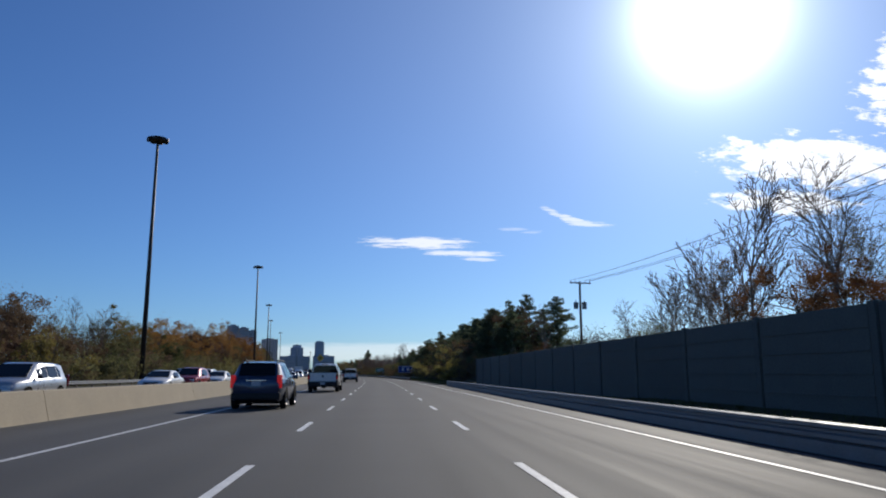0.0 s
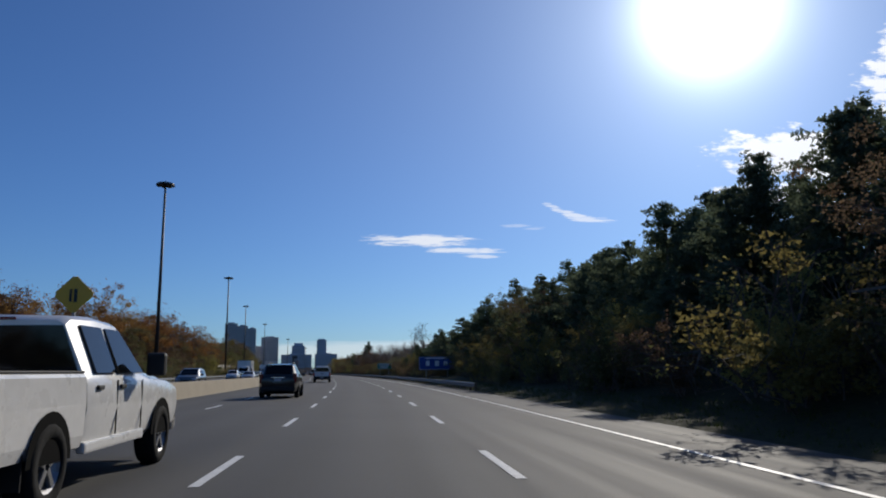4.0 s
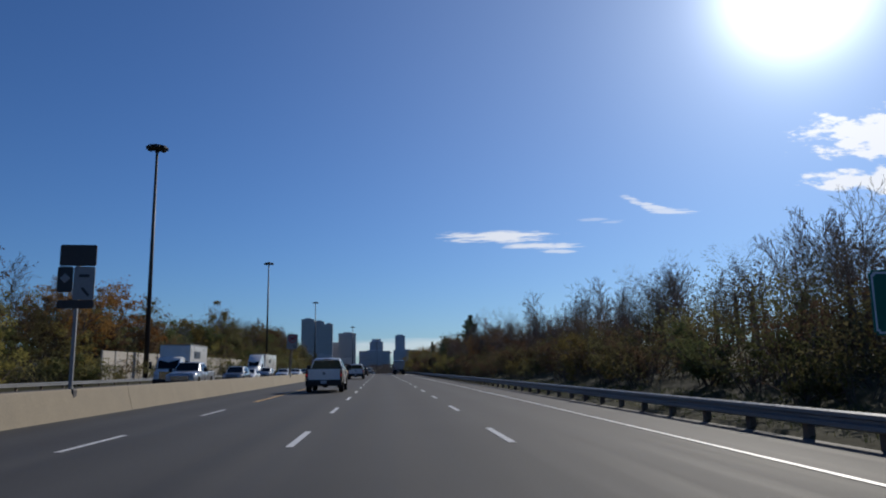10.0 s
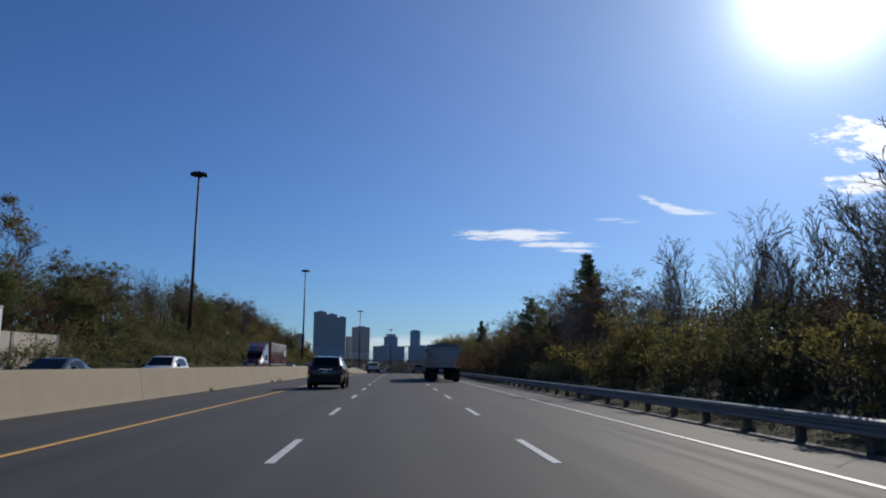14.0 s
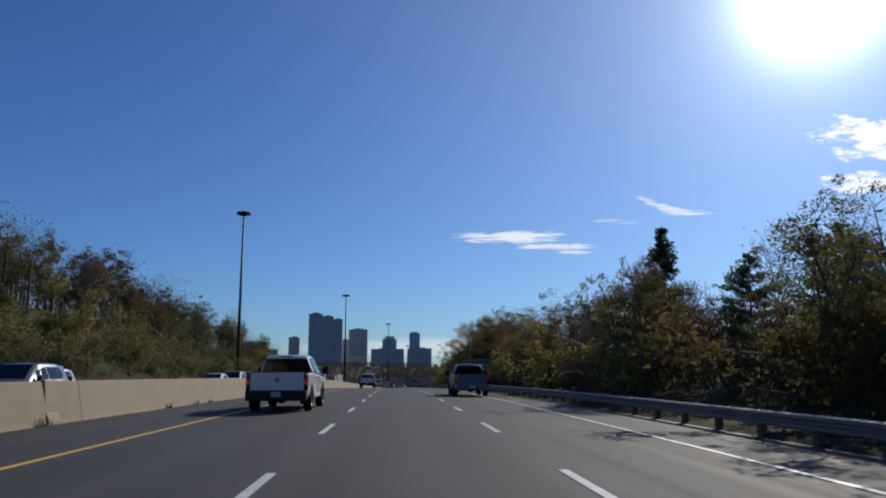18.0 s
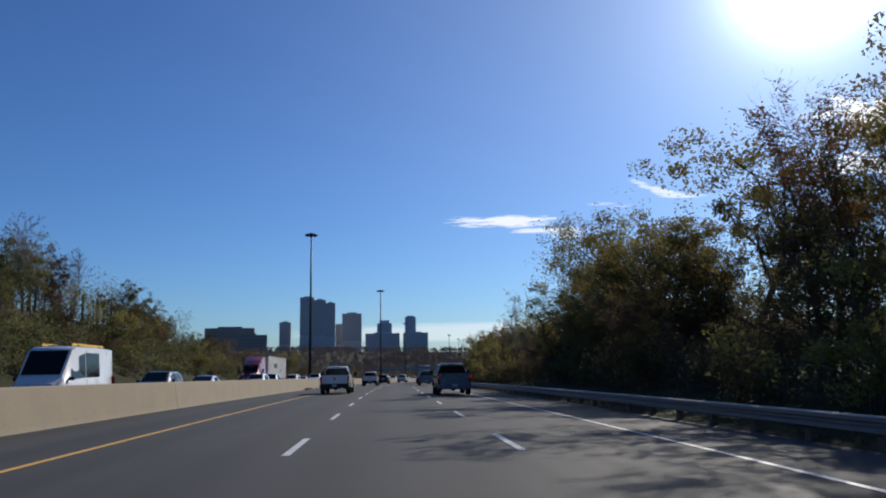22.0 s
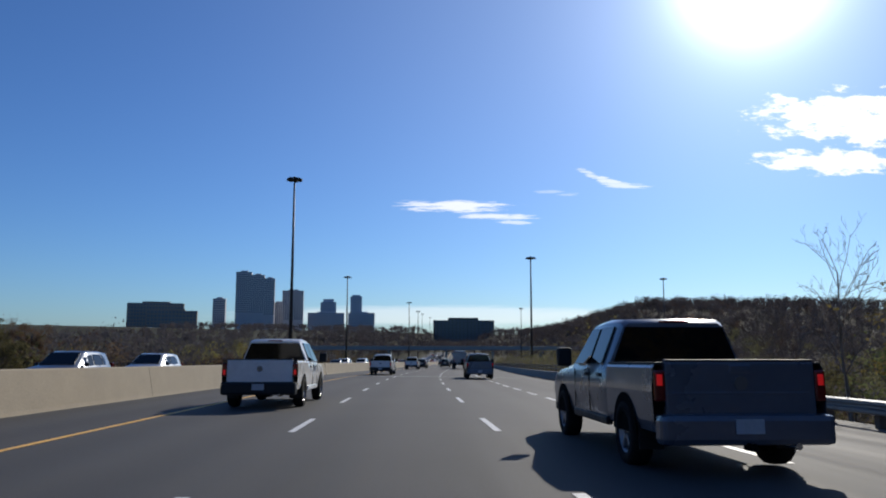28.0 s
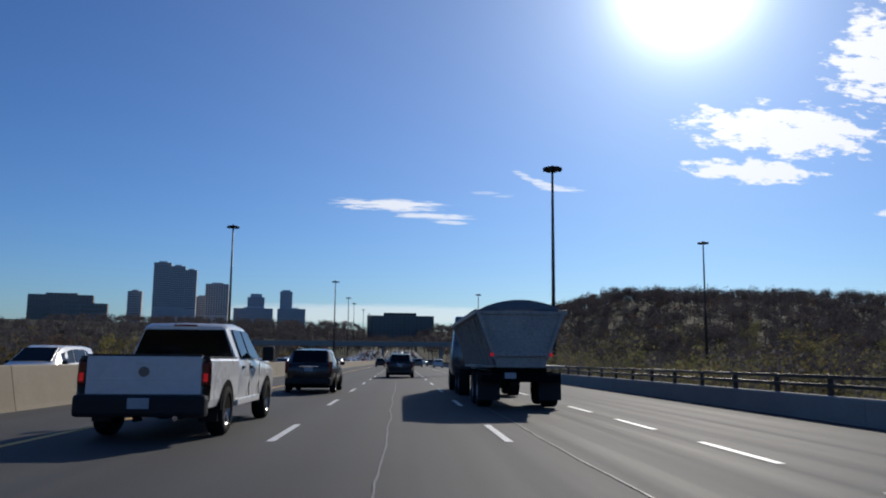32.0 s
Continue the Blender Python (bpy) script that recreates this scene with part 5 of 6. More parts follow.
woods("bank_woods", "dense brown trees on the bank beyond the opposite lanes", scatter(70, 400, 660, -62, -46, 6, 11), LEAF_RUST, 0.15, 400)
woods("bank_woods", "dense olive trees beyond the opposite lanes", scatter(130, 10, 400, -60, -40, 5, 8), LEAF_OLIVE, 0.15, 330)
woods("pine_woods", "dark dense pines behind the roadside", scatter(100, 128, 236, 20, 40, 5, 9), LEAF_PINE, 0.11, 420)
scrub("roadside_thicket", "tall olive and brown thicket behind the verge", scatter(230, 230, 660, 13.5, 20, 2.6, 4.4), LEAF_OLIVE, 0.075, 420)
woods("bank_woods", "dense olive crowns on the bank", scatter(55, 415, 570, -50, -38, 7, 12), LEAF_OLIVE, 0.13, 480)
scrub("roadside_thicket", "olive thicket below the pines", scatter(110, 86, 200, 12.3, 19, 1.8, 3.8), LEAF_OLIVE, 0.075, 420)
woods("edge_woods", "dense olive and brown trees behind the roadside", scatter(150, 180, 690, 18, 32, 3.5, 6), LEAF_OLIVE, 0.085, 480)
woods("edge_woods", "dense grey-brown trees behind the roadside", scatter(170, 180, 690, 17, 34, 3.5, 6), LEAF_BARE, 0.085, 450)
scrub("undergrowth", "low olive undergrowth below the roadside trees", scatter(900, 90, 670, 10.3, 24, 1.0, 2.2), LEAF_OLIVE, 0.07, 110)
scrub("roadside_thicket", "olive shrubs at the foot of the bank", scatter(260, 390, 660, -37, -31.3, 1.6, 3.4), LEAF_OLIVE, 0.12, 160)
scrub("undergrowth", "low green undergrowth on the bank beyond the opposite lanes", scatter(520, 395, 650, -41, -30.6, 1.1, 2.2), LEAF_GREEN, 0.1, 130)
scrub("undergrowth", "low olive undergrowth beyond the opposite lanes", scatter(900, 20, 720, -52, -31, 1.2, 2.8), LEAF_OLIVE, 0.13, 70)



def verge_grass(s0, s1, o0, o1, n):
    """Tufts of thin blades on the verge."""
    tufts = np.array([along(s, o, land(s, o)) for s, o in zip(rng.uniform(s0, s1, n), rng.uniform(o0, o1, n))])
    verts = []
    for p in tufts:
        for _ in range(4):
            a, h = rng.uniform(0, 2 * math.pi), rng.uniform(0.06, 0.2)
            w = np.array([math.cos(a), math.sin(a), 0]) * 0.012
            q = p + rng.normal(size=3) * (0.06, 0.06, 0)
            verts += [q - w, q + w, q + np.append(rng.normal(size=2) * 0.08, h)]
    me = mesh_of("verge_grass", verts, np.arange(len(verts)).reshape(-1, 3).tolist())
    tagged(put("verge_grass", me, BLADES), "rough green and straw-coloured grass on the verge", "grass", kind="stuff")


verge_grass(90, 650, 7.75, 10.6, 17000)
verge_grass(-5, 80, 7.75, 10.6, 2500)


def barrier_weeds(stretches):
    """Dry weeds in the dirt along the foot of the median barrier."""
    verts = []
    for s0, s1, n in stretches:
        for s in rng.uniform(s0, s1, n):
            p = along(s, rng.uniform(-8.84, -8.7), 0.0)
            for _ in range(26):
                a, h = rng.uniform(0, 2 * math.pi), rng.uniform(0.06, 0.28)
                w = np.array([math.cos(a), math.sin(a), 0]) * 0.014
                q = p + rng.normal(size=3) * (0.06, 0.16, 0)
                verts += [q - w, q + w, q + np.append(rng.normal(size=2) * 0.07, h)]
    me = mesh_of("barrier_weeds", verts, np.arange(len(verts)).reshape(-1, 3).tolist())
    tagged(put("barrier_weeds", me, LEAF_RUST), "dry brown weeds along the foot of the median barrier", "weeds", kind="stuff")


barrier_weeds(((318, 336, 12), (360, 420, 6), (440, 470, 6), (590, 606, 14), (640, 700, 5)))

# ---- overpass ----


def overpass(s):
    root = thing("overpass", "dark concrete overpass crossing the motorway far ahead", "bridge", m=spot(s, 0, 0, tilt=False))
    up = 7.4
    part("deck", box(190, 14, 1.5, (-8, 0, up - 1.5), 0.1), CONCRETE_GREY, root)
    for y in (-6.9, 6.9):
        part("parapet", box(190, 0.3, 1.0, (-8, y, up), 0.05), CONCRETE_GREY, root)
    for x in (-48, -9.3, 22, 55):
        part("pier", box(1.4, 11, up - 1.2, (x, 0, -0.6), 0.2), CONCRETE_GREY, root)
    return root


overpass(1162)

# ---- distant buildings ----


def tower(name, label, x, y, w, d, z0, h, storeys, bays, mat, turn=0, crown=0):
    root = thing(name, label, "high-rise", "towers on the skyline", m=Matrix.Translation((x, y, z0)) @ pose(0, 0, 0, 0, 0, turn))
    bm = box(w, d, h, (0, 0, 0), 0.3)
    part("wall", bm, mat, root)
    part("roof", box(w * 0.5, d * 0.5, 4.5, (0, 0, h), 0.1), mat, root, "plant room on the roof")
    if crown:
        part("roof", box(w * 0.7, d * 0.7, crown, (0, 0, h), 0.5), mat, root, "stepped top")
    sh, bw = h / storeys, w / bays
    me = bpy.data.meshes.new("window_band")
    band = box(w * 0.985, 0.3, sh * 0.62, (0, 0.15, 0))
    band.to_mesh(me)
    band.free()
    for i in range(int(storeys * 0.35) if h > 100 else 0, storeys):
        put("window_band", me, WINDOW_FAR, root, m=Matrix.Translation((0, -d / 2 - 0.12, (i + 0.3) * sh)))
    for j in range(bays + 1):
        part("pier", box(bw * 0.3, 0.7, h, (j * bw - w / 2, -d / 2 - 0.3, 0)), mat, root)
    return root


tower("apartment_tower", "tall grey slab tower with vertical piers", -580, 2900, 44, 36, 0, 186, 30, 8, TOWER_GREY, 8)
tower("apartment_tower", "tall grey slab tower stepped below its neighbour", -539, 2903, 38, 36, 0, 177, 29, 7, TOWER_GREY, 8)
tower("apartment_tower", "tall grey slab tower at the end of a stepped row", -504, 2906, 30, 36, 0, 167, 27, 6, TOWER_GREY, 8)
tower("apartment_tower", "grey apartment tower with a plant room", -465, 3100, 66, 40, 0, 142, 22, 9, TOWER_GREY, 6)
tower("apartment_tower", "low grey tower between taller neighbours", -520, 3150, 40, 40, 0, 105, 16, 6, TOWER_GREY, 6)
tower("office_tower", "bluish office tower with a stepped top", -385, 3400, 56, 40, 0, 118, 18, 9, TOWER_BLUE, 5, 12)
tower("office_tower", "slim bluish tower with a rounded top", -301, 3620, 44, 40, 0, 152, 24, 6, TOWER_BLUE, 5, 6)
tower("office_block", "low bluish office block below the towers", -390, 3380, 130, 60, 0, 78, 10, 16, TOWER_BLUE, 5)
tower("office_block", "low bluish office block below the slim tower", -275, 3560, 100, 60, 0, 84, 9, 10, TOWER_BLUE, 5)
tower("office_block", "wide dark office block on the hillside", -768, 2700, 140, 60, 0, 82, 9, 18, TOWER_DARK, 14)
tower("office_block", "low pale office block on the hillside", -690, 2600, 120, 60, 0, 58, 6, 14, TOWER_DARK, 14)
tower("apartment_tower", "small grey tower behind the hillside", -665, 2950, 36, 30, 0, 108, 16, 6, TOWER_GREY, 8)
tower("apartment_block", "dark stepped block on the far hill", 21, 1900, 98, 36, -16, 36, 8, 16, WALL_PANEL, 0)

# ---- vehicles ----


def paint(name, colour, metal=0.3, rough=0.3):
    mat = material(name, colour, rough, metal=metal, vary=0.08, scale=1.2, fine=8, bump=0.0, spec=0.5)
    b = next(n for n in mat.node_tree.nodes if n.type == "BSDF_PRINCIPLED")
    b.inputs["Coat Weight"].default_value, b.inputs["Coat Roughness"].default_value = 0.6, 0.06
    return mat


CAR_GLASS = glass("car_glass", (0.004, 0.005, 0.006), 0.04)
CAR_GLASS.node_tree.nodes["Principled BSDF"].inputs["Specular IOR Level"].default_value = 0.3
TYRE = material("tyre_rubber", (0.018, 0.018, 0.018), 0.85, vary=0.3, scale=6, fine=40, bump=0.2, spec=0.08)
RIM = material("alloy_rim", (0.28, 0.28, 0.29), 0.4, metal=0.9, vary=0.1, bump=0.0)
PLASTIC = material("black_plastic", (0.02, 0.02, 0.021), 0.55, vary=0.2, scale=5, fine=60, bump=0.05, spec=0.25)
CHROME = material("chrome", (0.62, 0.62, 0.63), 0.12, metal=1.0, vary=0.05, bump=0.0)
LENS = glass("clear_lens", (0.6, 0.62, 0.64), 0.1)
TAIL = glass("red_lens", (0.14, 0.006, 0.006), 0.15)
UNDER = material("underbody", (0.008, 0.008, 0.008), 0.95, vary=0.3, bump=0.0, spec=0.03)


def lamp_material(name, colour, strength):
    mat = bpy.data.materials.new(name)
    mat.use_nodes = True
    b = mat.node_tree.nodes["Principled BSDF"]
    b.inputs["Base Color"].default_value = (*colour, 1)
    b.inputs["Emission Color"].default_value, b.inputs["Emission Strength"].default_value = (*colour, 1), strength
    b.inputs["Roughness"].default_value = 0.2
    return mat


TAIL_LIT = lamp_material("lit_red_lens", (0.5, 0.012, 0.014), 0.35)
COLOURS = {k: paint(k + "_paint", *v) for k, v in {
    "white": ((0.72, 0.71, 0.68), 0.0), "silver": ((0.42, 0.43, 0.44), 0.5), "grey": ((0.14, 0.145, 0.15), 0.5), "black": ((0.012, 0.012, 0.014), 0.2),
    "blue": ((0.02, 0.035, 0.08), 0.4), "red": ((0.28, 0.015, 0.015), 0.2), "slate": ((0.1, 0.118, 0.15), 0.4), "maroon": ((0.13, 0.03, 0.025), 0.1), "cream": ((0.6, 0.57, 0.5), 0.0)}.items()}


def lathe(profile, sides=20):
    """Turns (x, r) points round the x axis."""
    verts, faces = [], []
    k = len(profile)
    for i in range(sides):
        a = 2 * math.pi * i / sides
        for x, r in profile:
            verts.append((x, r * math.cos(a), r * math.sin(a)))
    for i in range(sides):
        j = (i + 1) % sides
        for q in range(k - 1):
            faces.append((i * k + q, j * k + q, j * k + q + 1, i * k + q + 1))
    return verts, faces


WHEELS = {}


def wheel(root, x, y, r, w, rim_mat=None):
    """A wheel of its own meshes, shared by alike wheels; the outer face looks away from the middle."""
    key = (r, w)
    if key not in WHEELS:
        v, f = lathe([(-w / 2, r * 0.6), (-w / 2, r * 0.9), (-w * 0.4, r * 0.98), (-w * 0.2, r), (w * 0.2, r), (w * 0.4, r * 0.98), (w / 2, r * 0.9), (w / 2, r * 0.64), (w * 0.36, r * 0.62)], 18)
        tyre = mesh_of("tyre", v, f, True)
        v, f = lathe([(w * 0.37, r * 0.66), (w * 0.44, r * 0.62), (w * 0.34, r * 0.56), (w * 0.2, r * 0.5), (w * 0.16, 0.0)], 18)
        base = len(v)
        bm = bmesh.new()
        for i in range(5):
            a = 2 * math.pi * i / 5
            box(w * 0.16, r * 0.17, r * 0.5, (w * 0.33, 0, r * 0.1), 0.01, bm, None)
            bmesh.ops.rotate(bm, verts=bm.verts, cent=(0, 0, 0), matrix=Matrix.Rotation(2 * math.pi / 5, 3, "X"))
        me = bpy.data.meshes.new("spokes")
        bm.to_mesh(me)
        bm.free()
        for p in me.polygons:
            f.append(tuple(base + i for i in p.vertices))
        v = [*v, *[tuple(q.co) for q in me.vertices]]
        bpy.data.meshes.remove(me)
        WHEELS[key] = (tyre, mesh_of("rim", v, f))
    tyre, rim = WHEELS[key]
    m = Matrix.Translation((x, y, r)) @ pose(0, 0, 0, 0, 0, 0 if x > 0 else 180)
    hub = put("wheel", tyre, TYRE, root, m=m)
    put("rim", rim, rim_mat or RIM, hub)
    return hub


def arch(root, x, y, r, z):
    """The shade of a wheel opening as a near-black half disc, 4 mm proud of the side."""
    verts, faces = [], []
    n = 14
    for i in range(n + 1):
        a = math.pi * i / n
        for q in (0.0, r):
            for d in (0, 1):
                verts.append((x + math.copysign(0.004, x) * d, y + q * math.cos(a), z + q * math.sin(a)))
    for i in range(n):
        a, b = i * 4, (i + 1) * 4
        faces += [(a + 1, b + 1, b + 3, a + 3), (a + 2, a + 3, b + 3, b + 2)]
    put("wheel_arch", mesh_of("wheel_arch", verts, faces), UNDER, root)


def shell(stations):
    """A lofted body: rows of (y, sill z, belt z, top z, sill half width, belt half width, top half width)."""
    verts, faces = [], []
    for y, zs, zb, zt, ws, wb, wt in stations:
        zm = zs + (zb - zs) * 0.55
        half = [(0.0, zs), (ws * 0.94, zs), (ws, zs + 0.06), (wb + 0.015, zm), (wb, zb - 0.05), (wb - 0.025, zb), (wt, zt - 0.06), (wt - 0.08, zt - 0.012), (0.0, zt)]
        ring = half + [(-x, z) for x, z in half[-2:0:-1]]
        verts += [(x, y, z) for x, z in ring]
    k = 16
    for i in range(len(stations) - 1):
        for j in range(k):
            a, b = i * k + j, i * k + (j + 1) % k
            faces.append((a, a + k, b + k, b))
    faces += [tuple(range(k)), tuple(range((len(stations) - 1) * k, len(stations) * k))[::-1]]
    return verts, faces


def pane(name, root, corners, push, shrink=0.93, mat=None):
    """A sheet of glass over four corners, drawn in a little and set proud."""
    c = [Vector(v) for v in corners]
    mid = sum(c, Vector()) / 4
    nrm = (c[1] - c[0]).cross(c[3] - c[0]).normalized()
    if nrm.dot(Vector(push)) < 0:
        nrm = -nrm
    top = [mid + (v - mid) * shrink + nrm * 0.016 for v in c]
    low = [mid + (v - mid) * shrink - nrm * 0.02 for v in c]
    return put(name, mesh_of(name, [*top, *low], [(0, 1, 2, 3), (0, 4, 5, 1), (1, 5, 6, 2), (2, 6, 7, 3), (3, 7, 4, 0)]), mat or CAR_GLASS, root)


SHAPES = {
    # length, width, roof, wheel radius, axle places, stations as parts of the length from the tail: (y, sill, belt, top, roof share)
    "sedan": (4.7, 1.82, 1.45, 0.33, (-1.38, 1.36), [(0.0, 0.4, 0.78, 0.86, 0), (0.02, 0.3, 0.86, 1.0, 0), (0.17, 0.24, 0.92, 1.06, 0), (0.33, 0.22, 0.94, 1.42, 1), (0.48, 0.22, 0.93, 1.45, 1), (0.56, 0.22, 0.92, 1.4, 1), (0.73, 0.22, 0.9, 1.0, 0), (0.93, 0.24, 0.76, 0.86, 0), (0.985, 0.28, 0.68, 0.76, 0), (1.0, 0.4, 0.6, 0.66, 0)]),
    "suv": (4.6, 1.86, 1.68, 0.36, (-1.36, 1.33), [(0.0, 0.5, 0.9, 1.0, 0), (0.015, 0.36, 1.02, 1.12, 0), (0.035, 0.3, 1.06, 1.16, 0), (0.1, 0.28, 1.06, 1.62, 1), (0.25, 0.27, 1.05, 1.68, 1), (0.5, 0.27, 1.03, 1.68, 1), (0.57, 0.27, 1.02, 1.62, 1), (0.74, 0.27, 1.0, 1.1, 0), (0.94, 0.3, 0.92, 1.0, 0), (0.985, 0.34, 0.8, 0.88, 0), (1.0, 0.45, 0.66, 0.74, 0)]),
    "minivan": (5.1, 1.98, 1.76, 0.35, (-1.5, 1.52), [(0.0, 0.5, 0.95, 1.02, 0), (0.012, 0.36, 1.02, 1.14, 0), (0.03, 0.28, 1.06, 1.2, 0), (0.075, 0.26, 1.06, 1.7, 1), (0.25, 0.25, 1.05, 1.76, 1), (0.55, 0.25, 1.0, 1.75, 1), (0.64, 0.25, 0.98, 1.66, 1), (0.8, 0.25, 0.95, 1.1, 0), (0.95, 0.28, 0.84, 0.94, 0), (0.99, 0.32, 0.74, 0.8, 0), (1.0, 0.42, 0.62, 0.68, 0)]),
    "van": (5.9, 2.0, 2.6, 0.35, (-1.85, 1.85), [(0.0, 0.45, 1.2, 2.5, 1), (0.01, 0.36, 1.25, 2.6, 1), (0.3, 0.34, 1.25, 2.62, 1), (0.72, 0.34, 1.2, 2.6, 1), (0.78, 0.34, 1.18, 2.45, 1), (0.9, 0.34, 1.15, 1.4, 0), (0.985, 0.36, 0.95, 1.1, 0), (1.0, 0.45, 0.7, 0.8, 0)]),
}


def distant_car(kind, colour, label):
    """A car far down the road: the same body with glass, lamps and plain wheels."""
    length, width, roof, r, axles, rows = SHAPES[kind]
    root = thing("distant_car", label, "car", "slow traffic far ahead")
    hw = width / 2
    st = [((f - 0.5) * length, zs, zb, zt, hw * 0.93, hw, hw * (0.72 if cab else 0.86)) for f, zs, zb, zt, cab in rows]
    v, f = shell(st)
    put("body", mesh_of("body", v, f), COLOURS[colour], root)
    cabs = [i for i, q in enumerate(rows) if q[4]]
    for name, i, j, push in (("windscreen", cabs[-1] + 1, cabs[-1], 1), ("rear_window", cabs[0] - 1, cabs[0], -1)):
        lo, hi = st[i], st[j]
        pane(name, root, [(-lo[6], lo[0], lo[3]), (lo[6], lo[0], lo[3]), (hi[6], hi[0], hi[3] - 0.04), (-hi[6], hi[0], hi[3] - 0.04)], (0, push, 1), 0.9)
    for sx in (1, -1):
        part("tail_light", box(0.17, 0.1, 0.2, (sx * (hw - 0.13), -length / 2 + 0.02, 0.75), 0), TAIL, root, "red tail light")
        for y in axles:
            part("wheel", rod(r, r, 0.22, 12, Matrix.Translation((sx * (hw - 0.12) - 0.11, y, r)) @ pose(0, 0, 0, 0, 90, 0)), TYRE, root)
    return root


def car(kind, colour, label, category="car", group="", lit=False, far=False):
    length, width, roof, r, axles, rows = SHAPES[kind]
    root = thing(kind if kind != "suv" else "suv_car", label, category, group)
    mat = COLOURS[colour]
    hw = width / 2
    st = []
    for f, zs, zb, zt, cab in rows:
        y = (f - 0.5) * length
        nose = 1 - 0.16 * max(0, abs(f - 0.5) * 2 - 0.8) / 0.2
        wt = hw * (0.72 if cab else 0.86) * nose
        st.append((y, zs, zb, zt, hw * 0.93 * nose, hw * nose, wt if kind != "van" else hw * (0.86 if cab else 0.84) * nose))
    v, f = shell(st)
    body = put("body", mesh_of("body", v, f, True), mat, root)
    body.data.set_sharp_from_angle(angle=radians(35))
    cabs = [i for i, q in enumerate(rows) if q[4]]
    a, b = cabs[0], cabs[-1]

    def edge(i, up):
        y, zs, zb, zt, ws, wb, wt = st[i]
        return (wb - 0.02, y, zb + 0.01) if not up else (wt + 0.0, y, zt - 0.07)

    def both(name, i, j, push, s0=0.0, s1=1.0, mat=None):
        """A glass sheet across the car from station i (low) to j (high)."""
        lo, hi = st[i], st[j]
        w0, w1 = lo[6] - 0.03, hi[6] - 0.03
        pane(name, root, [(-w0, lo[0], lo[3]), (w0, lo[0], lo[3]), (w1, hi[0], hi[3]), (-w1, hi[0], hi[3])], push, 0.92)
    both("windscreen", b + 1, b, (0, 1, 1))
    if kind != "van":
        both("rear_window", a - 1, a, (0, -1, 1))
        lo, hi = st[a][0], st[b][0]
    else:
        lo, hi = st[b - 2][0] + 0.1, st[b][0]
    for sx in (1, -1):
        cuts = np.linspace(lo - (0.25 if kind not in ("van", "sedan") else 0.0), hi + 0.22, 4 if kind in ("suv", "minivan") else 3)
        for y0, y1 in zip(cuts[:-1], cuts[1:]):
            def at(y, up):
                ys = [q[0] for q in st]
                wb, wt, zb, zt = (float(np.interp(y, ys, [q[n] for q in st])) for n in (5, 6, 2, 3))
                k = 0.86 if up else 0.06
                return (sx * (wb - 0.025 + (wt - wb + 0.025) * k), y, zb + (zt - 0.06 - zb) * k)
            if at(y0, 1)[2] - at(y0, 0)[2] > 0.05:
                pane("side_window", root, [at(y0 + 0.03, 0), at(y1 - 0.03, 0), at(y1 - 0.03, 1), at(y0 + 0.03, 1)], (sx, 0, 0), 0.97)
        for y in axles:
            wheel(root, sx * (hw - 0.08), y, r, 0.22)
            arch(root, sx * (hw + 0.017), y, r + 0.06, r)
        tall = 0.5 if kind in ("suv", "minivan", "van") else 0.2
        zt = rows[2][2] - 0.32
        part("tail_light", box(0.17, 0.14, tall * 0.9, (sx * (hw - 0.13), -length / 2 + 0.08, zt), 0.03), TAIL_LIT if lit else TAIL, root, "red tail light")
        part("headlight", box(0.36, 0.3, 0.15, (sx * (hw - 0.32), length / 2 - 0.17, rows[-2][2] - 0.12), 0.04), LENS, root, "clear headlight")
        part("mirror", box(0.2, 0.1, 0.15, (sx * (hw + 0.08), st[b][0] + 0.35, rows[b][2] + 0.02), 0.03), mat if not far else PLASTIC, root)
        if not far:
            for yy in (lo + 0.5, lo + 1.5):
                part("door_handle", box(0.035, 0.2, 0.035, (sx * (hw + 0.005), yy, rows[b][2] - 0.12), 0.01), mat, root)
    part("front_bumper", box(width * 0.86, 0.14, 0.26, (0, length / 2 - 0.06, 0.26), 0.05), PLASTIC, root)
    part("grille", box(width * 0.5, 0.06, 0.16, (0, length / 2 - 0.03, 0.55), 0.02), PLASTIC, root)
    if kind == "van":
        for sx in (1, -1):
            part("roof_rack", box(0.06, length * 0.55, 0.1, (sx * 0.6, -0.5, roof + 0.03), 0.01), SIGN_YELLOW, root, "orange ladder on the roof")
        part("rack_bar", box(1.4, 0.06, 0.06, (0, -1.6, roof + 0.02), 0.01), STEEL, root)
        part("rack_bar", box(1.4, 0.06, 0.06, (0, 0.6, roof + 0.02), 0.01), STEEL, root)
    if far:
        return root
    part("rear_bumper", box(width * 0.9, 0.16, 0.24, (0, -length / 2 + 0.06, 0.34), 0.05), PLASTIC if kind == "suv" else mat, root)
    part("plate", box(0.32, 0.02, 0.15, (0, -length / 2 - 0.012, 0.82 if kind != "sedan" else 0.62), 0.005), PLATE_GREY, root, "white number plate with blank bars")
    part("underbody", box(width * 0.8, length * 0.9, 0.14, (0, 0, 0.2), 0.02), UNDER, root)
    if kind in ("suv", "minivan") and not far:
        for sx in (1, -1):
            part("roof_rail", box(0.04, length * 0.42, 0.05, (sx * hw * 0.62, -0.35, roof + 0.01), 0.015), PLASTIC, root)
        part("wiper", box(0.5, 0.03, 0.03, (0.05, -length / 2 + 0.12, rows[3][2] + 0.1), 0.01), PLASTIC, root)
        part("tailgate_handle", box(0.7, 0.03, 0.05, (0, -length / 2 - 0.0, 0.98), 0.01), CHROME, root, "chrome strip")
    return root


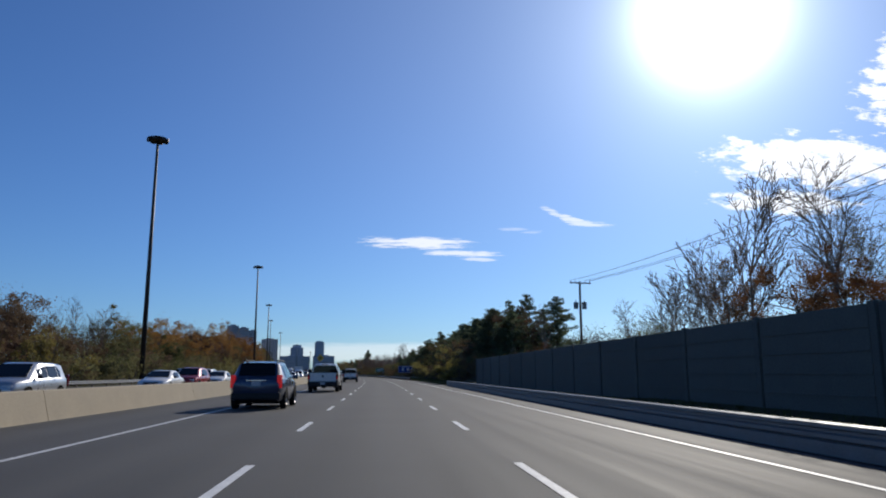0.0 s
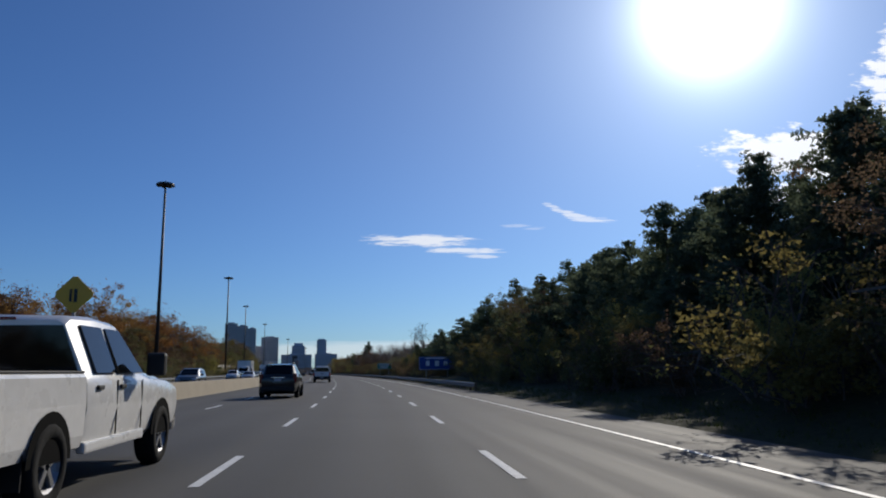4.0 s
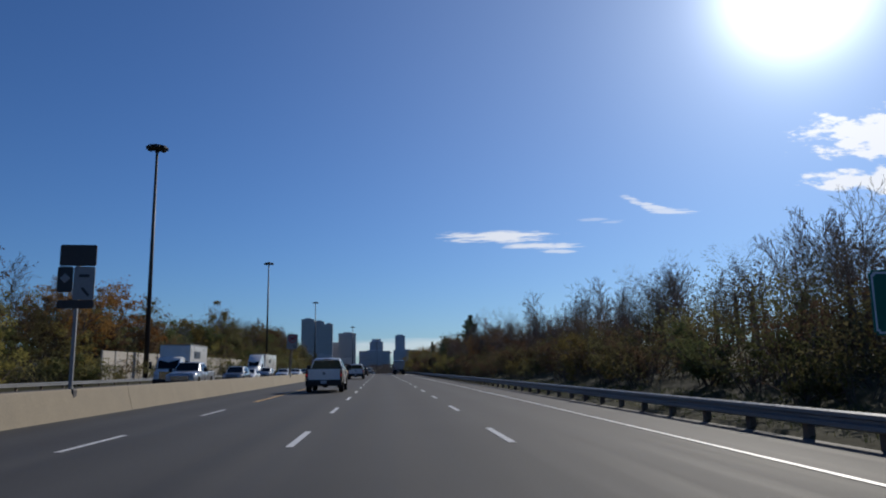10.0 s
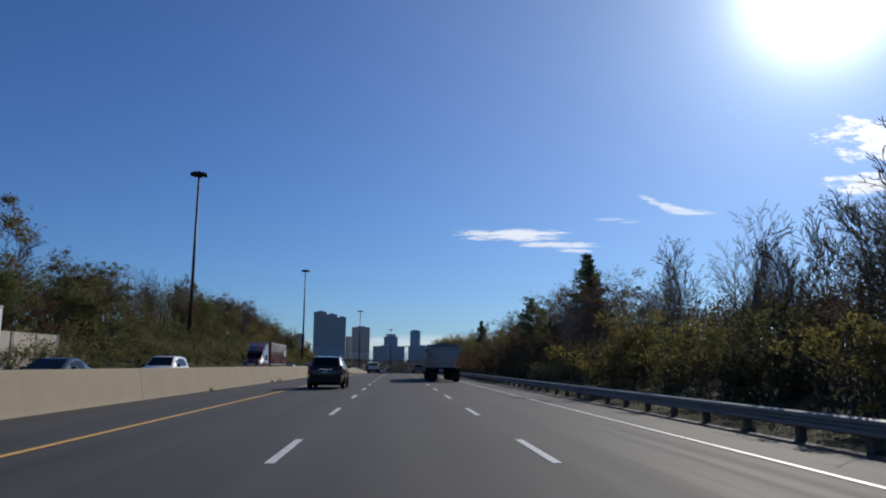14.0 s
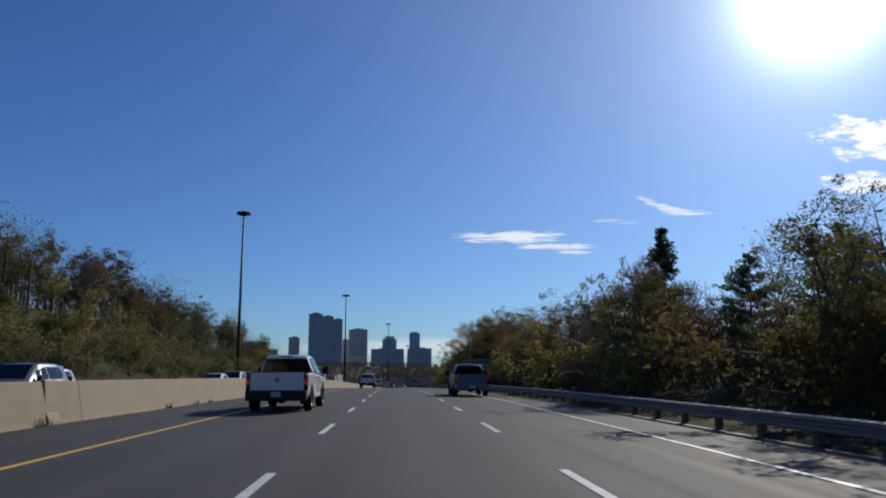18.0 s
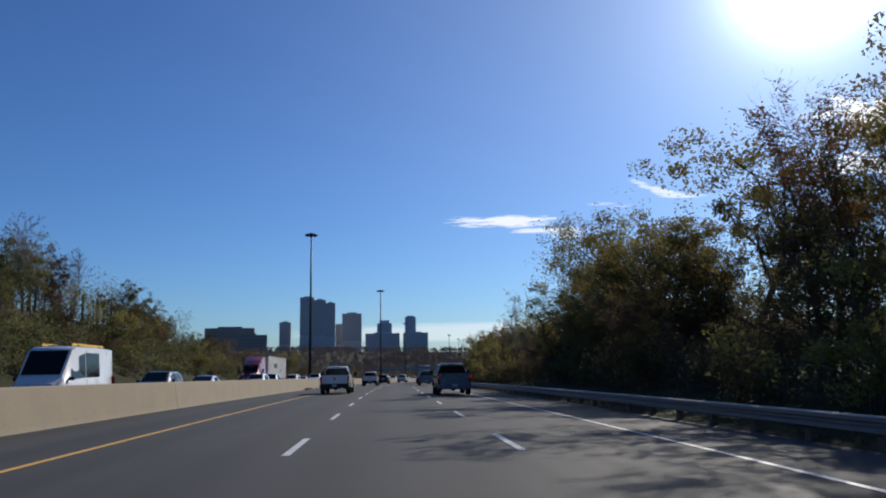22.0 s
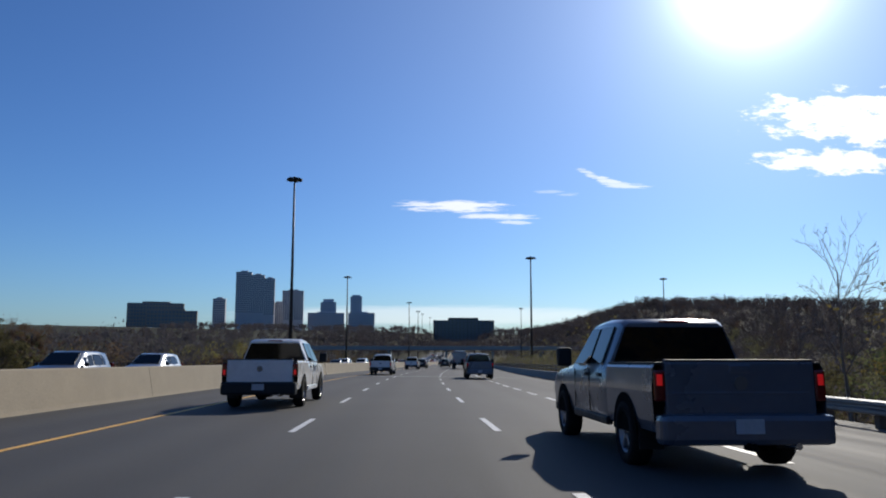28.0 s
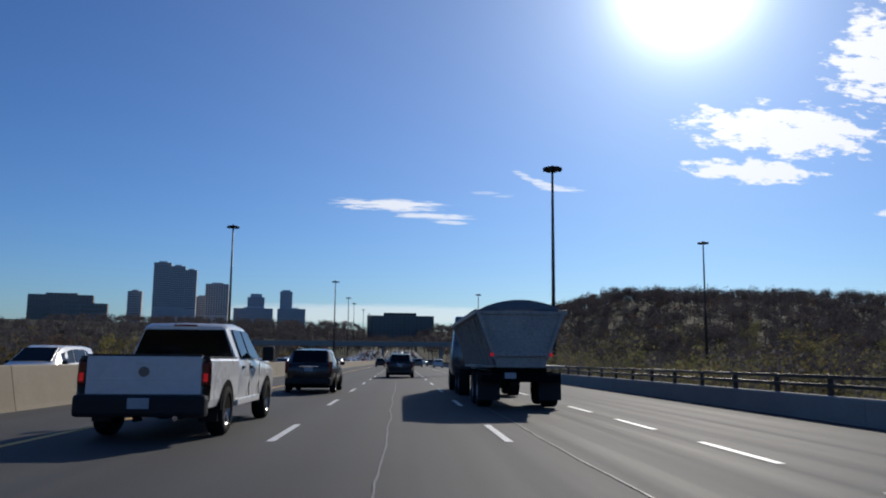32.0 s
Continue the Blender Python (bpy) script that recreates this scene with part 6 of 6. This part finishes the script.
def pickup(colour, label, lit=True, far=False):
    """A crew-cab pickup truck with an open bed."""
    root = thing("pickup_truck", label, "pickup truck")
    mat = COLOURS[colour]
    L, hw = 5.85, 1.0
    v, f = shell([(-0.95, 0.5, 1.2, 1.84, 0.95, 0.99, 0.72), (-0.85, 0.46, 1.22, 1.9, 0.97, 1.0, 0.73), (-0.2, 0.45, 1.22, 1.93, 0.97, 1.0, 0.74), (0.55, 0.45, 1.2, 1.9, 0.97, 1.0, 0.73),
                  (1.25, 0.45, 1.18, 1.3, 0.97, 1.0, 0.86), (2.2, 0.46, 1.14, 1.24, 0.97, 0.99, 0.84), (2.75, 0.48, 1.05, 1.15, 0.95, 0.97, 0.82), (2.9, 0.52, 0.9, 1.0, 0.9, 0.92, 0.78)])
    cab = put("cab", mesh_of("cab", v, f, True), mat, root)
    cab.data.set_sharp_from_angle(angle=radians(35))
    part("brake_light", box(0.42, 0.03, 0.035, (0, -0.95, 1.835), 0.01), TAIL, root, "high red brake light")
    # bed
    for sx in (1, -1):
        bm = bmesh.new()
        ys = np.linspace(-2.9, -1.0, 12)
        prof = [(0.97, 0.5), (1.0, 0.62), (1.015, 0.95), (1.0, 1.22), (0.96, 1.27), (0.86, 1.27), (0.85, 0.6)]
        cols = [[bm.verts.new((sx * x, y, z)) for x, z in prof] for y in ys]
        for c0, c1 in zip(cols[:-1], cols[1:]):
            for i in range(len(prof) - 1):
                bm.faces.new((c0[i], c0[i + 1], c1[i + 1], c1[i]) if sx > 0 else (c0[i], c1[i], c1[i + 1], c0[i + 1]))
        part("bed_side", bm, mat, root)
        part("bed_rail", box(0.14, 1.9, 0.025, (sx * 0.91, -1.95, 1.262), 0.008), PLASTIC, root, "black rail cap")
        lens = part("tail_light", box(0.13, 0.14, 0.36, (sx * 0.93, -2.88, 0.84), 0.03), TAIL, root, "red tail light")
        if lit:
            part("bulb", box(0.07, 0.02, 0.13, (sx * 0.935, -2.945, 0.9 if colour == "white" else 1.02), 0.01), TAIL_LIT, lens, "lit red bulb")
        for y in (-1.82, 1.82):
            wheel(root, sx * 0.9, y, 0.41, 0.27)
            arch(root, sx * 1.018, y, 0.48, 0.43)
        for y0, y1 in ((-0.72, -0.08), (0.02, 0.86)):
            z0, z1 = 1.25, 1.8
            x0, x1 = sx * 0.985, sx * 0.765
            cut = 0.0 if y0 < 0 else 0.34
            pane("side_window", root, [(x0, y0, z0), (x0, y1 + (0.1 if cut else 0), z0), (x1, y1 - cut, z1), (x1, y0, z1)], (sx, 0, 0), 0.96)
            part("door_handle", box(0.04, 0.17, 0.05, (sx * 1.015, y0 + 0.1, 1.08), 0.012), PLASTIC, root, "black door handle")
            part("door_gap", box(0.012, 0.02, 0.62, (sx * 1.008, y1 + 0.04, 0.56)), UNDER, root)
        mir = part("mirror", box(0.24, 0.14, 0.3, (sx * 1.2, 0.82, 1.22), 0.04), PLASTIC, root, "black door mirror")
        part("sill", box(0.1, 2.0, 0.12, (sx * 0.96, 0.05, 0.42), 0.03), mat if colour == "white" else PLASTIC, root)
        part("headlight", box(0.3, 0.2, 0.24, (sx * 0.78, 2.8, 0.78), 0.04), LENS, root)
        part("mud_flap", box(0.3, 0.02, 0.32, (sx * 0.84, -2.3, 0.25)), PLASTIC, root)
    part("bed_floor", box(1.72, 1.9, 0.05, (0, -1.95, 0.6)), UNDER, root)
    part("bed_front", box(1.8, 0.05, 0.72, (0, -1.02, 0.55), 0.01), mat, root)
    gate = part("tailgate", box(1.74, 0.09, 0.62, (0, -2.9, 0.67), 0.025), mat, root)
    part("gate_crease", box(1.6, 0.02, 0.03, (0, -2.94, 0.92), 0.008), mat, gate)
    part("gate_handle", box(0.26, 0.03, 0.1, (0, -2.94, 1.16), 0.02), mat, gate, "painted tailgate handle")
    part("badge", rod(0.08, 0.08, 0.02, 12, Matrix.Translation((0, -2.945, 1.05)) @ pose(0, 0, 0, 90, 0, 0)), COLOURS["grey"], gate, "plain round badge")
    part("gate_cap", box(1.72, 0.1, 0.03, (0, -2.9, 1.285), 0.01), PLASTIC, root)
    part("rear_bumper", box(1.98, 0.26, 0.34, (0, -2.98, 0.37), 0.07), PLASTIC if colour == "white" else mat, root, "black rear bumper" if colour == "white" else "dull grey rear bumper")
    part("plate", box(0.32, 0.02, 0.16, (0, -3.12, 0.5), 0.005), PLATE_GREY, root, "white number plate with blank bars")
    part("hitch", box(0.08, 0.2, 0.08, (0, -3.1, 0.32), 0.01), UNDER, root)
    part("axle", rod(0.06, 0.06, 1.5, 10, Matrix.Translation((-0.75, -1.82, 0.4)) @ pose(0, 0, 0, 0, 90, 0)), UNDER, root)
    part("differential", box(0.3, 0.34, 0.3, (0, -1.82, 0.26), 0.1), UNDER, root)
    part("spare_wheel", rod(0.36, 0.36, 0.2, 18, Matrix.Translation((0, -2.45, 0.36))), TYRE, root)
    part("frame", box(1.0, 5.0, 0.16, (0, 0.1, 0.42), 0.02), UNDER, root)
    part("exhaust", rod(0.04, 0.04, 0.4, 10, Matrix.Translation((0.55, -2.7, 0.36)) @ pose(0, 0, 0, 90, 0, 0)), CHROME, root)
    pane("rear_window", root, [(-0.9, -0.955, 1.28), (0.9, -0.955, 1.28), (0.71, -0.955, 1.78), (-0.71, -0.955, 1.78)], (0, -1, 0), 0.985)
    pane("windscreen", root, [(-0.84, 1.24, 1.29), (0.84, 1.24, 1.29), (0.7, 0.57, 1.87), (-0.7, 0.57, 1.87)], (0, 1, 1), 0.93)
    part("grille", box(1.2, 0.08, 0.36, (0, 2.89, 0.64), 0.03), CHROME if colour != "white" else PLASTIC, root)
    part("front_bumper", box(1.86, 0.2, 0.26, (0, 2.88, 0.38), 0.06), CHROME if colour == "white" else PLASTIC, root)
    return root


def lorry(cab_colour, box_colour, label, length=8.0, semi=False, ribbed=False):
    """A box truck, or with semi a tractor with its trailer."""
    root = thing("semi_truck" if semi else "box_truck", label, "truck")
    cm, bm_ = COLOURS[cab_colour], COLOURS[box_colour]
    body_l = length - (6.2 if semi else 2.3)
    top, base = (4.05, 1.15) if semi else (3.5, 0.95)
    y0 = -length / 2
    part("box", box(2.5, body_l, top - base, (0, y0 + body_l / 2, base), 0.04), bm_, root)
    part("top_rail", box(2.54, body_l, 0.12, (0, y0 + body_l / 2, top - 0.12), 0.02), STEEL, root)
    part("bottom_rail", box(2.54, body_l, 0.16, (0, y0 + body_l / 2, base), 0.02), STEEL, root)
    if ribbed:
        for i in range(int(body_l / 0.9)):
            part("rib", box(2.56, 0.12, top - base - 0.3, (0, y0 + 0.5 + i * 0.9, base + 0.15), 0.02), bm_, root)
        for sx in (1, -1):
            part("side_mark", rod(0.5, 0.5, 0.02, 20, Matrix.Translation((sx * 1.285, y0 + 1.3, base + 1.7)) @ pose(0, 0, 0, 0, 90, 0)), SIGN_WHITE, root, "plain round printed mark")
        part("door_frame", box(2.5, 0.06, top - base - 0.1, (0, y0 - 0.03, base + 0.05), 0.02), SIGN_GREY, root, "pale rear door frame")
    else:
        for sx in (1, -1):
            bar = part("side_mark", box(0.012, 2.2, 0.6, (sx * 1.256, y0 + body_l * 0.62, base + 1.4), 0), COLOURS["slate"] if box_colour in ("white", "cream") else SIGN_WHITE, root, "plain printed mark")
    part("chassis", box(0.9, length * 0.92, 0.3, (0, 0, 0.75), 0.02), UNDER, root)
    c0 = y0 + body_l + (1.0 if semi else 0.1)
    cab_h = 2.9 if semi else 2.5
    if semi:
        st = [(c0, 0.75, 1.7, 3.85, 1.1, 1.15, 1.05), (c0 + 1.2, 0.7, 1.7, 3.9, 1.12, 1.17, 1.05), (c0 + 2.4, 0.7, 1.7, 3.2, 1.12, 1.17, 0.98), (c0 + 3.0, 0.7, 1.65, 2.9, 1.12, 1.17, 0.95),
              (c0 + 3.5, 0.7, 1.6, 1.95, 1.1, 1.12, 0.85), (c0 + 4.9, 0.6, 1.4, 1.65, 1.02, 1.04, 0.75), (c0 + 5.15, 0.55, 1.1, 1.3, 0.98, 0.98, 0.7)]
        glass_i = (4, 3)
    else:
        st = [(c0, 0.6, 1.4, 2.4, 1.0, 1.05, 0.92), (c0 + 1.0, 0.55, 1.4, 2.5, 1.0, 1.05, 0.92), (c0 + 1.5, 0.55, 1.4, 2.35, 1.0, 1.05, 0.9), (c0 + 2.0, 0.5, 1.3, 1.45, 1.0, 1.03, 0.85), (c0 + 2.2, 0.5, 1.0, 1.15, 0.95, 0.98, 0.8)]
        glass_i = (3, 2)
    v, f = shell(st)
    ob = put("cab", mesh_of("cab", v, f, True), cm, root)
    ob.data.set_sharp_from_angle(angle=radians(35))
    lo, hi = st[glass_i[0]], st[glass_i[1]]
    pane("windscreen", root, [(-lo[6], lo[0], lo[3]), (lo[6], lo[0], lo[3]), (hi[6], hi[0], hi[3] - 0.05), (-hi[6], hi[0], hi[3] - 0.05)], (0, 1, 1), 0.9)
    for sx in (1, -1):
        w = hi[5] - 0.02
        pane("side_window", root, [(sx * w, hi[0] - 0.75, hi[2] + 0.05), (sx * w, hi[0] + 0.05, hi[2] + 0.05), (sx * (hi[6] + 0.02), hi[0] - 0.05, hi[3] - 0.25), (sx * (hi[6] + 0.02), hi[0] - 0.75, hi[3] - 0.25)], (sx, 0, 0), 0.95)
        part("mirror", box(0.22, 0.1, 0.6, (sx * 1.42, hi[0] + 0.2, hi[2] + 0.1), 0.03), PLASTIC, root)
        part("headlight", box(0.3, 0.15, 0.25, (sx * 0.8, st[-1][0] - 0.03, 0.85), 0.03), LENS, root)
        part("tail_light", box(0.2, 0.06, 0.14, (sx * 0.95, y0 - 0.02, 0.95), 0.01), TAIL, root, "red tail light")
        part("mud_flap", box(0.55, 0.03, 0.6, (sx * 0.95, y0 + 0.3, 0.2)), PLASTIC, root)
        ys = ([y0 + 1.2, y0 + 2.5, c0 - 0.6, c0 + 0.7, c0 + 4.3] if semi else [y0 + 1.6, c0 + 1.4])
        for y in ys:
            wheel(root, sx * 0.98, y, 0.5, 0.36)
    part("grille", box(1.1, 0.08, 0.7, (0, st[-1][0], 0.62), 0.04), CHROME, root)
    part("front_bumper", box(2.1, 0.2, 0.3, (0, st[-1][0] - 0.02, 0.38), 0.06), CHROME if semi else PLASTIC, root)
    if semi:
        for sx in (1, -1):
            part("exhaust_pipe", rod(0.07, 0.07, 2.6, 10, Matrix.Translation((sx * 1.05, c0 - 0.15, 1.2))), CHROME, root)
    return root


def dump_trailer(label):
    """A hopper dump trailer behind its tractor, seen from the back."""
    root = thing("dump_truck", label, "truck")
    mat = material("dusty_grey_steel", (0.34, 0.34, 0.33), 0.6, metal=0.2, vary=0.3, scale=1.2, fine=14, bump=0.1, tint=(0.4, 0.37, 0.33))
    L, y0 = 9.0, -6.5
    bm = bmesh.new()
    rows = []
    for y, zb, zt, wb, wt in ((y0, 1.12, 2.6, 0.66, 1.26), (y0 + 1.0, 1.0, 2.65, 0.6, 1.27), (y0 + L - 1, 1.0, 2.65, 0.6, 1.27), (y0 + L, 1.4, 2.6, 0.62, 1.26)):
        rows.append([bm.verts.new((x, y, z)) for x, z in ((-wb, zb), (wb, zb), (wt, zt), (-wt, zt))])
    for a, b in zip(rows[:-1], rows[1:]):
        for i in range(3):
            bm.faces.new((a[i], b[i], b[i + 1], a[i + 1]))
    bm.faces.new(rows[0])
    bm.faces.new(rows[-1][::-1])
    part("hopper", bm, mat, root)
    part("top_rail", box(2.62, L + 0.1, 0.14, (0, y0 + L / 2, 2.57), 0.03), mat, root)
    n = 10
    bm = bmesh.new()
    cols = [[bm.verts.new((-1.24 + 2.48 * i / n, y, 2.67 + 0.32 * math.sin(math.pi * i / n) ** 0.8)) for i in range(n + 1)] for y in np.linspace(y0 - 0.05, y0 + L, 9)]
    for a, b in zip(cols[:-1], cols[1:]):
        for i in range(n):
            bm.faces.new((a[i], a[i + 1], b[i + 1], b[i]))
    bm.faces.new(cols[0][::-1])
    part("tarp", bm, material("grey_tarp", (0.17, 0.175, 0.18), 0.7, vary=0.3, scale=2, fine=20, bump=0.3), root, "arched grey tarpaulin", smooth=True)
    for i in range(9):
        y = y0 + 0.5 + i * 1.0
        for sx in (1, -1):
            m = Matrix.Translation((sx * 0.95, y, 1.85)) @ pose(0, 0, 0, 0, sx * 18, 0)
            b = box(0.1, 0.12, 1.6, (0, 0, -0.8), 0.015)
            bmesh.ops.transform(b, matrix=m, verts=b.verts)
            part("rib", b, mat, root)
    part("gate_frame", box(1.5, 0.1, 0.1, (0, y0 - 0.05, 1.42), 0.02), mat, root)
    for sx in (1, -1):
        m = Matrix.Translation((sx * 0.95, y0 - 0.05, 2.0)) @ pose(0, 0, 0, 0, sx * 20, 0)
        b = box(0.1, 0.1, 1.35, (0, 0, -0.67), 0.015)
        bmesh.ops.transform(b, matrix=m, verts=b.verts)
        part("gate_post", b, mat, root)
        part("tail_light", box(0.1, 0.05, 0.09, (sx * 0.82, y0 - 0.12, 1.42), 0.02), TAIL_LIT, root, "lit red marker light")
        part("mud_flap", box(0.62, 0.03, 0.75, (sx * 0.86, y0 + 0.3, 0.22)), PLASTIC, root)
        part("fender", box(0.68, 3.2, 0.06, (sx * 0.92, y0 + 1.7, 1.12), 0.02), mat, root)
        for y in (y0 + 0.9, y0 + 2.2, y0 + 7.6, y0 + 8.9, y0 + 12.6):
            wheel(root, sx * 0.93, y, 0.5, 0.42)
    part("rear_bar", box(2.2, 0.16, 0.2, (0, y0 + 0.05, 0.72), 0.03), UNDER, root, "dark rear bar")
    part("rear_frame", box(1.5, 0.5, 0.3, (0, y0 + 0.4, 0.85), 0.04), UNDER, root, "dark frame under the hopper")
    part("plate", box(0.32, 0.02, 0.16, (-0.3, y0 - 0.04, 0.82), 0.004), PLATE_GREY, root, "white number plate with blank bars")
    part("chassis", box(0.9, 15, 0.3, (0, 1.0, 0.72), 0.02), UNDER, root)
    v, f = shell([(3.6, 0.75, 1.7, 3.1, 1.1, 1.15, 1.0), (4.6, 0.7, 1.7, 3.2, 1.12, 1.17, 1.0), (5.3, 0.7, 1.65, 2.9, 1.12, 1.17, 0.95), (5.8, 0.7, 1.6, 1.9, 1.1, 1.12, 0.85), (7.2, 0.6, 1.4, 1.6, 1.02, 1.04, 0.75), (7.4, 0.55, 1.1, 1.3, 0.98, 0.98, 0.7)])
    put("cab", mesh_of("cab", v, f, True), COLOURS["grey"], root)
    return root


def park(ob, s, off, back=False):
    ob.matrix_basis = spot(s, off, road_fall(off) if off > 0 else 0.0, turn=180 if back else 0)
    return ob


# traffic on this side
park(car("suv", "blue", "dark blue crossover car with a roof rail seen from behind", lit=True), 27.6, -4.4)
white = park(pickup("white", "white crew-cab pickup truck with a black rear bumper"), 230.2, -3.55)
for s, o in ((51.0, -3.9), (103.4, -3.9), (181.6, -3.5), (276.0, -3.6), (322.7, -3.6), (449.6, -4.2), (519.0, -4.1), (573.4, -4.1), (619.8, -4.0), (692.0, -3.75), (738.5, -3.7), (782.2, -3.8)):
    copy_thing(white, spot(s, o))
slate = park(pickup("slate", "slate-grey crew-cab pickup truck with a grey rear bumper"), 680.9, 4.0)
for s, o in ((467.0, 4.1), (566.4, 3.55), (613.6, 3.6), (725.6, 4.8)):
    copy_thing(slate, spot(s, o, road_fall(o)))
dump = park(dump_trailer("dusty grey dump trailer truck with an arched tarpaulin"), 794.2, 3.45)
copy_thing(dump, spot(643.0, 3.4, road_fall(3.4)))
copy_thing(dump, spot(388.0, 3.6, road_fall(3.6)))
park(car("minivan", "black", "black minivan driving in the middle lane"), 823.0, 0.1)
dark = park(car("suv", "black", "black crossover car with dark windows in the inner lane"), 131.4, -4.1)
for s, o in ((366.5, -3.8), (649.0, -3.8), (797.6, -3.3)):
    copy_thing(dark, spot(s, o))
SHARED = {}
TRUE = {"suv": "crossover car", "sedan": "saloon car", "minivan": "minivan", "van": "tall panel van", "pickup": "pickup truck"}


def one_of(kind, colour):
    """The first vehicle of a kind and colour is built, the next ones are copies of it."""
    key = (kind, colour)
    if key not in SHARED:
        if kind == "pickup":
            ob = pickup(colour, f"{colour} pickup truck on the opposite lanes", lit=False)
        else:
            ob = car(kind, colour, f"{colour} {TRUE[kind]} on the opposite lanes", far=True)
        SHARED[key] = ob
        return ob
    return copy_thing(SHARED[key], Matrix())


# oncoming traffic: kind, colour, metres along, offset
ONCOMING = [
    ("suv", "silver", 29.0, -14.0),
    ("sedan", "white", 47.0, -14.0),
    ("suv", "red", 54.0, -14.0),
    ("sedan", "white", 63.0, -14.0),
    ("suv", "grey", 66.0, -17.7),
    ("suv", "white", 74.0, -17.7),
    ("sedan", "black", 80.0, -14.0),
    ("sedan", "grey", 93.0, -14.0),
    ("suv", "black", 98.0, -17.7),
    ("suv", "white", 102.0, -14.0),
    ("sedan", "white", 126.0, -14.0),
    ("sedan", "white", 120.0, -14.0),
    ("suv", "black", 144.0, -17.7),
    ("minivan", "white", 136.0, -14.0),
    ("suv", "grey", 156.0, -14.0),
    ("suv", "white", 174.0, -17.7),
    ("sedan", "silver", 198.0, -14.0),
    ("suv", "white", 210.0, -17.7),
    ("box", "white", 229.0, -17.7),
    ("sedan", "black", 227.0, -14.0),
    ("sedan", "silver", 242.0, -17.7),
    ("suv", "black", 241.0, -14.0),
    ("sedan", "black", 252.0, -17.7),
    ("suv", "black", 247.0, -14.0),
    ("sedan", "silver", 260.0, -17.7),
    ("van", "white", 256.0, -14.0),
    ("box", "white", 295.0, -17.7),
    ("pickup", "silver", 285.0, -14.0),
    ("suv", "grey", 300.0, -14.0),
    ("sedan", "white", 306.0, -14.0),
    ("sedan", "white", 331.0, -14.0),
    ("suv", "silver", 339.0, -17.7),
    ("semi", "white", 356.0, -21.4),
    ("sedan", "white", 345.0, -14.0),
    ("sedan", "black", 358.0, -14.0),
    ("suv", "white", 371.0, -14.0),
    ("semi", "maroon", 421.5, -17.7),
    ("sedan", "black", 438.0, -14.0),
    ("suv", "silver", 467.0, -21.4),
    ("suv", "grey", 450.0, -14.0),
    ("sedan", "white", 477.0, -14.0),
    ("suv", "black", 483.0, -14.0),
    ("minivan", "white", 492.0, -14.0),
    ("sedan", "grey", 501.0, -14.0),
    ("suv", "black", 531.0, -14.0),
    ("van", "white", 553.0, -14.0),
    ("suv", "black", 565.0, -14.0),
    ("sedan", "silver", 575.0, -14.0),
    ("sedan", "grey", 589.0, -17.7),
    ("suv", "white", 594.0, -14.0),
    ("semi", "red", 615.0, -17.7),
    ("suv", "grey", 601.0, -14.0),
    ("suv", "white", 615.0, -14.0),
    ("sedan", "red", 623.0, -14.0),
    ("pickup", "white", 636.0, -14.0),
    ("sedan", "white", 652.0, -14.0),
    ("suv", "slate", 700.0, -14.0),
    ("suv", "silver", 709.0, -14.0),
    ("sedan", "white", 729.0, -14.0),
    ("suv", "white", 738.0, -14.0),
    ("pickup", "grey", 751.0, -14.0),
    ("sedan", "black", 772.0, -14.0),
    ("suv", "white", 779.0, -14.0),
    ("minivan", "white", 798.0, -14.0),
    ("sedan", "white", 856.0, -14.0),
    ("suv", "silver", 936.0, -14.0),
]
for kind, colour, s, off in ONCOMING:
    if kind == "box":
        park(lorry(colour, colour, f"{colour} box truck on the opposite lanes", 8.2), s, off, True)
    elif kind == "semi":
        park(lorry(colour, "maroon" if colour == "maroon" else "white", f"{colour} tractor with a long box trailer on the opposite lanes", 19.0, True, colour == "maroon"), s, off, True)
    else:
        park(one_of(kind, colour), s, off, True)
# slow traffic far ahead on both sides
FAR = {}


def far_one(kind, colour):
    if (kind, colour) not in FAR:
        FAR[kind, colour] = distant_car(kind, colour, f"{colour} {TRUE[kind]} in slow traffic far ahead")
        return FAR[kind, colour]
    return copy_thing(FAR[kind, colour], Matrix())


far_pick = random.Random(4)
for lane in (-3.7, 0.0, 3.7, 7.4):
    s = 900 + far_pick.uniform(0, 30)
    while s < 1240:
        ob = far_one(far_pick.choice(["suv", "sedan", "minivan"]), far_pick.choice(["white", "silver", "grey", "black", "red"]))
        park(ob, s, lane)
        s += far_pick.uniform(22, 60)
for lane in (-14.0, -17.7, -21.4):
    s = 870 + far_pick.uniform(0, 30)
    while s < 1240:
        ob = far_one(far_pick.choice(["suv", "sedan", "minivan"]), far_pick.choice(["white", "silver", "grey", "black", "red"]))
        park(ob, s, lane, True)
        s += far_pick.uniform(18, 40)
